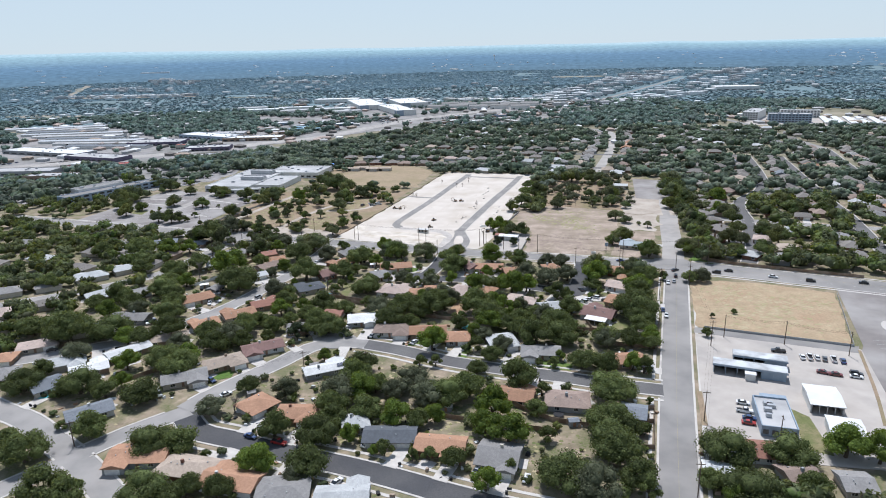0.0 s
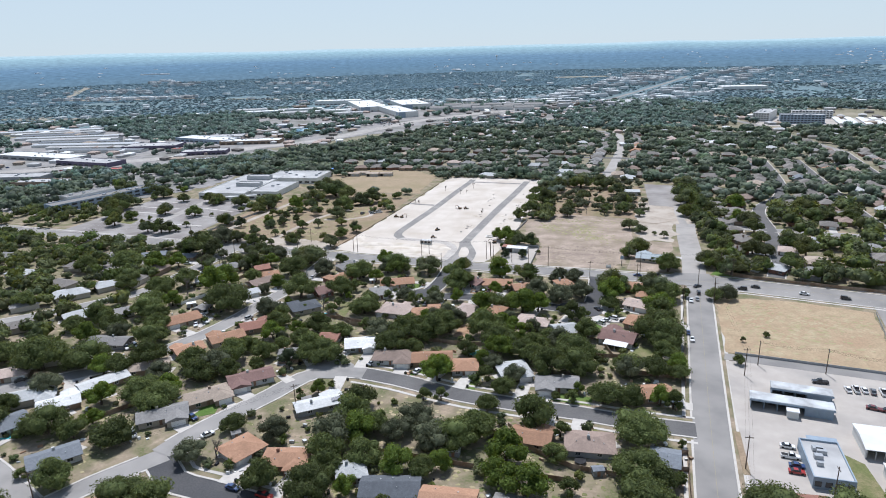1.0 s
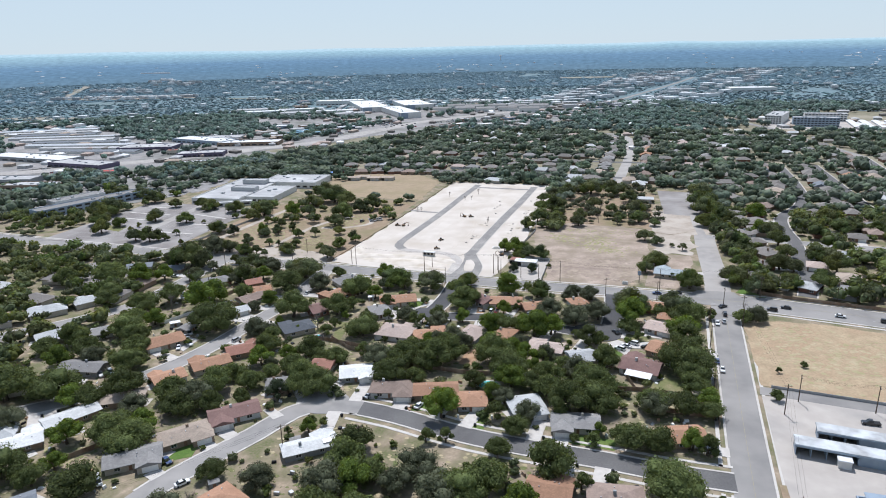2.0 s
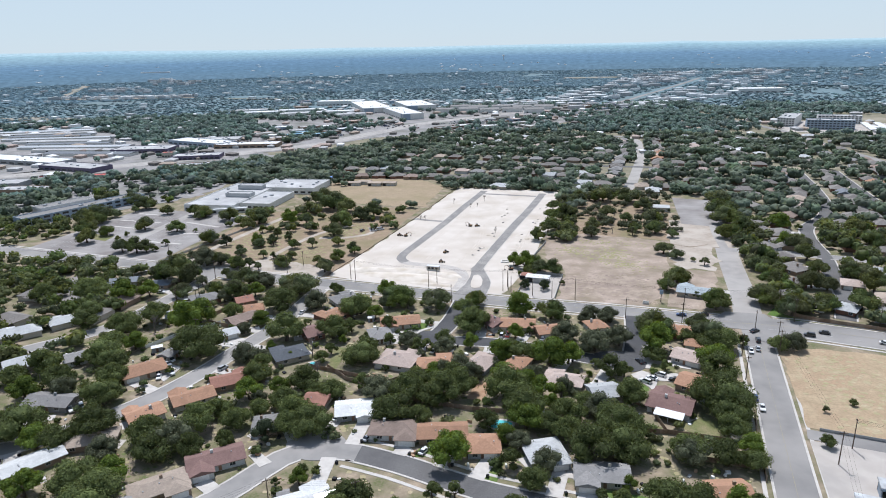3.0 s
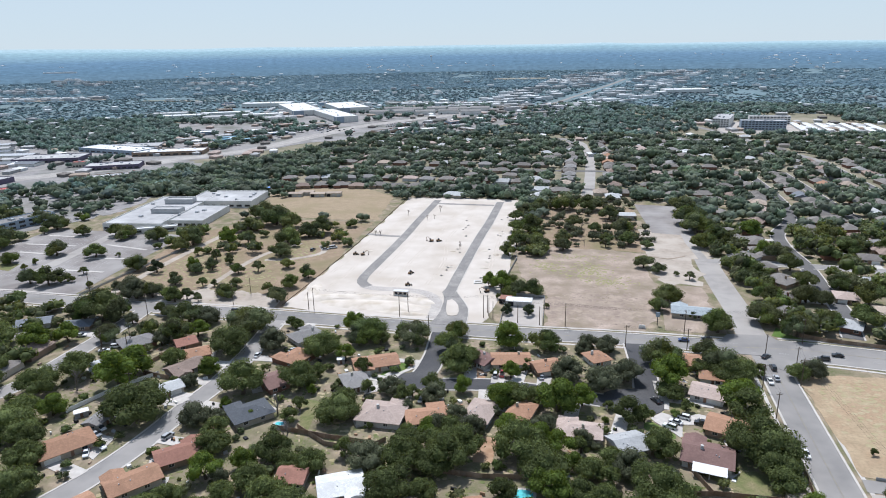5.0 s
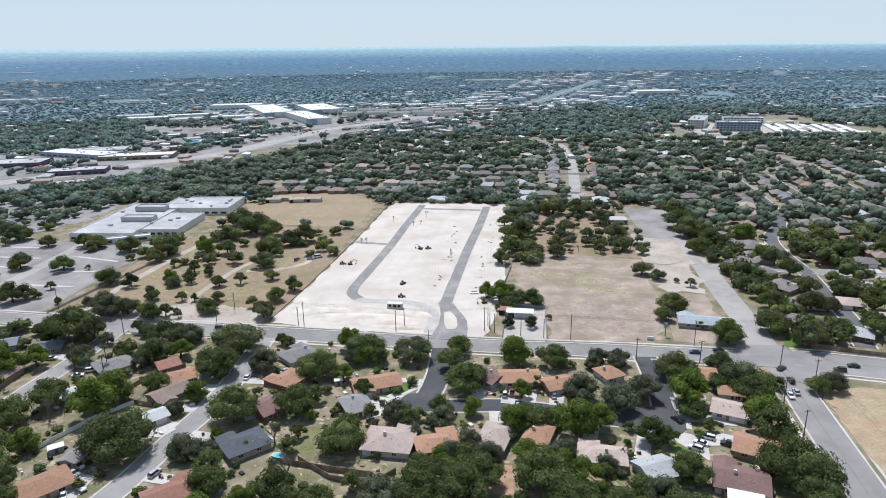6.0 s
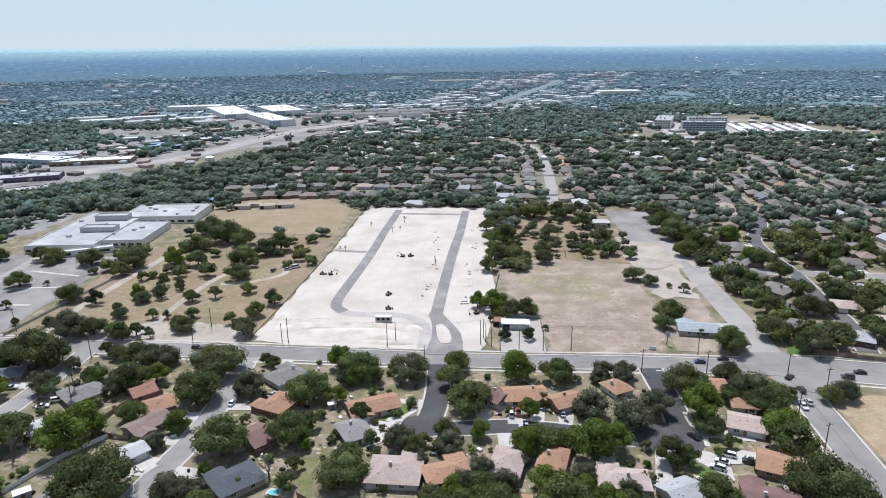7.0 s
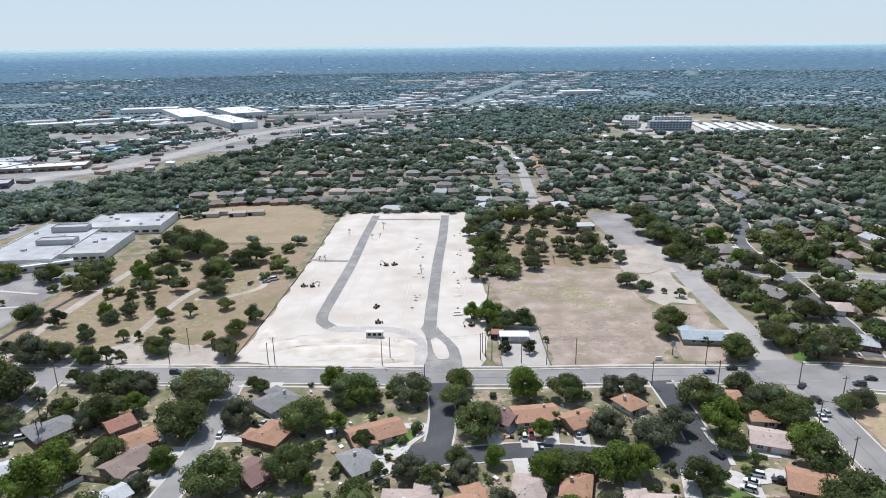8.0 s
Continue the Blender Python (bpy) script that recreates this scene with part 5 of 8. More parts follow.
house(-76.8, 54.5, 16.1, 9, 47, 'tan', 'h')
house(-67.9, 70.8, 16.8, 9, 40, 'maroon', 'g')
house(-31.5, 57.6, 17.1, 7, 37, 'white', 'g')
house(47.7, 52, 12.4, 9, -4, 'terra', 'g')
house(66.5, 52.3, 15, 11, 4, 'brown', 'h')
house(89.7, 48.6, 8, 9, -5, 'slate', 'g')
house(-150.9, 89.3, 18.1, 9, 6, 'gray', 'g')
house(-109.3, 88.9, 11.7, 9, 54, 'terra', 'g')
house(-99.4, 103.5, 14.5, 9, 48, 'terra', 'g')
house(-62.3, 92.8, 8, 9, 25, 'gray', 'h')
house(-17.1, 100.4, 15.9, 10, 11, 'brown', 'h')
house(-0.3, 101.7, 15.9, 9, 15, 'terra', 'g')
house(14.7, 97.3, 10.2, 10, 14, 'terra', 'h')
house(34.5, 98.1, 11.7, 11, 26, 'ltgray', 'h')
house(52.7, 90.7, 15.5, 9, 5, 'gray', 'g')
house(88.6, 90, 10.6, 9, 17, 'terra', 'g')
house(-170.8, 122.2, 8, 9, 48, 'gray', 'g')
house(-133.8, 118.7, 16.5, 11, 50, 'terra', 'h')
house(-132.4, 134.3, 8, 6, 85, 'gray', 'g')
house(-92.1, 118.9, 15.3, 9, 39, 'red', 'g')
house(-51.5, 112.4, 8, 9, 3, 'red', 'g')
house(-35.5, 109.2, 12.8, 10, 23, 'white', 'g')
house(-120.3, 158, 10, 7.5, 50, 'ltgray', 'g')
house(-80.3, 145.2, 13.7, 11, 43, 'dark', 'h')
house(-32.5, 150.1, 15.4, 13, -4, 'pink', 'h')
house(-16.2, 149.6, 14.1, 9, 18, 'terra', 'h')
house(2.4, 154.8, 9.1, 14, -15, 'pink', 'h')
house(16.8, 156.8, 8, 11, -17, 'terra', 'h')
house(36.5, 146.8, 14.3, 9, -6, 'pink', 'h')
house(52, 140.9, 10.3, 10, 24, 'ltgray', 'g')
house(75.7, 137.4, 14.4, 12, -15, 'maroon', 'g')
house(86.3, 154.6, 12.7, 11, -24, 'terra', 'g')
house(-158.6, 173.1, 8, 9, 36, 'ltgray', 'g')
house(-123.8, 188.5, 9.8, 9, 34, 'terra', 'h')
house(-122.4, 175.7, 13.5, 9, 58, 'brown', 'g')
house(-80.9, 168, 8, 12, 47, 'maroon', 'g')
house(-79.3, 189.5, 12.2, 10, 67, 'terra', 'h')
house(-48.7, 172.1, 9.2, 12, 31, 'gray', 'h')
house(-44.5, 188.2, 17.7, 10, 23, 'terra', 'g')
house(25.7, 192.2, 10.8, 9, 25, 'terra', 'g')
house(85.3, 177.7, 11.4, 10, -21, 'pink', 'g')
house(89.3, 191, 8, 8, -10, 'terra', 'g')
house(-222.4, 211.2, 16.2, 9, 28, 'slate', 'g')
house(-198.5, 211.4, 13.3, 9, 19, 'slate', 'h')
house(-157.1, 196.1, 13.3, 11, 50, 'gray', 'h')
house(-135, 198.3, 8, 9, 42, 'red', 'g')
house(-82.6, 210.7, 13.2, 11, 49, 'gray', 'h')
house(-1, 196.1, 10.7, 9, -37, 'maroon', 'g')
house(11.1, 196.5, 15.1, 10, 6, 'terra', 'g')
house(46.6, 202.3, 8, 9, 28, 'terra', 'h')
house(83.9, 203.2, 8, 10, -8, 'terra', 'h')
house(149.5, 251.6, 12.7, 13, -28, 'grayb', 'h')
house(163.7, 246.8, 8, 11, -29, 'ltgray', 'h')
house(95.4, 256.8, 17.2, 10, -9, 'blue', 'g')
house(140.6, 261, 9.7, 12, -42, 'grayb', 'h')
house(145.8, 280.6, 10.2, 12, -68, 'grayb', 'h')
house(176.2, 284.1, 9.9, 11, -13, 'pink', 'h')
house(152.4, 306.1, 13.3, 12, -50, 'grayb', 'h')
house(197.2, 307.8, 9.1, 12, -17, 'ltgray', 'h')
house(150.5, 329.5, 10.4, 12, -69, 'grayb', 'h')
house(146.6, 349.8, 14, 11, -50, 'grayb', 'h')
house(216.8, 350.9, 10.4, 12, -13, 'grayb', 'h')
house(148.3, 387, 16.2, 11, -71, 'grayb', 'h')
house(199.9, 382.2, 9.6, 11, -32, 'grayb', 'h')
house(145.1, 409.7, 13.7, 11, -56, 'grayb', 'h')
house(156.7, 467.4, 29, 10, -69, 'grayb', 'h')


# ---- far houses, in rows along the farther streets ----
def far_house_kind(seed, colour, hip):
    rng = random.Random(seed)
    L, W = rng.uniform(13, 17), rng.uniform(9, 11)
    top = base("house", Matrix.Identity(4), "suburban house with a %s roof among trees" % ROOF_WORDS[colour], "house", "houses beyond the fields")
    g, rf = Geo(), Geo()
    wall_solid(g, L, W, 2.8, 0.42, hip)
    roof_solid(rf, L, W, 2.8, 0.42, hip)
    m = pose(rng.choice((-1, 1)) * (L / 2 - 3.3), -W / 4 - 1.0, 0.012, 0, 0, 90)
    wall_solid(g, W / 2 + 2.4, 6.2, 2.78, 0.42, hip, m)
    roof_solid(rf, W / 2 + 2.4, 6.2, 2.8, 0.42, hip, 0.5, m)
    part("wall", g, rng.choice(WALLS), top)
    part("roof", rf, ROOFS[colour], top)
    return top


FAR_KINDS = [far_house_kind(s, c, h) for s, c, h in ((1, "grayb", True), (2, "grayb", True), (3, "gray", True), (4, "pink", True), (5, "ltgray", False), (6, "terra", False), (7, "brown", True), (8, "tan", True), (9, "slate", False))]
FAR_USED = set()
MORE = []
fpick = random.Random(4)


def seg_distance(pts, margin_only=False):
    """Distance from each point to the nearest street edge."""
    best = np.full(len(pts), 1e9)
    for line, half in STREETS:
        a = np.array([p[:2] for p in line[:-1]])
        d = np.array([p[:2] for p in line[1:]]) - a
        ll = (d ** 2).sum(1) + 1e-9
        for k in range(len(a)):
            t = np.clip(((pts - a[k]) @ d[k]) / ll[k], 0, 1)
            q = pts - a[k] - t[:, None] * d[k]
            np.minimum(best, np.sqrt((q ** 2).sum(1)) - half, out=best)
    return best


yards_only = lambda p: seg_distance(p) > 4.6
dapple("yard_straw", [(x, y, 13, 13, 26, 0.9) for x in range(-190, 110, 16) for y in range(-28, 224, 16) if noise.noise((x / 30, y / 30, 3.3)) > -0.05], M_STRAWTUFT, "dry straw grass patches in the yards", 0.02, 5, yards_only)
dapple("yard_weeds", [(x, y, 12, 12, 30, 0.8) for x in range(-184, 110, 16) for y in range(-22, 224, 16) if noise.noise((x / 28, y / 28, 8.1)) > -0.1], M_GREENTUFT, "green weedy grass patches in the yards", 0.025, 6, yards_only)

SCHOOL = [(-335, 375), (-255, 370), (-218, 430), (-215, 505), (-300, 515), (-335, 470)]
CLOSED = [SITE, FIELD, FIELD_EAST, PARKING, SCHOOL, SCHOOL_FIELD, NORTH_LOT, NORTH_PAVED, APRON, EAST_LOT, BLUE_YARD, [(-8, 228), (26, 228), (26, 300), (-4, 300)], [(112, 120), (190, 112), (200, 205), (112, 205)]]


def set_far_house(x, y, turn):
    HOUSES.append((x, y, 8.5))
    if len(HOUSES) > 290:
        MORE.append((x, y, turn))
        return
    ob = fpick.choices(FAR_KINDS, (7, 7, 4, 1, 1, 0.8, 2, 1, 1))[0]
    m = place(x, y, 0.0, turn)
    if ob.name in FAR_USED:
        copy_thing(ob, m)
    else:
        FAR_USED.add(ob.name)
        ob.matrix_basis = m


def row_of_houses(k, start, stop, gap=19.0, off=13.5):
    line, half = STREETS[k]
    run, nextat = 0.0, start
    for i in range(len(line) - 1):
        d = line[i + 1] - line[i]
        while nextat < run + d.length and nextat < stop:
            p = line[i] + d.normalized() * (nextat - run)
            n = Vector((-d.y, d.x, 0)).normalized()
            for s in (1, -1):
                q = p + n * s * (half + off + fpick.uniform(-2.0, 3.5))
                if all(math.hypot(q.x - h[0], q.y - h[1]) > 14 for h in HOUSES) and not near_street(q.x, q.y, 6, k) and not any(inside(q, c) for c in CLOSED):
                    set_far_house(q.x, q.y, math.degrees(math.atan2(d.y, d.x)) + (180 if s > 0 else 0) + fpick.uniform(-6, 6))
            nextat += gap * fpick.uniform(0.85, 1.3)
        run += d.length


for k, lo, hi in ((13, 60, 190), (14, 10, 420), (15, 10, 420), (16, 10, 480), (17, 20, 330), (18, 0, 430), (19, 0, 400), (12, 30, 220), (8, 150, 260), (7, 0, 90)):
    row_of_houses(k, lo, hi)
for k in range(420):
    x, y = fpick.uniform(-240, 640), fpick.uniform(500, 900)
    if k < 80:
        x, y = fpick.uniform(330, 640), fpick.uniform(230, 560)
    if k > 395:
        x, y = fpick.uniform(-330, -200), fpick.uniform(20, 200)
    if all(math.hypot(x - h[0], y - h[1]) > 17 for h in HOUSES) and not near_street(x, y, 7) and not any(inside((x, y), c) for c in CLOSED):
        set_far_house(x, y, fpick.choice((0, 90, 180, 270)) + fpick.uniform(-12, 12))

rows, slots = Geo(), []
for x, y, turn in MORE:
    n = len(rows.f)
    L, W = fpick.uniform(12, 17), fpick.uniform(9, 11)
    wall_solid(rows, L, W, 2.8, 0.4, True, place(x, y, 0, turn))
    slots += [0] * (len(rows.f) - n)
    n = len(rows.f)
    roof_solid(rows, L, W, 2.8, 0.4, True, 0.55, place(x, y, 0, turn))
    roof_solid(rows, W / 2 + 3, 6, 2.8, 0.4, True, 0.5, place(x, y, 0.012, turn) @ pose(L / 2 - 3.3, -W / 4 - 1, 0, 0, 0, 90))
    slots += [fpick.choice((1, 1, 2, 3, 4, 4))] * (len(rows.f) - n)
if MORE:
    ob = tagged(part("distant_house_rows", rows, [WALLS[1], ROOFS["grayb"], ROOFS["gray"], ROOFS["pink"], ROOFS["ltgray"], ROOFS["terra"]]), "rows of distant suburban houses with hipped roofs", "houses", "", "stuff")
    ob.data.polygons.foreach_set("material_index", slots)

# ---- commercial buildings and school ----
BLOCKS = []
HIGHWAY_POINTS = [(-900, 330), (-640, 480), (-455, 652), (-430, 700), (-365, 776), (-327, 911), (-288, 1043), (-232, 1135), (-84, 1329)]
HIGHWAY = smooth_line(HIGHWAY_POINTS, 25)


def flat_building(x, y, L, W, h, turn, label, wall=M_WHITEWALL, roof=M_MEMBRANE, units=3, bays=6, name="commercial_building", floors=1, category="building", clear=True):
    """A flat-roofed block with parapet, windows by bay and floor, and plant on the roof."""
    rng = random.Random(int(x * 3 + y))
    top = base(name, place(x, y, rise(x, y), turn), label, category)
    g = Geo()
    a, b, t = L / 2, W / 2, 0.35
    for x0, y0, x1, y1 in ((-a, -b, a, -b + t), (-a, b - t, a, b), (-a, -b + t, -a + t, b - t), (a - t, -b + t, a, b - t)):
        g.box(x0, y0, -0.3, x1, y1, h + 0.6)
    part("wall", g, wall, top)
    rf = part("roof", Geo().box(-a + t, -b + t, h - 0.3, a - t, b - t, h), roof, top)
    for k in range(units):
        ux, uy, s = rng.uniform(-a * 0.8, a * 0.8), rng.uniform(-b * 0.7, b * 0.7), rng.uniform(0.8, 1.6)
        part("rooftop_unit", Geo().box(ux - s, uy - s * 0.7, h, ux + s, uy + s * 0.7, h + 1.3, None, 0.1), M_STEEL, rf)
    for fl in range(floors):
        z = 1.0 + fl * (h / floors)
        for k in range(bays):
            wx = -a + (k + 0.5) * L / bays
            w = L / bays * 0.32
            part("window", Geo().box(wx - w, -b - 0.08, z, wx + w, -b + 0.05, z + min(1.7, h / floors - 1.2)), M_GLASS, top)
    if clear:
        BLOCKS.append((x, y, max(L, W) * 0.62))
    return top


def gable_shed(x, y, L, W, h, turn, label, roof=M_METALROOF, wall=M_WHITEWALL, name="metal_building", open_side=False, pitch=0.12):
    top = base(name, place(x, y, rise(x, y), turn), label, "building")
    g = Geo()
    if open_side:
        g.box(-L / 2, W / 2 - 0.2, 0, L / 2, W / 2, h)
        for s in (-1, 1):
            g.box(s * L / 2 - 0.1, -W / 2, 0, s * L / 2 + 0.1, W / 2 - 0.2, h)
        for k in range(5):
            px = -L / 2 + 0.3 + k * (L - 0.6) / 4
            part("post", Geo().box(px - 0.12, -W / 2, 0, px + 0.12, -W / 2 + 0.24, h), M_STEEL, top)
    else:
        wall_solid(g, L, W, h, pitch, False)
    part("wall", g, wall, top)
    rf = Geo()
    roof_solid(rf, L, W, h, pitch, False, 0.4)
    part("roof", rf, roof, top)
    if not open_side:
        for k in range(3):
            px = -L / 2 + (k + 0.5) * L / 3
            part("roller_door", Geo().box(px - 1.5, -W / 2 - 0.06, 0, px + 1.5, -W / 2 + 0.05, min(3.0, h - 0.4)), M_DARK if k == 0 else M_STEEL, top)
    BLOCKS.append((x, y, max(L, W) * 0.62))
    return top


flat_building(136.4, 55.5, 11.2, 20.5, 3.5, -2, "low flat-roofed office with blue-grey front", M_BLUEWALL, M_MEMBRANE, 4, 4, "office_building", clear=False)
awning = base("roof_awning", place(138.3, 68, 0, -3), "blue-grey louvred awning frame behind the office", "awning")
part("panel", Geo().box(-4.4, -1.0, 3.4, 4.4, 1.0, 3.55, pose(0, 0, 0, 8, 0, 0)), M_BLUEWALL, awning)
for px in (-4, 0, 4):
    part("post", Geo().box(px - 0.1, -0.1, 0.1, px + 0.1, 0.1, 3.4), M_STEEL, awning)


def wash_row(x, y, L, W, turn, bays, label):
    """A row of open wash bays: thin dividing walls under a long flat metal roof."""
    top = base("car_wash", place(x, y, 0.12, turn), label, "car wash")
    part("roof", Geo().box(-L / 2 - 0.4, -W / 2 - 0.4, 3.6, L / 2 + 0.4, W / 2 + 0.4, 4.0, None, 0.08), M_WASHROOF, top)
    part("fascia", Geo().box(-L / 2 - 0.44, -W / 2 - 0.5, 3.15, L / 2 + 0.44, -W / 2 - 0.38, 3.75), M_BLUEWALL, top)
    part("back_wall", Geo().box(-L / 2, W / 2 - 0.2, 0, L / 2, W / 2, 3.6), M_DARK, top)
    for k in range(bays + 1):
        px = -L / 2 + 0.15 + k * (L - 0.3) / bays
        part("dividing_wall", Geo().box(px - 0.12, -W / 2, 0, px + 0.12, W / 2 - 0.2, 3.6), M_BLUEWALL, top)
    for k in (bays - 2, bays - 1):
        px = -L / 2 + 0.15 + (k + 0.5) * (L - 0.3) / bays
        part("bay_door", Geo().box(px - 2.0, -W / 2 + 0.05, 0, px + 2.0, -W / 2 + 0.15, 3.1), M_BLUEWALL, top)
    return top


wash_row(134.5, 90.1, 26, 5.2, -8, 6, "self-service car wash bays under a pale metal roof")
wash_row(140.0, 99.8, 19.5, 5.0, -8, 5, "rear car wash bays under a pale metal roof")
kiosk = base("pay_kiosk", place(134.2, 85.6, 0.12, -8), "small pay kiosk before the wash bays", "kiosk")
part("wall", Geo().box(-1.8, -1.4, 0, 1.8, 1.4, 2.6, None, 0.03), M_WHITEWALL, kiosk)
part("roof", Geo().box(-2.1, -1.7, 2.6, 2.1, 1.7, 2.85, None, 0.15), M_METALROOF, kiosk)
gable_shed(155.6, 71.2, 10.4, 14.6, 3.5, -3, "white metal-roofed open shed", open_side=True)
gable_shed(157, 51.2, 10, 11, 3.5, -6, "white metal-roofed workshop with roller doors")
setting("verge", Geo().prism([(143.5, 66), (149, 61), (150.5, 38), (142.5, 40)], 0.0, 0.17), M_DRYLAWN, "strip of half-dry grass beside the office", "lawn")
setting("verge", Geo().prism([(113.2, 72), (115.2, 72), (114.4, 48), (112.4, 48)], 0.0, 0.2), M_PARK, "narrow dry verge in a kerb", "verge")

for k in range(16):
    setting("parking_bay_line", Geo().box(192, 70 + 4.2 * k, 0.09, 197.5, 70.14 + 4.2 * k, 0.11), M_PAINT, "white parking bay line", "road marking")
for k in range(3):
    setting("planter_island", Geo().prism(disc(204 + 4 * k, 150 - 30 * k, 3.2, 6.5, -10, 16), 0.0, 0.26), M_CONCRETE, "kerbed island in a parking lot", "kerb")
setting("planter_strip", ribbon(smooth_line([(183, 121), (177, 84), (172, 60)]), 0.6, -0.6, 0, 0.25), M_PARK, "narrow planted strip between two lots", "verge")

# the school and its outbuildings
flat_building(-283, 428, 46, 92, 5.0, 3, "long white flat-roofed school building", M_WHITEWALL, M_MEMBRANE, 6, 8, "school_building")
flat_building(-250, 478, 58, 42, 5.4, 3, "white flat-roofed school wing", M_WHITEWALL, M_MEMBRANE, 7, 8, "school_building")
flat_building(-248, 420, 32, 50, 4.6, 3, "lower white flat-roofed school wing", M_WHITEWALL, M_MEMBRANE, 3, 6, "school_building")
flat_building(-280, 452, 24, 9, 8.5, 3, "raised grey clerestory block on the school", M_STEEL, M_MEMBRANE, 0, 4, "school_building", clear=False)
flat_building(-273, 420, 24, 9, 8.0, 3, "raised grey clerestory block on the school", M_STEEL, M_MEMBRANE, 0, 4, "school_building", clear=False)
flat_building(-262, 380, 34, 6, 3.4, 25, "bright white flat entrance canopy of the school", M_WHITEWALL, M_METALROOF, 0, 3, "school_canopy", clear=False)
for px, py in ((-177, 506), (-163, 509), (-198, 505), (-190, 512)):
    gable_shed(px, py, 13, 8, 3.0, 6, "tan portable classroom beside the field", ROOFS["tan"], WALLS[1], "portable_classroom")
gable_shed(-235, 527, 9, 6, 3.2, 10, "small building with bright blue canvas roof", M_TARP, WALLS[3], "canopy")
flat_building(-388, 360, 104, 16, 6.5, 70, "long two-storey grey building with blue-grey wall", M_BLUEWALL, ROOFS["gray"], 4, 14, "school_hall", 2)
flat_building(-420, 372, 46, 16, 5.0, 70, "grey-roofed hall behind the long building", M_WHITEWALL, ROOFS["gray"], 2, 6, "school_hall")

# walled lot beside the site
gable_shed(12.5, 262, 12.5, 5.5, 3.0, -4, "small white-roofed shop in a fenced lot", M_METALROOF, WALLS[3], "shop")
gable_shed(5.5, 265.5, 5, 5, 2.6, -4, "small shed with a faded red roof", ROOFS["red"], WALLS[3], "shed")
gable_shed(86.5, 443.5, 14, 10, 3.4, 0, "pale green-roofed hall among trees", ROOFS["ltgray"], WALLS[1], "hall")

# warehouses, apartments, storage rows and shops farther off
for x, y, L, W, turn, h in ((-620, 1450, 115, 50, 11, 10), (-501, 1333, 215, 60, -60, 11), (-405, 1368, 160, 66, -61, 11), (-375, 1187, 172, 42, -57, 11)):
    shed = flat_building(x, y, L, W, h, turn, "large white flat-roofed distribution warehouse", M_WHITEWALL, M_METALROOF, 8, 12, "warehouse", 1)
    part("end_panel", Geo().box(L / 2 + 0.02, -W / 2 + 1, 0, L / 2 + 0.4, -W / 2 + W * 0.36, h), M_BLUEWALL, shed)
    part("corner_panel", Geo().box(L / 2 - 14, -W / 2 - 0.4, 0, L / 2 - 1, -W / 2 - 0.1, h), M_BLUEWALL, shed)
flat_building(352, 998, 62, 20, 13.5, -8, "four-storey blue-grey apartment block", M_BLUEWALL, M_MEMBRANE, 8, 13, "apartment_block", 4)
flat_building(312, 1062, 24, 80, 13.0, -20, "four-storey pale apartment block", M_WHITEWALL, M_MEMBRANE, 6, 6, "apartment_block", 4)
flat_building(385, 1075, 60, 18, 12.0, -8, "pale apartment block behind", M_WHITEWALL, M_MEMBRANE, 5, 12, "apartment_block", 4)
for k in range(7):
    gable_shed(408 + 17 * k, 1012 - 3 * k, 98, 9, 3.0, 81, "long low white-roofed storage row", name="storage_building")
for k in range(9):
    t = k / 8
    ax, ay, bx, by = -1035 + 305 * t, 835 - 195 * t, -870 + 312 * t, 905 - 250 * t
    gable_shed((ax + bx) / 2, (ay + by) / 2, math.hypot(bx - ax, by - ay) * (1.0 - 0.12 * (k % 3)), 20 - 5 * (k % 2), 3.6, math.degrees(math.atan2(by - ay, bx - ax)), "long low grey-roofed storage row", (M_STEEL, M_MEMBRANE, ROOFS["slate"])[k % 3], M_WHITEWALL, "storage_building")
flat_building(-548, 762, 112, 34, 5.5, -17, "white-roofed shop building with a blue front", M_BLUEWALL, M_METALROOF, 5, 10, "shop_building")
for px, py, a in ((-440, 858, 34), (-404, 866, 18), (-446, 884, 22)):
    gable_shed(px, py, a, 12, 4.5, 40, "teal canopy over a car lot", M_TEAL, M_BLUEWALL, "canopy", True)
for px, py, a, b, g in ((-700, 1215, 90, 34, 24), (-610, 1190, 70, 40, 24), (-540, 1230, 80, 30, 24), (-640, 1270, 100, 30, 24), (-480, 1170, 60, 34, 30), (-760, 1260, 70, 36, 24)):
    flat_building(px, py, a, b, 6, g, "pale flat-roofed industrial building", M_WHITEWALL, M_METALROOF if a > 70 else M_MEMBRANE, 3, 5, "industrial_building")
for k in range(10):
    px, py = -300 + 46 * (k % 5) + 12 * (k // 5), 1250 + 60 * (k // 5) + 14 * (k % 2)
    gable_shed(px, py, 40, 15, 7.5, 12 * (k % 3), "grey hip-roofed apartment row", ROOFS["gray"], M_WHITEWALL, "apartment_row", False, 0.35)
for x, y, L, W, turn in ((-690, 585, 150, 34, -9), (-575, 548, 90, 30, -9), (-600, 440, 110, 26, 12), (-520, 420, 60, 20, 12), (-470, 640, 60, 26, 20), (-590, 690, 80, 40, 14), (-430, 570, 40, 18, 35), (-460, 745, 90, 30, 14), (-540, 790, 70, 40, 20)):
    flat_building(x, y, L, W, 5.0, turn, "low flat-roofed retail building", (WALLS[4], WALLS[0], M_SHOPFRONT)[int(-x) % 3], (M_MEMBRANE, M_METALROOF)[int(y) % 2], 5, 9, "shop_building")
flat_building(-493, 497, 18, 12, 5, 20, "small shop with a red roof", WALLS[1], M_REDROOF, 1, 4, "shop_building")
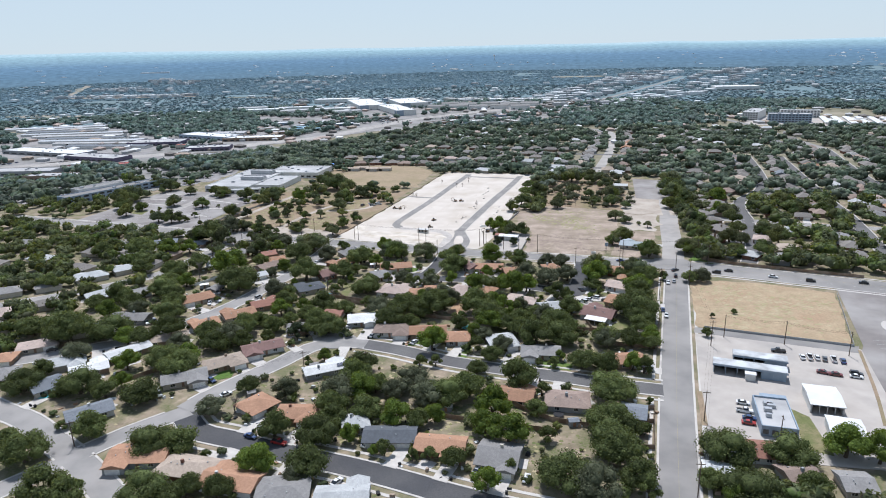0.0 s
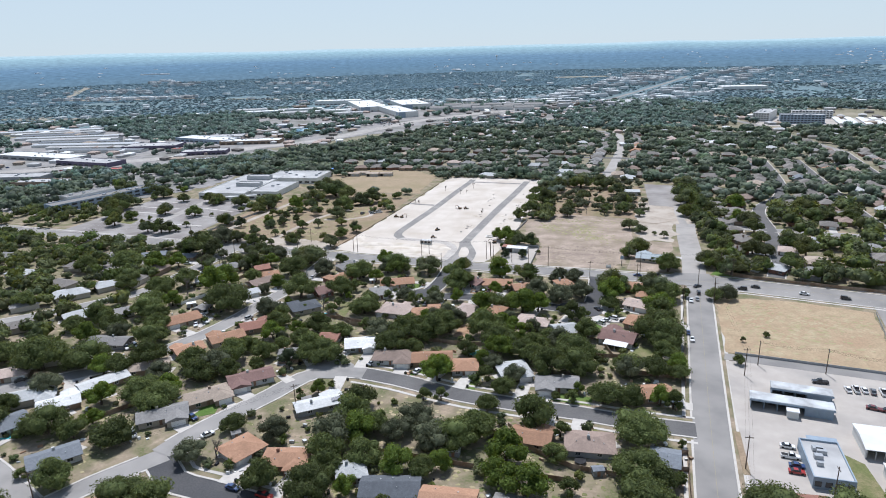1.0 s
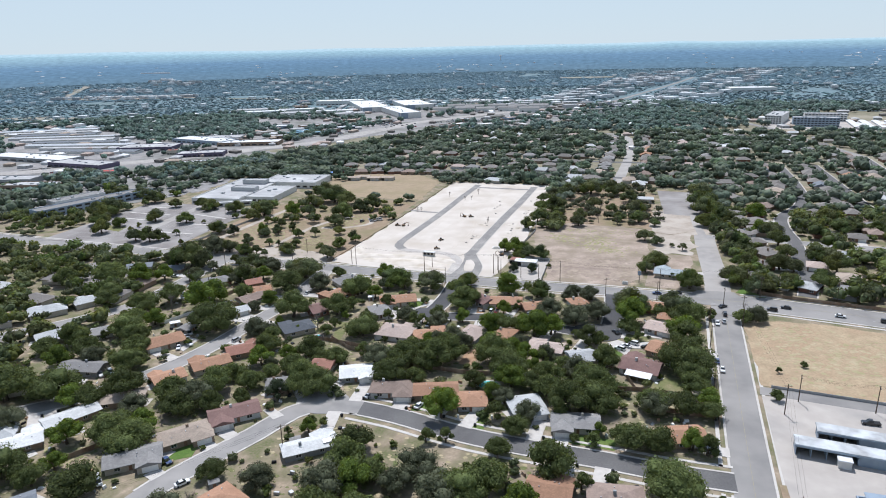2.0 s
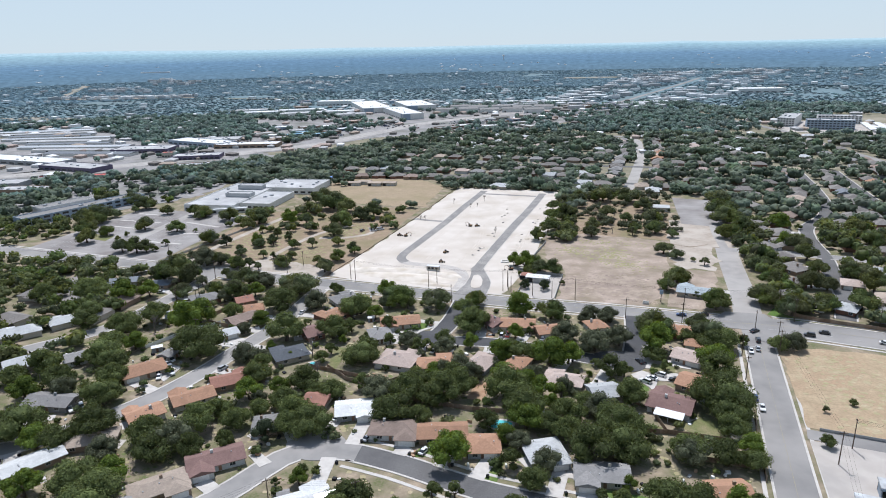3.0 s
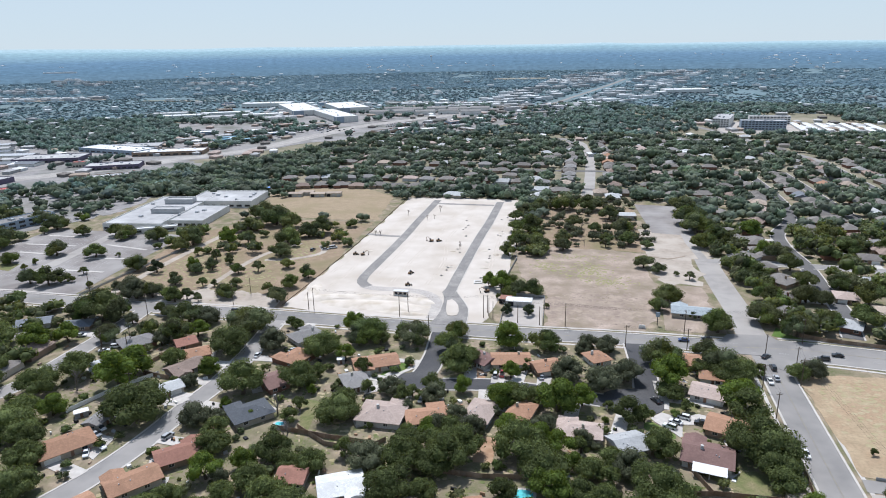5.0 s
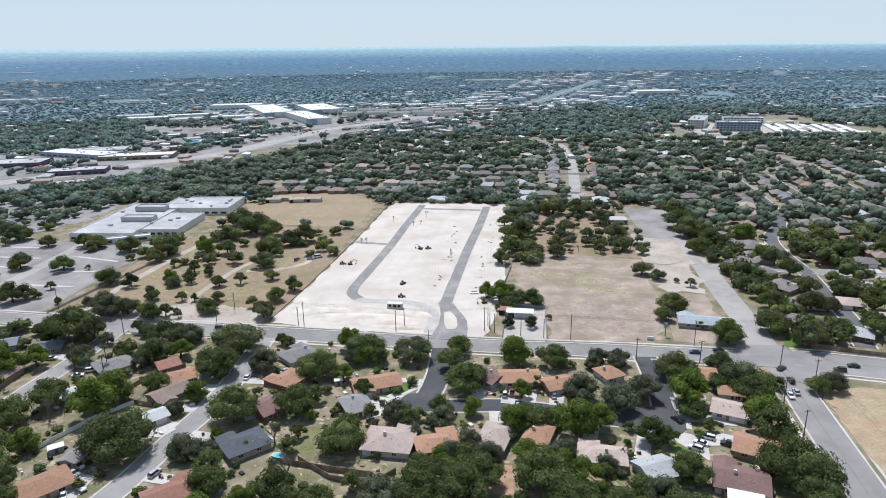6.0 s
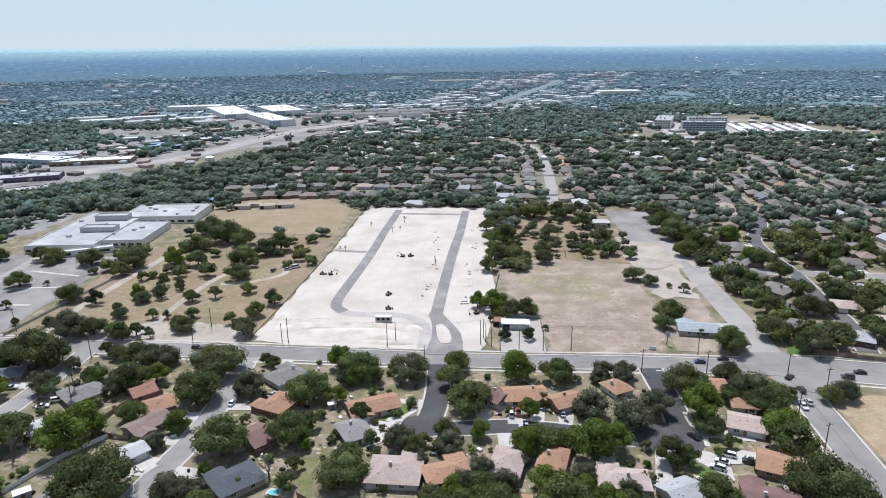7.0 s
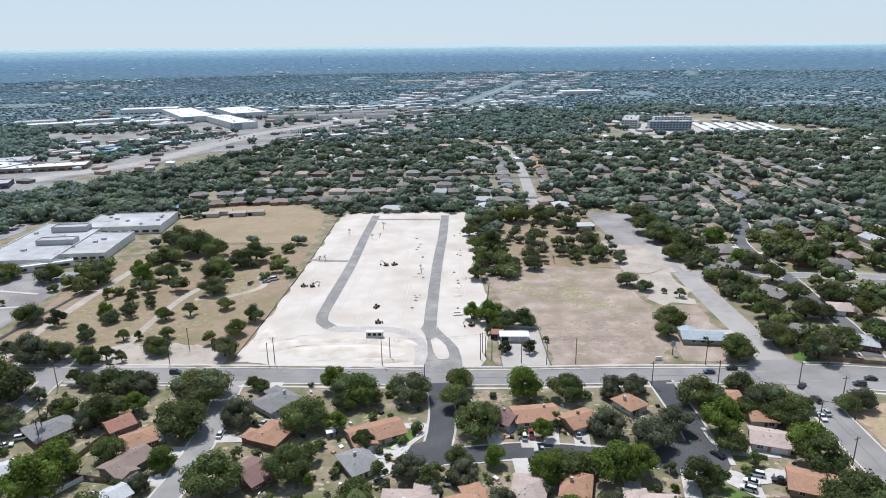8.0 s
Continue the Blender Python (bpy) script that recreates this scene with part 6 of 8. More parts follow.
flat_building(-519, 646, 14, 10, 6, 20, "small shop with a red roof", WALLS[1], M_REDROOF, 1, 4, "shop_building")
cpick = random.Random(9)
count = 0
while count < 120:
    x, y = cpick.uniform(-1000, 120), cpick.uniform(680, 1560)
    if not inside((x, y), COMMERCE) or inside((x, y), WEST_WOODS) or min(math.hypot(x - q.x, y - q.y) for q in HIGHWAY) < 58 or any(math.hypot(x - b[0], y - b[1]) < b[2] + 16 for b in BLOCKS):
        count += 0.04
        continue
    flat_building(x, y, cpick.uniform(12, 40), cpick.uniform(11, 24), cpick.uniform(3.5, 5.0), cpick.choice((35, 45, -48, 40)) + cpick.uniform(-6, 6), "low flat-roofed shop in the business district", cpick.choice([M_WHITEWALL, WALLS[0], WALLS[1], M_BLUEWALL]), cpick.choice([M_METALROOF, M_MEMBRANE, M_MEMBRANE, ROOFS["gray"], ROOFS["pink"]]), 1, 2)
    count += 1

# ---- highway through the business district ----
def draped(points, width, lift, material, name, label, verge=3.0):
    line = smooth_line(points, 25)
    STREETS.append((line, width / 2 + verge))
    a, b = sides(line, width / 2), sides(line, -width / 2)
    g = Geo()
    g.add([(p.x, p.y, rise(p.x, p.y) + lift) for q in zip(a, b) for p in q], [(2 * i, 2 * i + 1, 2 * i + 3, 2 * i + 2) for i in range(len(line) - 1)])
    return setting(name, g, material, label, "road")


draped(HIGHWAY_POINTS, 30, 0.42, M_PALEROAD, "highway", "pale wide highway through shops", 17.0)
draped(HIGHWAY_POINTS, 46, 0.30, M_DISTRICT, "highway_verge", "grey paved lots and verge along the highway", 0.0)
draped(HIGHWAY_POINTS, 1.2, 0.5, M_CONCRETE, "median", "concrete median between the lanes", 0.0)
draped([(-84, 1329), (37, 1477), (121, 1715), (291, 2179)], 11, 0.35, M_ROAD, "highway", "narrower far stretch of highway", 10.0)
draped([(-640, 480), (-560, 620), (-480, 900), (-380, 1060), (-250, 1130)], 16, 0.30, M_ROAD, "avenue", "pale avenue beside the shops")
draped([(62, 885), (-60, 940), (-180, 1000), (-300, 1010)], 12, 0.28, M_ROAD, "avenue", "avenue into the business district")
draped([(326, 700), (300, 850), (285, 960), (240, 1100), (160, 1300), (60, 1500)], 11, 0.28, M_ROAD, "avenue", "avenue past the apartments")

# ---- woods and distant roofs ----
def scatter(x0, x1, y0, y1, step, keep, seed):
    rng = np.random.default_rng(seed)
    gx, gy = np.meshgrid(np.arange(x0, x1, step), np.arange(y0, y1, step))
    p = np.stack([gx.ravel(), gy.ravel()], 1) + rng.uniform(-0.48, 0.48, (gx.size, 2)) * step
    return p[rng.random(len(p)) < keep], rng


def clear_of(p, r, street=1.5, shut=True):
    ok = seg_distance(p) > street + r * (0.2 if street > 0 else 0.0)
    if shut:
        for poly in CLOSED:
            ok &= ~within_poly(p, poly)
    for x, y, rad in HOUSES + BLOCKS:
        ok &= np.hypot(p[:, 0] - x, p[:, 1] - y) > rad * 0.6 + r * 0.4
    for x, y, rad in PLANTED:
        ok &= np.hypot(p[:, 0] - x, p[:, 1] - y) > (rad + r) * 0.72
    return ok


def small_crowns(seed, lobes, count, size):
    out = []
    for k in range(6):
        rng = np.random.default_rng(seed + k)
        mass = Mass()
        for j in range(lobes):
            t = 2 * math.pi * j / lobes + rng.uniform(-0.5, 0.5)
            ring = 0.42 if lobes > 2 else 0.3
            c = np.array([ring * math.cos(t), ring * math.sin(t), rng.uniform(0.5, 0.8)])
            r = rng.uniform(0.45, 0.62)
            v, f = ICO1
            mass.put(c + v * (1 + 0.25 * rng.uniform(-1, 1, (len(v), 1))) * r * (0.8 if count > 20 else 1.0) * np.array([1, 1, 0.85]), f)
            if count:
                mass.put(*leaves(rng, c, r * 1.02, count, size))
        out.append((np.concatenate(mass.v), np.concatenate(mass.f)))
    return out


def wood(name, pts, radii, crowns, material, label, rng, tall=1.0):
    mass = Mass()
    turn = rng.uniform(0, 2 * math.pi, len(pts))
    for (x, y), r, t in zip(pts, radii, turn):
        v, f = crowns[int(rng.integers(len(crowns)))]
        c, s = math.cos(t), math.sin(t)
        w = v @ np.array([[c, s, 0], [-s, c, 0], [0, 0, 1]])
        mass.put(w * np.array([r, r, r * tall * rng.uniform(0.85, 1.2)]) + (x, y, rise(x, y)), f)
    return tagged(new(name, mass.mesh(name, material)), label, "trees", "", "stuff")


def highway_distance(p):
    """Distance from the highway's middle."""
    line = np.array([q[:2] for q in STREETS[len(ROADS)][0]])
    gap = p[:, None, :] - line[None, :, :]
    d = np.hypot(gap[..., 0], gap[..., 1])
    k = np.argmin(d, axis=1)
    near_side = gap[np.arange(len(p)), k] @ np.array([0.45, -0.9]) > 0
    return d[np.arange(len(p)), k] - 36.0 * near_side


CROWNS = small_crowns(100, 4, 28, 0.14)
groves, sizes = [], []
for box, step, keep, shut in (((125, 330, 232, 470), 9.0, 0.82, True), ((330, 720, 232, 560), 11.0, 0.76, True), ((125, 330, 470, 560), 10.0, 0.84, True), ((-330, 720, 505, 905), 11.0, 0.84, True), ((-445, -235, 500, 770), 10.0, 0.86, False), ((-430, -185, -60, 245), 9.0, 0.8, True), ((-185, 100, -50, 232), 5.4, 0.36, True), ((-560, -330, 300, 640), 11.0, 0.45, True), ((-760, -346, 120, 420), 10.0, 0.62, True), ((-420, -330, 520, 900), 9.6, 0.6, True), ((10, 26, 345, 500), 6.6, 0.78, False), ((-235, 70, 543, 556), 7.5, 0.8, True), ((-108, 20, 506, 530), 5.0, 0.9, False), ((-345, -205, 500, 530), 8.0, 0.6, False), ((-230, -100, 330, 425), 10.0, 0.38, False), ((112, 190, 0, 45), 8.0, 0.3, True), ((131, 148, 250, 500), 7.0, 0.5, True)):
    p, rng = scatter(*box, step, keep, int(box[0] + box[2] + 5000))
    r = rng.uniform(3.4, 8.6, len(p)) if step >= 9 and box[3] > 430 else rng.uniform(3.6, 6.6, len(p)) if step > 6 else rng.uniform(2.5, 3.8, len(p))
    if step == 5.4 and box[0] == -185:
        r *= rng.uniform(0.25, 0.85, len(r))
    east = box[0] >= 330 and box[2] > 100
    if east or box[2] >= 470:
        r *= rng.uniform(0.8, 1.2, len(r))
    if box[1] == 330:
        sparse = (p[:, 0] > 139) & (p[:, 0] < 188) & (p[:, 1] > 258) & (p[:, 1] < 425)     # open front gardens along the street
        r = np.where(sparse, r * 0.55, r)
    ok = clear_of(p, r, -0.8 if east else 0.2 if box[0] == 125 else 1.5, shut)
    ok &= (p[:, 1] < 500) | (highway_distance(p) > 50)
    groves.append(p[ok])
    sizes.append(r[ok])
spots, radii = np.concatenate(groves), np.concatenate(sizes)
near = (spots[:, 1] < 420) & (spots[:, 0] > -430) & (spots[:, 0] < 420)
wood("neighbourhood_trees", spots[near], radii[near], CROWNS, M_LEAF_WOOD, "green trees filling the neighbourhood gardens", np.random.default_rng(8))
p, rng = scatter(14, 98, 366, 500, 8.2, 0.52, 811)
r = rng.uniform(2.2, 4.6, len(p))
ok = clear_of(p, r, 1.5, False)
wood("wood_lot_trees", p[ok], r[ok], small_crowns(150, 4, 34, 0.12), M_LEAF_GREY, "thin grey-green trees on dry ground", np.random.default_rng(28), 1.15)
wood("farther_trees", spots[~near], radii[~near], small_crowns(400, 3, 5, 0.26), M_LEAF_FAR, "green trees between the farther houses, haze-tinted leaves", np.random.default_rng(18))


def fan(r0, r1, step, keep, seed):
    p, rng = scatter(-2300, 2300, 300, 2700, step, keep, seed)
    d, a = np.hypot(p[:, 0] - CX, p[:, 1] - CY), np.arctan2(p[:, 0] - CX, p[:, 1] - CY)
    return p[(d > r0) & (d < r1) & (a > -0.92) & (a < 0.78)], rng


def open_land(p, seed):
    """Natural clearings and built-up patches among the woods."""
    return np.array([noise.noise((x / 190 + seed, y / 190, 0.0)) + 0.4 * noise.noise((x / 60, y / 60, seed)) for x, y in p])


p, rng = fan(690, 1550, 13.5, 0.9, 61)
p = p[~((p[:, 1] < 905) & (p[:, 0] > -330) & (p[:, 0] < 720))]
town = within_poly(p, COMMERCE) | within_poly(p, RETAIL)
lots = within_poly(p, [(285, 930), (420, 930), (600, 880), (610, 950), (520, 1090), (390, 1120), (290, 1090)])
ok = ((highway_distance(p) > 44) | (rng.random(len(p)) < 0.04)) & (~town | within_poly(p, WEST_WOODS) | (rng.random(len(p)) < 0.62)) & ~lots & (seg_distance(p) > 1) & (open_land(p, 3.1) < 0.36)
p = p[ok]
r = rng.uniform(5.0, 8.5, len(p))
for x, y, rad in BLOCKS:
    keep = np.hypot(p[:, 0] - x, p[:, 1] - y) > rad * 0.8 + 3
    p, r = p[keep], r[keep]
wood("town_trees", p, r, small_crowns(300, 3, 6, 0.25), M_LEAF_TOWN, "trees between distant streets, haze-greyed in colour", np.random.default_rng(9))


p, rng = fan(1480, 2050, 14.0, 0.9, 64)
keep = (np.abs((p[:, 1] - 1530) - 0.356 * (p[:, 0] + 1330)) + 400 * (np.abs(p[:, 0] + 1330) > 200) > 42) & (seg_distance(p) > 6) & (open_land(p, 7.7) < 0.5) & ~(within_poly(p, COMMERCE) & (rng.random(len(p)) > 0.3))
p = p[keep]
wood("outer_woods", p, rng.uniform(6.0, 9.5, len(p)), small_crowns(500, 1, 8, 0.34), M_LEAF_MID, "woods beyond the town with haze blue painted in", np.random.default_rng(11), 0.3)


def low_crowns(seed):
    """Small rounded treetops for woods kilometres away."""
    out = []
    for k in range(6):
        rng = np.random.default_rng(seed + k)
        t = np.arange(5) * 2 * math.pi / 5
        low = np.stack([0.85 * np.cos(t), 0.85 * np.sin(t), np.full(5, -0.1)], 1)
        mid = np.stack([np.cos(t + 0.6), np.sin(t + 0.6), np.full(5, 0.55)], 1) * rng.uniform(0.75, 1.15, (5, 1))
        v = np.concatenate([low, mid, [[rng.uniform(-0.2, 0.2), rng.uniform(-0.2, 0.2), 1.05]]])
        f = [(i, (i + 1) % 5, 5 + i) for i in range(5)] + [((i + 1) % 5, 5 + (i + 1) % 5, 5 + i) for i in range(5)] + [(5 + i, 5 + (i + 1) % 5, 10) for i in range(5)]
        out.append((v, np.array(f)))
    return out


p, rng = fan(2030, 2680, 14.0, 0.97, 65)
p = p[(seg_distance(p) > 4) & (open_land(p, 7.7) < 0.6)]
# Haze tint is in the leaf colour; flattened crowns keep shade gaps faint.
wood("far_woods", p, rng.uniform(7.5, 12.5, len(p)), low_crowns(700), M_LEAF_HAZE, "far woods coloured blue-green to show haze", np.random.default_rng(12), 0.13)


def distant_roofs(name, r0, r1, step, keep, seed, big, label):
    p, rng = fan(r0, r1, step or 500, keep, seed)
    if r1 > 2600:
        a = rng.uniform(-0.85, 0.72, int(keep * 1700))
        d = rng.uniform(r0, r1, len(a))
        p = np.stack([CX + d * np.sin(a), CY + d * np.cos(a)], 1)
    mats = [M_METALROOF, M_MEMBRANE, ROOFS["pink"], ROOFS["grayb"], ROOFS["tan"]]
    g, mi = Geo(), []
    for x, y in p:
        dens = noise.noise((x / 420, y / 420, 2.0))
        if dens < (0.3 if r1 > 2600 else 0.12 if big > 1 else -0.08) and rng.random() < (0.95 if r1 > 2600 else 0.9 if big > 1 else 0.75):
            continue
        L, W, h = rng.uniform(9, 19) * big, rng.uniform(8, 12) * big, 3.2
        if r1 > 2600:
            L, W, h = rng.uniform(3.5, 8) * (1 if rng.random() < 0.93 else 3.0), rng.uniform(14, 26), 0.8
        n = len(g.f)
        m = place(x, y, rise(x, y) + (6.5 if r1 > 2600 else 5.0 if r1 > 2000 else 0), rng.uniform(-20, 20) + (0 if r1 > 2600 else 90 * int(rng.integers(2))))
        g.box(-L / 2, -W / 2, -1, L / 2, W / 2, h, m)
        roof_solid(g, L, W, h, 0.3 if big == 1 else 0.06, True, 0.5, m)
        mi += [int(rng.choice(5, p=(0.3, 0.25, 0.15, 0.2, 0.1) if big == 1 else (0.85, 0.15, 0.0, 0.0, 0.0) if r1 > 2600 else (0.75, 0.25, 0.0, 0.0, 0.0)))] * (len(g.f) - n)
    ob = tagged(part(name, g, mats), label, "houses", "", "stuff")
    ob.data.polygons.foreach_set("material_index", mi)


distant_roofs("distant_houses", 820, 1600, 36, 0.62, 71, 1.0, "pale roofs of distant houses among trees")
distant_roofs("distant_buildings", 1400, 2500, 58, 0.3, 72, 1.25, "pale roofs of far buildings in the woods")
distant_roofs("far_buildings", 2450, 3300, 0, 0.4, 73, 1.2, "white specks of buildings on the far plain")
strip, look_of = Geo(), []
spick = random.Random(15)
line = smooth_line([(-84, 1329), (37, 1477), (121, 1715), (291, 2179), (400, 2420)], 25)
for k in range(210):
    q = line[spick.randrange(len(line) - 1)] + Vector((spick.choice((-1, 1)) * spick.uniform(38, 210), spick.uniform(-12, 12), 0))
    n = len(strip.f)
    a, b, h = spick.uniform(6, 20), spick.uniform(5, 11), spick.uniform(5, 9)
    strip.box(-a, -b, -1, a, b, h, place(q.x, q.y, rise(q.x, q.y), 25 + spick.uniform(-10, 10)), 0.3)
    look_of += [spick.choice((0, 0, 1, 1, 2))] * (len(strip.f) - n)
for x0, y0, x1, y1, across, count in ((-1515, 1464, -1139, 1598, 26, 70), (-1142, 2016, -952, 2036, 22, 26), (47, 2123, 243, 2103, 30, 30), (-303, 1478, -100, 1442, 40, 40), (-1599, 2030, -1373, 1879, 60, 30), (-1558, 1686, -1300, 1720, 50, 26)):
    for k in range(count):
        t = spick.random()
        x, y = x0 + (x1 - x0) * t + spick.uniform(-8, 8), y0 + (y1 - y0) * t + spick.gauss(0, across / 2)
        n = len(strip.f)
        a, b = spick.uniform(4, 13), spick.uniform(4, 9)
        strip.box(-a, -b, -1, a, b, spick.uniform(4, 7), place(x, y, rise(x, y) + 1.5, 18 + spick.uniform(-12, 12)), 0.3)
        look_of += [spick.choice((0, 0, 0, 1, 1, 2))] * (len(strip.f) - n)
n = len(strip.f)
strip.box(-55, -9, -1, 55, 9, 7, place(-1745, 2208, rise(-1745, 2208) + 3, 25), 0.3)
look_of += [0] * (len(strip.f) - n)
ob = tagged(part("highway_shops", strip, [M_METALROOF, M_MEMBRANE, ROOFS["ltgray"]]), "pale far shops lining the highway", "buildings", "", "stuff")
ob.data.polygons.foreach_set("material_index", look_of)
for x0, y0, L, W, turn in ((-1190, 1085, 105, 28, 4), (-920, 1580, 100, 14, 4), (-50, 2232, 90, 26, 3), (-1330, 1525, 205, 22, 19), (-1620, 1660, 12, 160, 32)):
    c = ragged(disc(x0, y0, L, W, turn, 24), 14.0, 12.0)
    k = len(c)
    g = Geo()
    g.add([(x, y, rise(x, y) + 1.5) for x, y in c] + [(x, y, rise(x, y) - 5) for x, y in c], [tuple(range(k))] + [(i, i + k, (i + 1) % k + k, (i + 1) % k) for i in range(k)])
    setting("clearing", g, M_CLEARING, "pale cleared ground in the woods", "clearing")
flat_building(388, 1745, 110, 60, 9, 4, "long white far warehouse", M_WHITEWALL, M_METALROOF, 4, 6, "warehouse")
tower = base("water_tower", place(-475, 2970, rise(-475, 2970) + 2.0, 0.0, 0.6), "pale far water tower above the woods", "water tower")
part("leg", Geo().tube((0, 0, 0), (0, 0, 34), 3.2, 2.4, 10), M_WHITEWALL, tower)
part("tank", Geo().tube((0, 0, 32), (0, 0, 38), 5, 10, 14).tube((0, 0, 38), (0, 0, 45), 10, 6, 14), M_WHITEWALL, tower)

# ---- cars ----
CAR_PAINT = {"white": (0.72, 0.72, 0.71), "silver": (0.42, 0.43, 0.44), "black": (0.02, 0.02, 0.023), "red": (0.34, 0.025, 0.02), "blue": (0.03, 0.06, 0.16), "grey": (0.12, 0.125, 0.13), "maroon": (0.16, 0.03, 0.03)}
CAR_MAT = {k: glossy("car_paint_" + k, c, 0.3, 0.0, 0.6) for k, c in CAR_PAINT.items()}
M_LAMP = glossy("lamp_glass", (0.6, 0.6, 0.58), 0.15)
M_TAIL = glossy("tail_lamp", (0.35, 0.02, 0.02), 0.2)
CARS = {}


def extrude(g, profile, half, inset):
    """A side outline swept across the car's width, narrowing towards the top."""
    n = len(profile)
    top = max(z for _, z in profile)
    v = []
    for s in (-1, 1):
        for x, z in profile:
            v.append((x, s * (half - inset * max(0.0, z - 0.5) / top), z))
    f = [tuple(range(n)), tuple(range(2 * n - 1, n - 1, -1))]
    f += [(i, n + i, n + (i + 1) % n, (i + 1) % n) for i in range(n)]
    return g.add(v, f)


def make_car(kind, colour):
    L, H = {"sedan": (4.7, 1.45), "suv": (4.8, 1.75), "pickup": (5.7, 1.85), "van": (5.6, 2.1)}[kind]
    words = {"sedan": "saloon car", "suv": "sport utility car", "pickup": "pickup truck", "van": "van"}[kind]
    top = base("car", Matrix.Identity(4), "parked %s %s with dark windows" % (colour, words), "car")
    a, d = L / 2, 0.30
    deck = {"sedan": 0.92, "suv": 1.02, "pickup": 1.08, "van": 1.15}[kind]
    lower = [(-a, d + 0.1), (-a + 0.1, d), (a - 0.12, d), (a, d + 0.15), (a - 0.02, deck - 0.28), (a - 0.25, deck - 0.1), (a - 1.3, deck), (-a + 0.1, deck), (-a, deck - 0.15)]
    paint = CAR_MAT[colour]
    part("body", extrude(Geo(), lower, 0.92, 0.12), paint, top)
    cab = {"sedan": [(-a + 0.55, deck), (a - 1.25, deck), (a - 2.0, H), (-a + 1.3, H)], "suv": [(-a + 0.08, deck), (a - 1.25, deck), (a - 1.9, H), (-a + 0.3, H)],
           "pickup": [(-0.6, deck), (a - 1.45, deck), (a - 2.1, H), (-0.45, H)], "van": [(-a + 0.05, deck), (a - 0.7, deck), (a - 1.35, H), (-a + 0.12, H)]}[kind]
    part("cabin_glass", extrude(Geo(), cab, 0.86, 0.2), M_GLASS, top)
    lo, hi = cab[3][0] + 0.05, cab[2][0] - 0.05
    part("roof", Geo().box(lo, -0.68, H - 0.05, hi, 0.68, H + 0.05, None, 0.06), paint, top)
    if kind == "pickup":
        part("load_bed", Geo().box(-a + 0.15, -0.72, deck - 0.02, -0.7, 0.72, deck + 0.03), M_DARK, top)
    for x in (-a + 0.85, a - 0.95):
        for s in (-1, 1):
            part("wheel", Geo().tube((x, s * 0.72, 0.33), (x, s * 0.94, 0.33), 0.33, 0.33, 12), M_RUBBER, top)
    for s in (-1, 1):
        part("headlight", Geo().box(a - 0.12, s * 0.7 - 0.17, deck - 0.34, a - 0.0, s * 0.7 + 0.17, deck - 0.2), M_LAMP, top)
        part("tail_light", Geo().box(-a - 0.02, s * 0.72 - 0.12, deck - 0.32, -a + 0.06, s * 0.72 + 0.12, deck - 0.14), M_TAIL, top)
    return top


def car(kind, colour, x, y, turn, z=0.19):
    m = place(x, y, z, turn)
    if (kind, colour) in CARS:
        return copy_thing(CARS[kind, colour], m)
    ob = make_car(kind, colour)
    ob.matrix_basis = m
    CARS[kind, colour] = ob
    return ob


for row in (("van", "white", 5.6, 185.8, 88), ("pickup", "red", 8.2, 186.4, 88), ("sedan", "silver", 24, 185.6, 86), ("pickup", "silver", 10.4, 176.9, 176), ("sedan", "white", -98, 192, 85),
            ("sedan", "silver", -84.5, 198.3, 70), ("sedan", "white", -190.3, 202.8, 10), ("sedan", "white", -168.9, 189, 20), ("suv", "white", -166.1, 193.5, 20), ("sedan", "black", 65.6, 172, 120),
            ("suv", "white", 67.5, 155, 150), ("sedan", "white", 70, 158.2, 150), ("suv", "white", 73.2, 161.6, 155), ("pickup", "black", 79, 158, 160)):
    car(*row)
for row in (("sedan", "red", -128.6, 119.8, -60), ("sedan", "white", -40.2, 104, 88), ("sedan", "white", -125, 116.8, -60), ("suv", "black", 116.2, 203.4, 88), ("sedan", "silver", 114.6, 194.4, 86), ("sedan", "white", 111.4, 191.5, 266), ("sedan", "black", 116.6, 213.6, 40), ("sedan", "blue", 86.1, 226.4, 178), ("sedan", "black", 96.5, 229.0, 178), ("sedan", "white", 107.2, 143.8, 266),
            ("sedan", "blue", 106.1, 150.9, 86), ("suv", "black", 139, 213.5, 170), ("sedan", "black", 146, 217.5, 170), ("sedan", "white", 168, 211, -10), ("suv", "black", 186, 207.5, -11), ("sedan", "black", 212, 209, 168),
            ("sedan", "blue", -37.7, 8.6, -8), ("pickup", "red", -26.2, 7.2, -8), ("pickup", "white", 3.1, 13.3, 80)):
    car(*row)
for row in (("suv", "black", 21.1, 11.3, 78), ("sedan", "white", 57.5, 5.8, 85), ("sedan", "blue", -74.5, 41.5, -30), ("suv", "white", -77.4, 39.9, -30), ("van", "white", -88.7, 27.5, -40), ("sedan", "silver", 42.1, 6.7, 75), ("suv", "silver", 96.5, 84.5, 2), ("sedan", "silver", 96.3, 88.0, 2),
            ("sedan", "white", 128.3, 65.6, -5), ("pickup", "white", 127.9, 59.9, -5), ("sedan", "blue", 128.7, 55.2, -5), ("sedan", "red", 127.9, 52.0, -5), ("sedan", "white", 158.2, 108.8, 88), ("pickup", "white", 161, 109.3, 88), ("sedan", "white", 163.8, 109.3, 88)):
    car(*row)
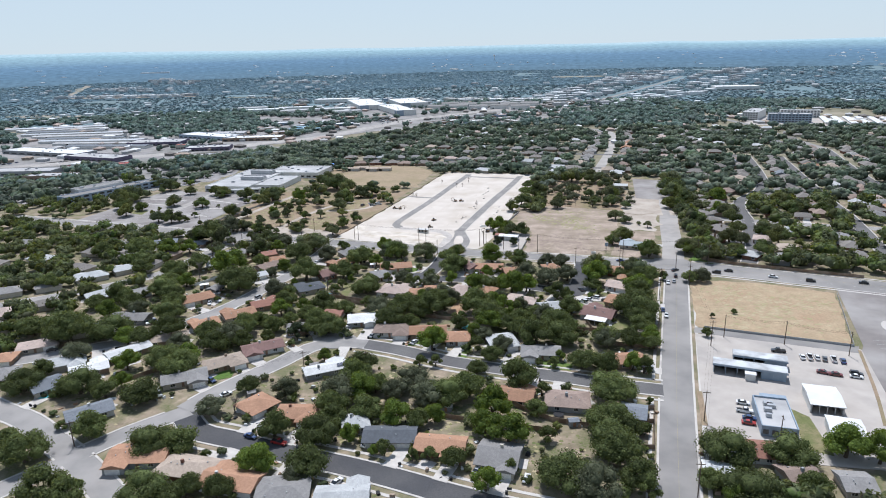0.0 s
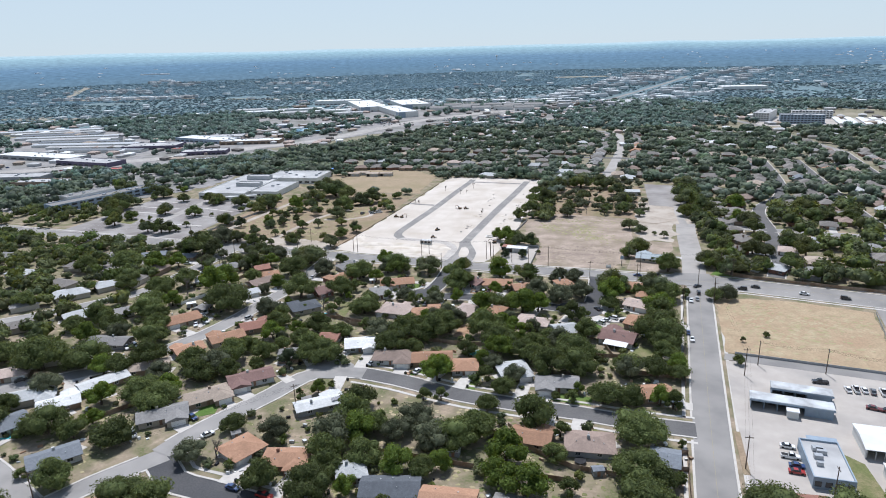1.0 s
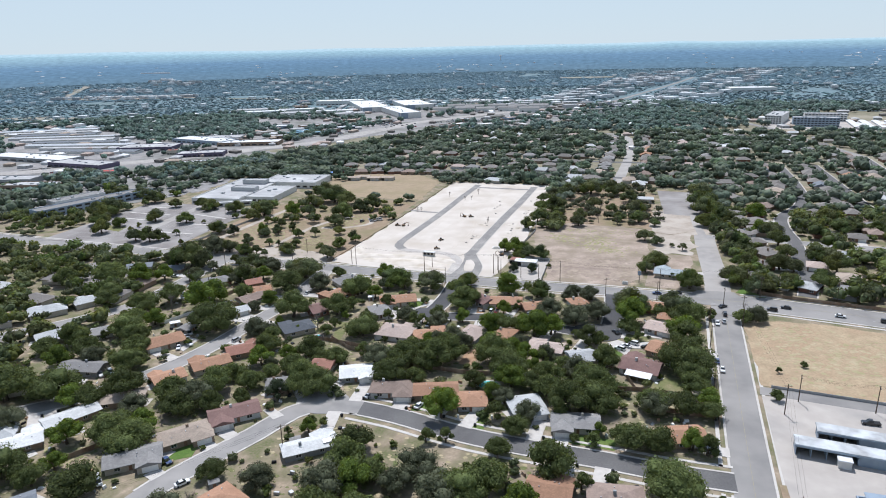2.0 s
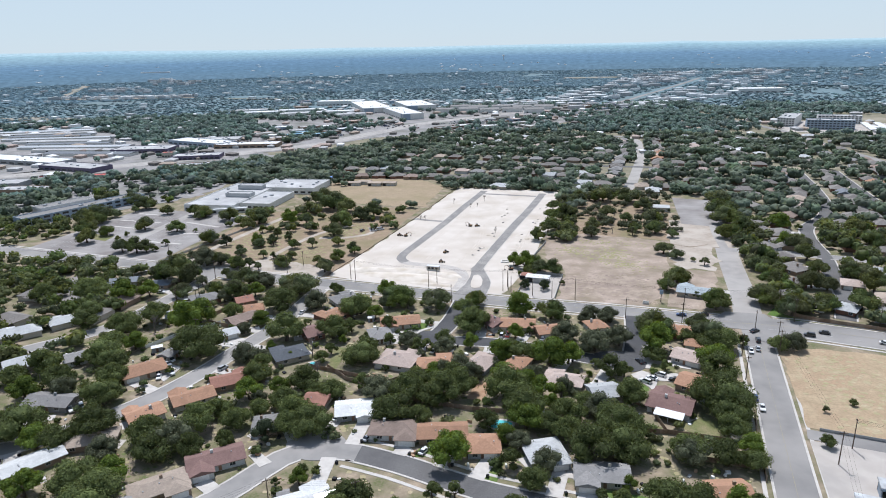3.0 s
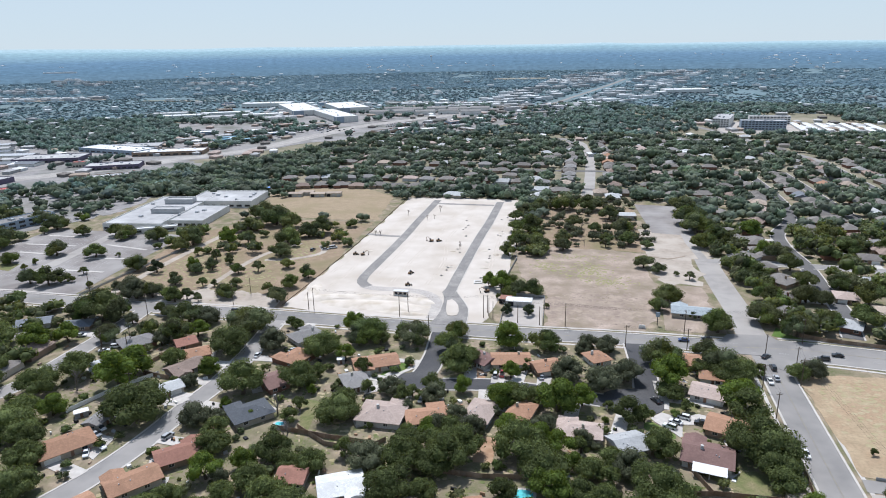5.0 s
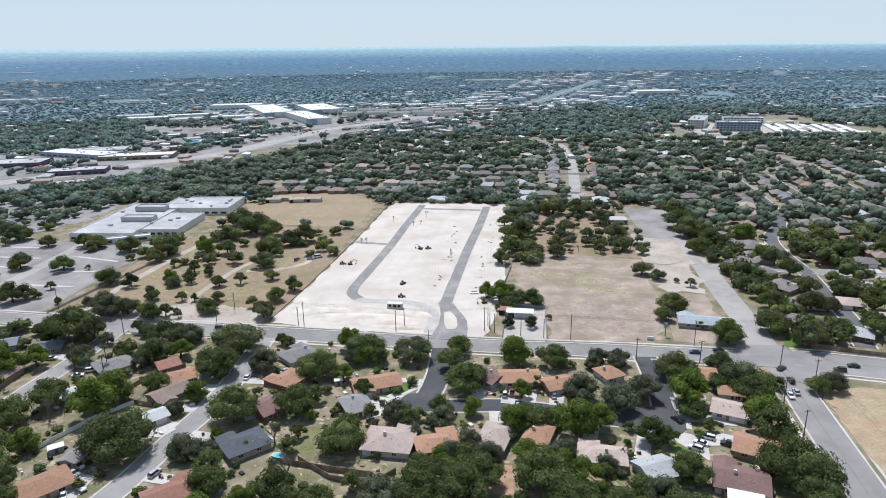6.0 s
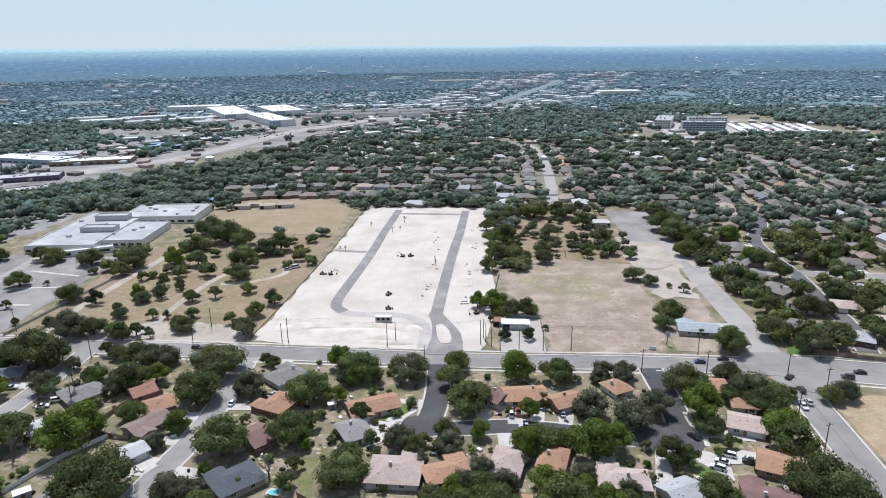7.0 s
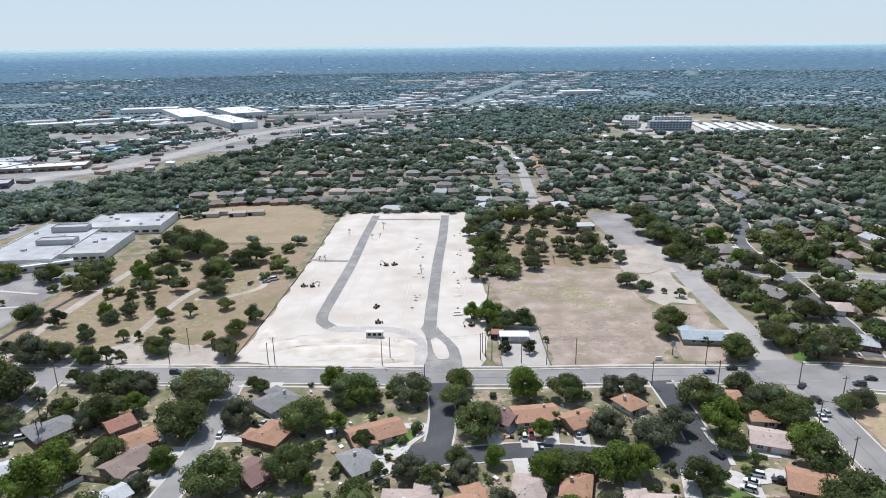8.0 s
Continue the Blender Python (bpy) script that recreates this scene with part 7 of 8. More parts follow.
for row in (("sedan", "grey", 166.5, 108.7, 80), ("pickup", "white", 169.8, 108.9, 85), ("sedan", "blue", 173.0, 108, 85), ("sedan", "maroon", 162.6, 96.2, -15), ("sedan", "maroon", 166.9, 95.2, -10), ("suv", "black", 174.5, 97.2, -8), ("sedan", "white", 173.8, 94.8, -8), ("sedan", "white", 1.4, -8.1, 70),
            ("sedan", "silver", -24.7, 94.7, 70), ("sedan", "white", -4, 91.6, 75), ("sedan", "white", -62.3, 32.6, 55), ("sedan", "black", -163.2, 51.8, 40), ("sedan", "red", -127.9, 120, -30), ("sedan", "black", -125.7, 122.4, -30), ("van", "white", -130.4, 131.2, -20)):
    car(*row)
for row in (("pickup", "white", -122.7, 121.1, -30), ("sedan", "silver", -129, 127.5, -20), ("pickup", "white", -141.3, 87.5, -35), ("suv", "white", -138.3, 90, -35), ("suv", "silver", -103.2, 129.4, 75), ("pickup", "black", 150, 113, 178), ("van", "white", -193.6, 133.9, 45), ("suv", "black", -130, 238.5, -4), ("sedan", "white", -21, 163.2, 90),
            ("pickup", "white", 148.5, 344.5, -4), ("sedan", "silver", -118, 346, 20), ("pickup", "white", -121, 352, 50), ("van", "white", -114, 350, 30), ("suv", "grey", -126, 344, 80)):
    car(*row)
lotpick = random.Random(12)
for k in range(46):
    x, y = lotpick.choice([(-560 + 4 * (k % 14), 500 + 18 * (k % 4)), (-620 + 4 * (k % 12), 520 + 16 * (k % 3)), (-330 + 5 * (k % 12), 960 + 14 * (k % 5)), (-450 + 5 * (k % 9), 600 + 15 * (k % 3))])
    if any(math.hypot(x - b[0], y - b[1]) < b[2] * 0.7 for b in BLOCKS):
        continue
    car(lotpick.choice(["sedan", "suv", "pickup"]), lotpick.choice(["white", "silver", "black", "grey", "red"]), x + lotpick.uniform(-1, 1), y, 78 + lotpick.uniform(-4, 4))

# cars in the farther retail lots, too many and too small to count
far_cars, far_look = Geo(), []
for x0, y0, turn, across, deep in ((-700, 500, -9, 22, 5), (-600, 480, -9, 16, 4), (-430, 815, 40, 18, 6), (-380, 860, 40, 14, 7), (-250, 1040, 10, 26, 6), (-150, 1075, 5, 22, 6), (-520, 590, 30, 10, 3), (-560, 700, 20, 14, 3), (-330, 1000, 35, 12, 6)):
    for i in range(across):
        for k in range(deep):
            m = place(x0, y0, 0.2, turn) @ pose((i - across / 2) * 3.0, (k // 2) * 17 + (k % 2) * 6, 0)
            q = m.translation
            if lotpick.random() < 0.42 or any(math.hypot(q.x - b[0], q.y - b[1]) < b[2] * 0.8 for b in BLOCKS) or near_street(q.x, q.y, -8):
                continue
            n = len(far_cars.f)
            far_cars.box(-0.9, -2.2, 0.25, 0.9, 2.2, 0.95, m, 0.06)
            far_look += [lotpick.choice((0, 0, 1, 1, 2, 2, 3, 4, 5))] * (len(far_cars.f) - n)
            n = len(far_cars.f)
            far_cars.box(-0.8, -1.5, 0.95, 0.8, 1.0, 1.5, m, 0.22)
            far_look += [2] * (len(far_cars.f) - n)
ob = tagged(part("parked_cars_in_lots", far_cars, [CAR_MAT[c] for c in ("white", "silver", "black", "grey", "red", "blue")]), "rows of parked cars in distant retail lots", "cars", "", "stuff")
ob.data.polygons.foreach_set("material_index", far_look)

# ---- site machines ----
def excavator(x, y, turn, label="orange tracked excavator on white fill"):
    top = base("excavator", place(x, y, 0.1, turn, 0.72), label, "excavator")
    for s in (-1, 1):
        belt = extrude(Geo(), [(-1.8, 0.1), (-1.5, 0), (1.5, 0), (1.8, 0.1), (1.9, 0.45), (1.6, 0.85), (-1.6, 0.85), (-1.9, 0.45)], 0.3, 0.0)
        part("track", Geo().add([(px, py + s * 1.1, pz) for px, py, pz in belt.v], belt.f), M_RUBBER, top)
    part("body", Geo().box(-2.1, -1.25, 1.0, 1.0, 1.25, 2.0, None, 0.12), M_PLANT, top)
    part("cab", Geo().box(0.0, 0.15, 2.0, 1.3, 1.2, 3.1, None, 0.12), M_GLASS, top)
    part("boom", Geo().tube((0.9, -0.2, 1.8), (3.4, -0.2, 4.3), 0.28, 0.22, 6).tube((3.4, -0.2, 4.3), (5.6, -0.2, 3.2), 0.22, 0.18, 6), M_PLANT, top)
    part("arm", Geo().tube((5.6, -0.2, 3.3), (5.0, -0.2, 1.0), 0.18, 0.14, 6), M_PLANT, top)
    part("bucket", Geo().box(4.3, -0.7, 0.2, 5.3, 0.3, 1.0, None, 0.15), M_DARK, top)


def loader(x, y, turn, label):
    top = base("loader", place(x, y, 0.1, turn, 0.72), label, "loader")
    part("body", Geo().box(-2.2, -1.0, 0.8, 1.2, 1.0, 1.9, None, 0.15), M_PLANT, top)
    part("cab", Geo().box(-0.6, -0.75, 1.9, 0.7, 0.75, 3.0, None, 0.12), M_GLASS, top)
    part("bucket", Geo().box(2.4, -1.3, 0.1, 3.3, 1.3, 1.0, None, 0.2), M_DARK, top)
    part("lift_arm", Geo().tube((0.6, 0.5, 1.5), (2.6, 0.5, 0.6), 0.14).tube((0.6, -0.5, 1.5), (2.6, -0.5, 0.6), 0.14), M_PLANT, top)
    for px in (-1.4, 1.2):
        for s in (-1, 1):
            part("wheel", Geo().tube((px, s * 0.75, 0.65), (px, s * 1.25, 0.65), 0.65, 0.65, 12), M_RUBBER, top)


excavator(-90, 337, 20)
excavator(-51, 371, 160)
loader(-46, 371.5, 30, "orange wheel loader beside an excavator")
loader(-52.3, 304, 60, "small dark loader parked on the fill")
loader(-50, 284.5, 10, "dark skid loader on the fill")
loader(-3.3, 287, 95, "orange-brown loader at the site's edge")
excavator(-5.5, 278.5, 200)
loader(-95, 337.5, 0, "small machine beside the excavator")
trailer = base("site_trailer", place(-50.5, 268.3, 0.5, -3), "low white site trailer with open dark side", "trailer")
part("roof", Geo().box(-4.0, -1.5, 2.6, 4.0, 1.5, 2.8, None, 0.06), M_METALROOF, trailer)
part("wall", Geo().box(-3.8, 0.6, 0.0, 3.8, 1.3, 2.6), M_WHITEWALL, trailer)
for px in (-2.4, 0.0, 2.4):
    part("opening", Geo().box(px - 0.7, -1.2, 1.0, px + 0.7, 0.6, 2.3), M_DARK, trailer)
part("front", Geo().box(-3.8, -1.36, 2.3, 3.8, -1.2, 2.6).box(-3.8, -1.36, 0.8, -3.2, -1.2, 2.3).box(-1.6, -1.36, 0.8, -0.8, -1.2, 2.3).box(0.8, -1.36, 0.8, 1.6, -1.2, 2.3).box(3.2, -1.36, 0.8, 3.8, -1.2, 2.3), M_BERM, trailer)
part("skirt", Geo().box(-3.8, -1.35, 0.0, 3.8, -1.2, 0.8), M_WHITEWALL, trailer)
pallet = base("material_stack", place(-11.5, 293, 0.1, 5), "pale stack of pipes and blocks", "building material")
part("frame", Geo().box(-2.4, -2.0, 0, 2.4, -1.4, 0.6).box(-2.4, 1.4, 0, 2.4, 2.0, 0.6).box(-2.4, -1.4, 0, -1.8, 1.4, 0.6).box(1.8, -1.4, 0, 2.4, 1.4, 0.6), M_WHITEWALL, pallet)
clutter = random.Random(31)
for k in range(26):
    x = clutter.uniform(-12, -2) if k % 2 else clutter.uniform(-34, -28)
    y = clutter.uniform(285, 440)
    ob = base("drainage_box", place(x, y, 0.08, clutter.uniform(0, 90)), "small dark drainage inlet box in the fill", "drain")
    part("rim", Geo().box(-0.7, -0.7, 0, 0.7, 0.7, 0.35, None, 0.08), M_CONCRETE, ob)
    part("opening", Geo().box(-0.5, -0.5, 0.35, 0.5, 0.5, 0.37), M_DARK, ob)

# ---- poles and wires ----
def pole(x, y, h=11.5, turn=0, arms=1):
    top = base("utility_pole", place(x, y, 0.0, turn), "dark wooden utility pole with crossarm", "utility pole")
    part("mast", Geo().tube((0, 0, -0.3), (0, 0, h), 0.2, 0.13, 8), M_POLE, top)
    for k in range(arms):
        part("crossarm", Geo().box(-1.3, -0.08, h - 0.9 - k * 1.3, 1.3, 0.08, h - 0.72 - k * 1.3), M_POLE, top)
    for px in (-1.1, -0.5, 0.5, 1.1):
        part("insulator", Geo().tube((px, 0, h - 0.72), (px, 0, h - 0.45), 0.06, 0.04, 6), M_STEEL, top)
    return Vector((x, y, h - 0.5))


def wire(a, b, sag=0.9, off=0.0):
    d = Vector((-(b - a).y, (b - a).x, 0)).normalized()
    v, n = [], 8
    for k in range(n + 1):
        t = k / n
        p = a.lerp(b, t) + d * off - Vector((0, 0, 4 * sag * t * (1 - t)))
        v += [p + d * 0.018, p - d * 0.009 + Vector((0, 0, 0.016)), p - d * 0.009 - Vector((0, 0, 0.016))]
    f = [(3 * k + i, 3 * k + (i + 1) % 3, 3 * k + 3 + (i + 1) % 3, 3 * k + 3 + i) for k in range(n) for i in range(3)]
    tagged(part("power_line", Geo().add(v, f + [(2, 1, 0), (3 * n, 3 * n + 1, 3 * n + 2)]), M_DARK), "thin sagging overhead power line", "power line")


runs = [
    [pole(x, y, 12, 95) for x, y in ((-225, 257), (-173, 229.5), (-136, 248), (-91, 245.4), (-45.5, 241), (-4.2, 243.6), (34.8, 237), (87.7, 233.5), (131.6, 240), (171, 228))],
    [pole(x, y, 12, 5) for x, y in ((106.7, 8.4), (113.4, 51), (123.5, 114), (121.9, 189.8), (123.2, 199.5), (136.3, 229))],
    [pole(x, y, 11, 85) for x, y in ((130.2, 124.1), (154.1, 121.1), (177.1, 114.6))],
    [pole(x, y, 10.5, 20) for x, y in ((60, 217.6), (85.6, 217), (107, 186.3), (105.1, 165))],
    [pole(x, y, 10, 40) for x, y in ((-94.6, -8.8), (-40.3, 55.7), (-14.9, 60.8))],
    [pole(x, y, 10, 10) for x, y in ((-133.3, 155), (-137, 170))],
]
for run in runs:
    for a, b in zip(run, run[1:]):
        for off in (-1.0, 0.0, 1.0):
            wire(a, b, 0.9, off)
for x, y in ((-93.8, 245.4), (-42.5, 247.6), (12.5, 239.1), (22.8, 237.5), (-2.8, 250), (-1.8, 246), (-27.8, 222.6), (117.3, 216.5), (135.9, 43.6), (-132.9, 263), (-169, 188), (0.5, 242)):
    pole(x, y, 9.5, 95)
for a, b in (((131.6, 240), (136, 300)), ((136.3, 229), (150, 300)), ((131.6, 240), (143, 300))):
    wire(Vector((*a, 11)), Vector((*b, 9)), 1.2)


def street_sign(x, y):
    top = base("monument_sign", place(x, y, 0.09, -4), "small white monument sign on a low base", "sign")
    part("base", Geo().box(-1.6, -0.5, 0, 1.6, 0.5, 0.5, None, 0.05), M_CONCRETE, top)
    part("board", Geo().box(-1.4, -0.25, 0.5, 1.4, 0.25, 1.7, None, 0.04), M_TRIM, top)


street_sign(70, 238.5)
post = base("sign_post", place(77.5, 243, 0.09, -4), "tall dark pole sign beside the field", "sign")
part("mast", Geo().tube((0, 0, 0), (0, 0, 6), 0.2, 0.16, 8), M_DARK, post)
part("board", Geo().box(-0.9, -0.2, 4.2, 0.9, 0.2, 6.4, None, 0.04), M_BLUEWALL, post)

# ---- fences ----
def fence(points, h=1.9, material=M_WOOD, label="weathered brown wooden privacy fence", step=2.4):
    """Panels of upright boards between posts, along a line of corners."""
    top = base("fence", Matrix.Identity(4), label, "fence")
    for (x0, y0), (x1, y1) in zip(points, points[1:]):
        d = math.hypot(x1 - x0, y1 - y0)
        n = max(1, round(d / step))
        turn = math.degrees(math.atan2(y1 - y0, x1 - x0))
        for k in range(n):
            m = place(x0 + (x1 - x0) * k / n, y0 + (y1 - y0) * k / n, 0.0, turn)
            g = Geo()
            w, boards = d / n, 6
            face = []
            for j in range(boards):
                y = -0.03 - 0.025 * (j % 2)
                face += [(w * j / boards + 0.015, y), (w * (j + 1) / boards - 0.015, y), (w * (j + 1) / boards, -0.01)]
            g.prism(face + [(w, 0.03), (0.0, 0.03), (0.0, -0.01)], 0.05, h, m)
            part("panel", g, material, top)
            part("post", Geo().box(-0.06, 0.03, 0, 0.06, 0.15, h + 0.05, m), material, top)


fence([(-68.8, 138.7), (-49, 135.3), (-34.8, 133.5)])
fence([(-60.7, 140.1), (-47.6, 131), (-33.8, 129.3), (-28, 136)])
fence([(67.5, 137.3), (73.4, 120), (95, 119)])
fence([(54.9, 117), (73.4, 119.9)])
fence([(-142.3, 176.1), (-137.8, 193.3), (-128, 200)])
fence([(-138.8, 171), (-125.6, 168.3)])
fence([(-150, 140), (-141.8, 159.1), (-132, 172)], 1.7, M_TRIM, "pale painted board fence")
fence([(131.8, 247), (134, 238), (147, 231.5), (172, 226), (215, 218)], 1.9)
fence([(85.7, 52.8), (97.1, 55.2), (96.2, 41), (95.8, 30.2), (85.5, 28)])
fence([(86, 44), (96.5, 46)])
fence([(-203, 67), (-190.5, 80.2), (-180, 90)])
fence([(-112, 30), (-104, 42), (-96, 52)])
fence([(135.2, 368), (144.3, 365)])
fence([(-5, 36), (30, 34), (62, 33)])
fence([(-20, 122), (6, 120), (30, 122)])
fence([(30, 66), (30, 56), (62, 40), (84, 38)])
fence([(-60, 110), (-72, 118), (-64, 130)])
fence([(100.5, 100), (101.5, 120), (104, 140)])
fence([(78, 107), (100, 106)])
fence([(4.2, 236.8), (5.8, 276.4), (25.4, 272.5), (24.4, 236.8)], 1.5, M_STEEL, "grey metal fence around a paved lot", 3.0)
fence([(4, 303), (8.6, 338), (6, 362)], 1.5, M_STEEL, "grey metal fence beside the site", 4.0)
fence([(-228, 252), (-220, 307), (-214, 345), (-233, 374)], 1.4, M_STEEL, "grey chain-link fence round the park", 4.0)
fence([(123, 133), (182, 124.5), (194, 191)], 1.2, M_STEEL, "low wire fence round a vacant lot", 5.0)

# ---- yards: lawns, pools and small things ----
for poly, mat, label in (
        ([(-41, 180), (-38.4, 192.5), (-29.4, 192.3), (-30, 187), (-34.5, 182.2), (-37.5, 178.2)], M_LAWN, "bright green front lawn"),
        ([(70.6, 175.2), (77, 176.7), (81, 173), (77.8, 163), (73, 163), (69.6, 166.6)], M_DRYLAWN, "half-dry front lawn at the turning circle"),
        ([(59.5, 157.6), (62, 158.4), (68.5, 151), (68.5, 148.7), (62.2, 147.1), (58.7, 154.2)], M_LAWN, "green lawn at the turning circle"),
        
        ([(-79, 39), (-68.5, 46), (-71, 56), (-78, 50)], M_LAWN, "green front lawn"),
        ([(-7, 88.5), (3.4, 90.4), (3, 95), (-6, 94)], M_LAWN, "green front lawn"),
        ([(13.5, 83), (22, 82), (22.5, 91.5), (14.5, 92)], M_LAWN, "bright green front lawn"),
        ([(46, 81), (66, 79), (66.5, 85), (46, 86)], M_LAWN, "green front lawn"),
        ([(72, 130), (84, 120.8), (92, 122), (93, 134), (80, 132)], M_DRYLAWN, "patchy green back lawn"),
        ([(-58, 158), (-56, 130), (-62, 146), (-66, 160)], M_DRYLAWN, "narrow half-dry side lawn"),
        ([(2, 128), (8.5, 128), (9, 142), (3, 143)], M_CLAY, "bare orange-brown clay yard"),
        ([(-5, 180.5), (1.5, 181), (2, 192), (-4.5, 192)], M_CLAY, "bare orange-brown clay yard"),
        ([(126, 236), (132, 233), (142, 228.8), (136, 236), (131, 246)], M_LAWN, "green verge at the road corner")):
    setting("lawn" if mat in (M_LAWN, M_DRYLAWN) else "bare_yard", Geo().prism(poly, 0.0, 0.06), mat, label, "lawn" if mat in (M_LAWN, M_DRYLAWN) else "yard")


for poly, label in (
        ([(-37.6, 196.4), (-26.7, 195.6), (-27.1, 192.8), (-37, 192.8)], "bright concrete forecourt of a corner house"),
        ([(4.2, 190), (9.4, 190), (9.4, 179.3), (4, 179.6)], "pale concrete double driveway"),
        ([(22.6, 189.2), (26, 189.2), (26.2, 179.8), (21.8, 179.6)], "pale concrete driveway"),
        ([(-130.5, 119.5), (-129.5, 129), (-121.5, 127), (-121, 114.5)], "wide pale concrete driveway with parked cars"),
        ([(-43, 95), (-41.5, 105), (-38, 105), (-38.5, 95)], "pale concrete driveway to a carport"),
        ([(-59, 96), (-56, 97), (-48.5, 91.5), (-51, 87)], "pale concrete driveway off the turning circle"),
        ([(-60, 77), (-58, 80), (-50.5, 75.5), (-53, 72)], "pale concrete driveway to a garage"),
        ([(62, 160.5), (66.4, 164.6), (71.8, 161.8), (79, 165), (83.5, 163.3), (80, 158), (72.2, 157.4), (70.4, 148.4), (68.6, 151.5), (63, 158.2)], "branching concrete drive at the turning circle")):
    setting("driveway", Geo().prism(poly, 0.0, 0.21), M_CONCRETE, label, "driveway")
for pts in ([(-27.4, 194.6), (-28.2, 189.6), (-33.2, 183.2), (-35, 178)], [(67.8, 188), (67.6, 180), (69.4, 173), (68.6, 167)]):
    setting("garden_path", ribbon(smooth_line(pts, 2), 0.9, -0.9, 0.0, 0.2), M_CONCRETE, "pale curved concrete walk along the lawn", "path")
# medians, drive lane and dry grass of the school parking lot
setting("drive_lane", Geo().prism([(-286.4, 276), (-277.3, 277), (-284, 372.9), (-292, 375)], 0.0, 0.13), M_PALEROAD, "worn pinkish drive lane through the lot", "road")
setting("lawn", Geo().prism([(-318.7, 290.6), (-324, 302), (-305.3, 300.5), (-301.7, 286.6)], 0.0, 0.16), M_DRYLAWN, "half-dry grass corner of the lot", "lawn")
for (x0, y0), (x1, y1) in (((-335, 363.5), (-304.5, 361.7)), ((-326, 324), (-292, 320)), ((-276, 345), (-240.4, 336)), ((-268, 315), (-240, 317)), ((-336, 342), (-296, 340)), ((-274, 292), (-240, 290))):
    setting("parking_median", ribbon(smooth_line([(x0, y0), (x1, y1)], 6), 1.1, -1.1, 0.0, 0.22), M_CONCRETE, "pale kerbed median in the parking lot", "kerb")
setting("driveway", Geo().prism([(-122.5, 153.5), (-118.2, 158.5), (-109, 154.5), (-111.5, 149), (-119, 149.5)], 0.0, 0.2), M_CONCRETE, "wide bright concrete forecourt", "driveway")

def pool(x, y, a, b, turn):
    top = base("swimming_pool", place(x, y, 0.06, turn), "turquoise garden pool with pale surround", "swimming pool")
    part("surround", Geo().prism(disc(0, 0, a + 0.9, b + 0.9), 0.0, 0.12), M_CONCRETE, top)
    part("water", Geo().prism(disc(0, 0, a, b), 0.0, 0.14), M_POOL, top)


pool(17.5, 113.3, 4.2, 2.6, 15)
pool(-131.3, 19, 5.2, 2.6, 40)
pool(-68, 142, 1.6, 1.2, 0)
tramp = base("trampoline", place(64, 44, 0, 0), "round black trampoline in a dry yard", "trampoline")
part("mat", Geo().prism(disc(0, 0, 1.9, 1.9, 0, 16), 0.8, 0.86), M_DARK, tramp)
for k in range(4):
    t = math.pi / 4 + k * math.pi / 2
    part("leg", Geo().tube((1.8 * math.cos(t), 1.8 * math.sin(t), 0), (1.8 * math.cos(t), 1.8 * math.sin(t), 0.8), 0.05), M_STEEL, tramp)


def garden_shed(x, y, L, W, turn, roof, label):
    top = base("garden_shed", place(x, y, 0, turn), label, "shed")
    g, rf = Geo(), Geo()
    wall_solid(g, L, W, 2.0, 0.3, False)
    roof_solid(rf, L, W, 2.0, 0.3, False, 0.2)
    part("wall", g, WALLS[4], top)
    part("roof", rf, roof, top)
    part("door", Geo().box(-0.5, -W / 2 - 0.05, 0.05, 0.5, -W / 2 + 0.03, 1.8), M_DOOR, top)


for x, y, L, W, turn, colour in ((69.5, 39.2, 3.4, 2.6, 20, "slate"), (1.8, 47, 4, 3, 10, "red"), (-143, 139, 4.5, 3, 40, "white"), (96, 120, 5, 3, 0, "tan"), (-38, 60, 3.5, 3, 30, "gray"), (-60, 190, 3, 2.5, 20, "white"), (-12, 206, 3.2, 3, 0, "ltgray"),
                                (30, 122, 4, 3, 10, "gray"), (-20, 128, 3, 2.5, 15, "ltgray"), (56, 112, 3.5, 3, 5, "brown"), (24, 40, 4, 3, 0, "white"), (-52, 34, 3, 2.6, 40, "gray")):
    garden_shed(x, y, L, W, turn, ROOFS[colour] if colour != "white" else M_METALROOF, "small %s-roofed garden shed in a back yard" % ROOF_WORDS[colour])
deck = base("patio_cover", place(74.5, 129.5, 0, -15), "pale metal patio roof behind a house", "patio cover")
part("roof", Geo().box(-5, -2.4, 2.5, 5, 2.4, 2.62, pose(0, 0, 0, 5, 0, 0)), M_METALROOF, deck)
for px in (-4.6, 0, 4.6):
    part("post", Geo().box(px - 0.08, -2.2, 0, px + 0.08, -2.04, 2.4), M_TRIM, deck)
panels = base("solar_array", place(-25.5, 62, 3.95, 37), "dark solar panels on a white roof", "solar panels")
for k in range(5):
    part("panel", Geo().box(-3.2 + 1.3 * k, -2.6, 0.05, -2.0 + 1.3 * k, -0.9, 0.12, pose(0, 0, 0, 13.5, 0, 0)), M_SOLAR, panels)
binpick = random.Random(3)
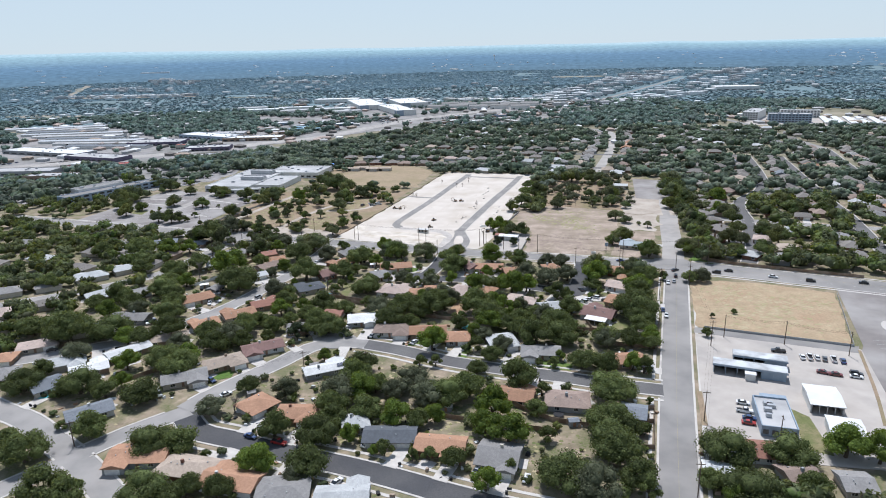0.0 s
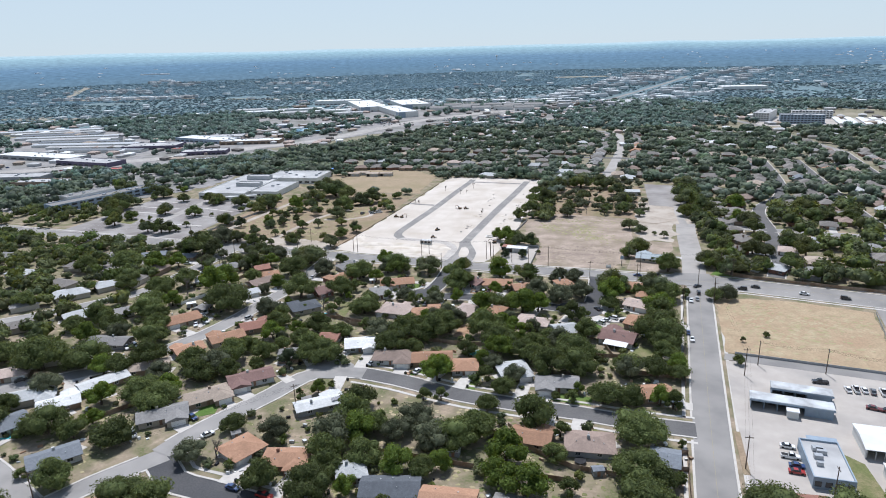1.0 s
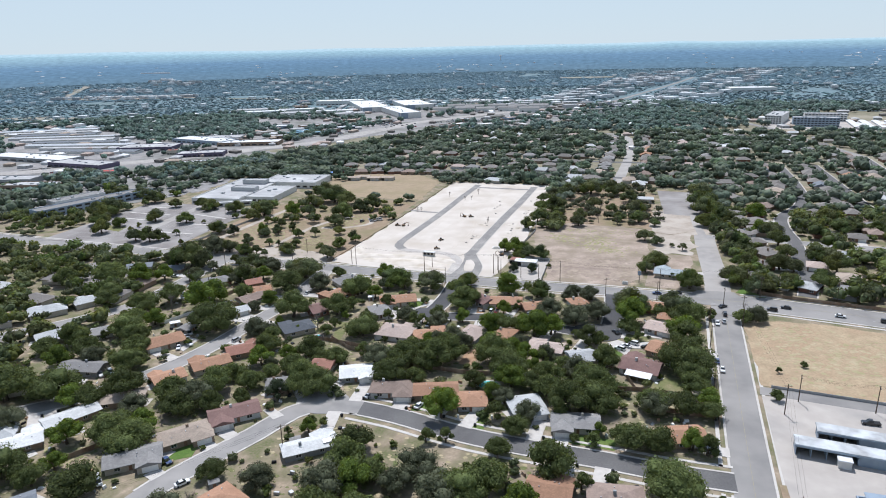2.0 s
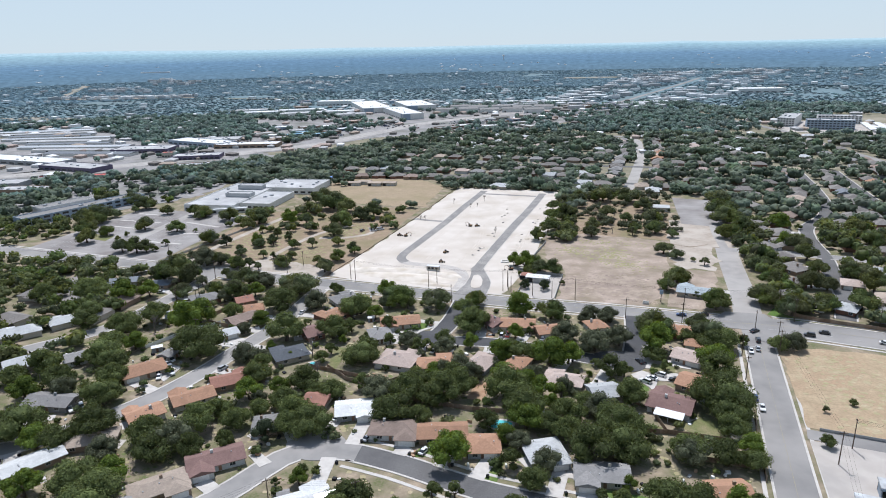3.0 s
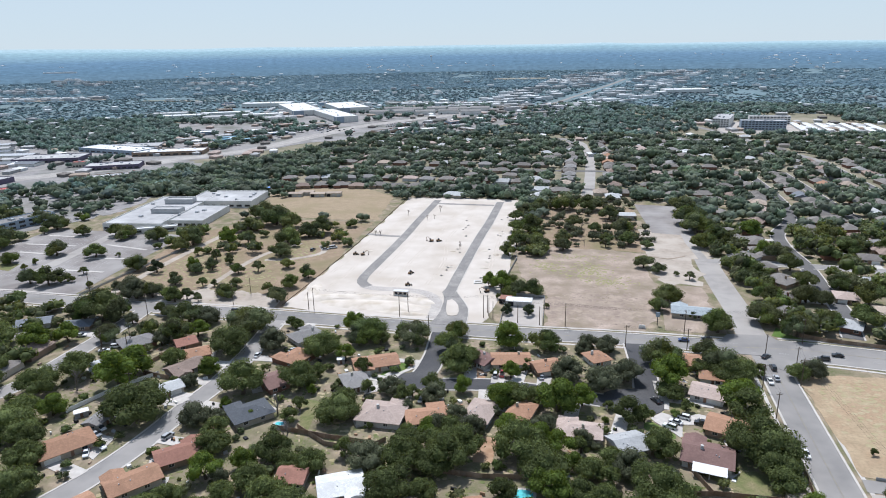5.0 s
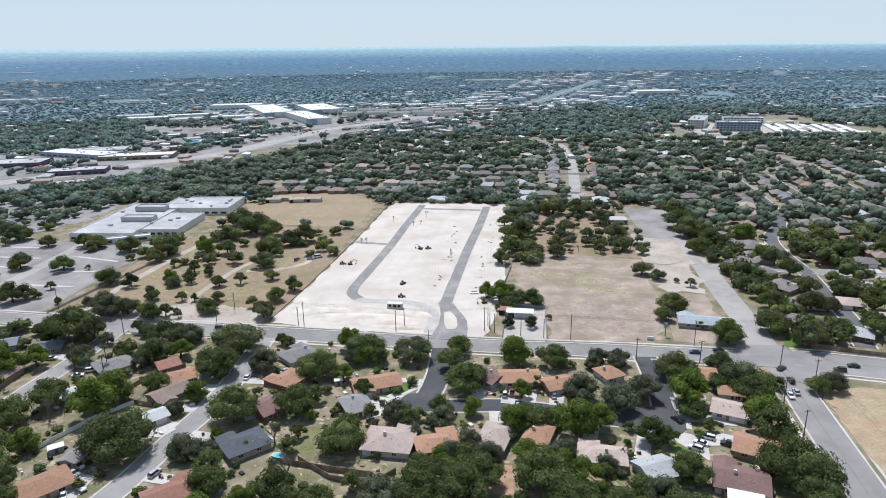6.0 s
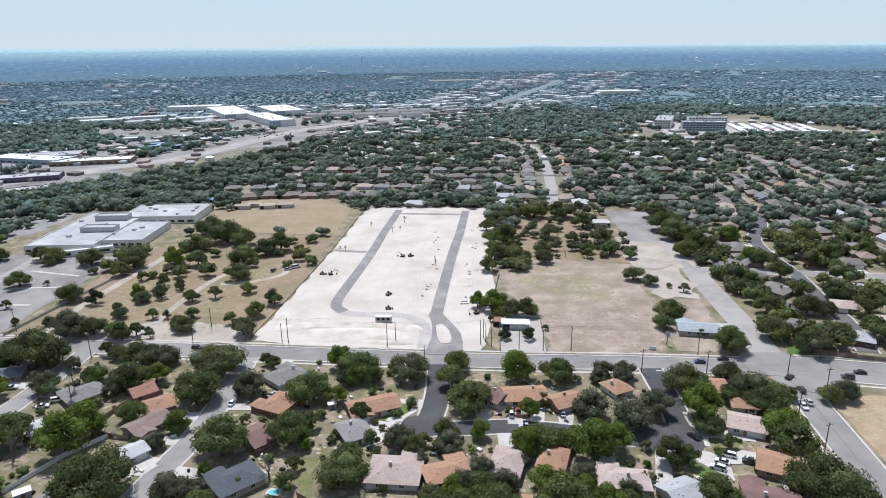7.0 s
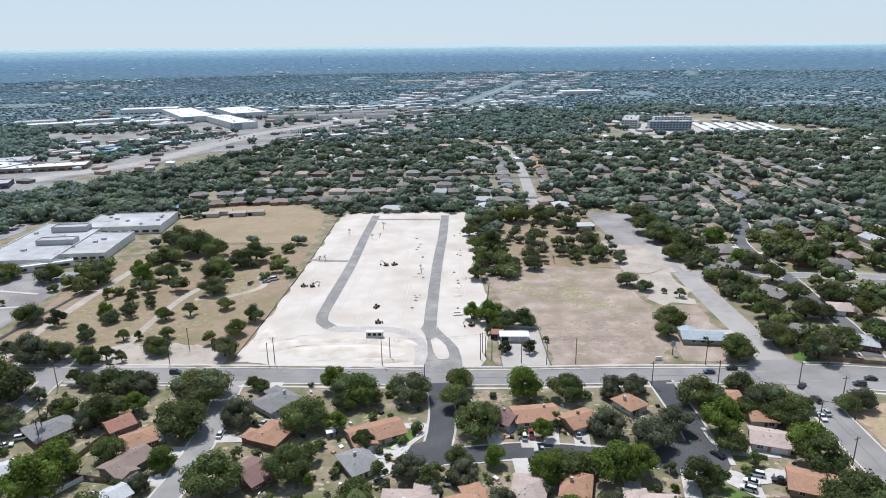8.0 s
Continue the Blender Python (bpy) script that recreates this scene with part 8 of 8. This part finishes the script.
for a, d in DRIVES[:40]:
    q = a + d * 0.85 + Vector((binpick.uniform(2.8, 3.4), 0, 0))
    if near_street(q.x, q.y, 0.9):
        continue
    ob = base("wheeled_bin", place(q.x, q.y, 0.05, binpick.uniform(0, 360)), "dark wheeled rubbish bin by a driveway", "bin", "wheeled bins")
    part("body", Geo().box(-0.35, -0.35, 0.0, 0.35, 0.35, 0.95, None, -0.05), M_LEAF_DARK if binpick.random() < 0.4 else M_DARK, ob)
    part("lid", Geo().box(-0.42, -0.42, 0.95, 0.42, 0.42, 1.05, None, 0.06), M_DARK, ob)
# small belongings in the yards, too many and too small to count
litter, litter_look = Geo(), []
lrng = random.Random(21)
for x, y, r in HOUSES:
    if not (-200 < x < 115 and -30 < y < 226):
        continue
    for k in range(9):
        t, d = lrng.uniform(0, 2 * math.pi), r + lrng.uniform(2.5, 7.5)
        px, py = x + d * math.cos(t), y + d * math.sin(t)
        if near_street(px, py, 1.0) or any(math.hypot(px - q[0], py - q[1]) < q[2] + 2.0 for q in HOUSES):
            continue
        n = len(litter.f)
        a, c, h = lrng.uniform(0.2, 1.0), lrng.uniform(0.2, 0.7), lrng.uniform(0.25, 1.1)
        litter.box(-a, -c, 0.0, a, c, h, place(px, py, 0.04, lrng.uniform(0, 180)), 0.08)
        litter_look += [lrng.choice((0, 0, 1, 2, 3, 3, 4))] * (len(litter.f) - n)
ob = tagged(part("yard_belongings", litter, [M_TRIM, M_WOOD, M_STEEL, M_DARK, M_CLAY]), "scattered planters, seats and boxes in yards", "yard clutter", "", "stuff")
ob.data.polygons.foreach_set("material_index", litter_look)
slabs = Geo()
for x, y, r in HOUSES:
    t = lrng.uniform(0, 2 * math.pi)
    px, py = x + r * math.cos(t), y + r * math.sin(t)
    if -200 < x < 115 and -30 < y < 226 and not near_street(px, py, 4.0):
        slabs.box(-2.6, -1.9, 0.0, 2.6, 1.9, 0.1, place(px, py, 0.0, math.degrees(t) + 90))
tagged(part("patio_slabs", slabs, M_CONCRETE), "pale concrete patio slabs behind the houses", "patio", "", "stuff")
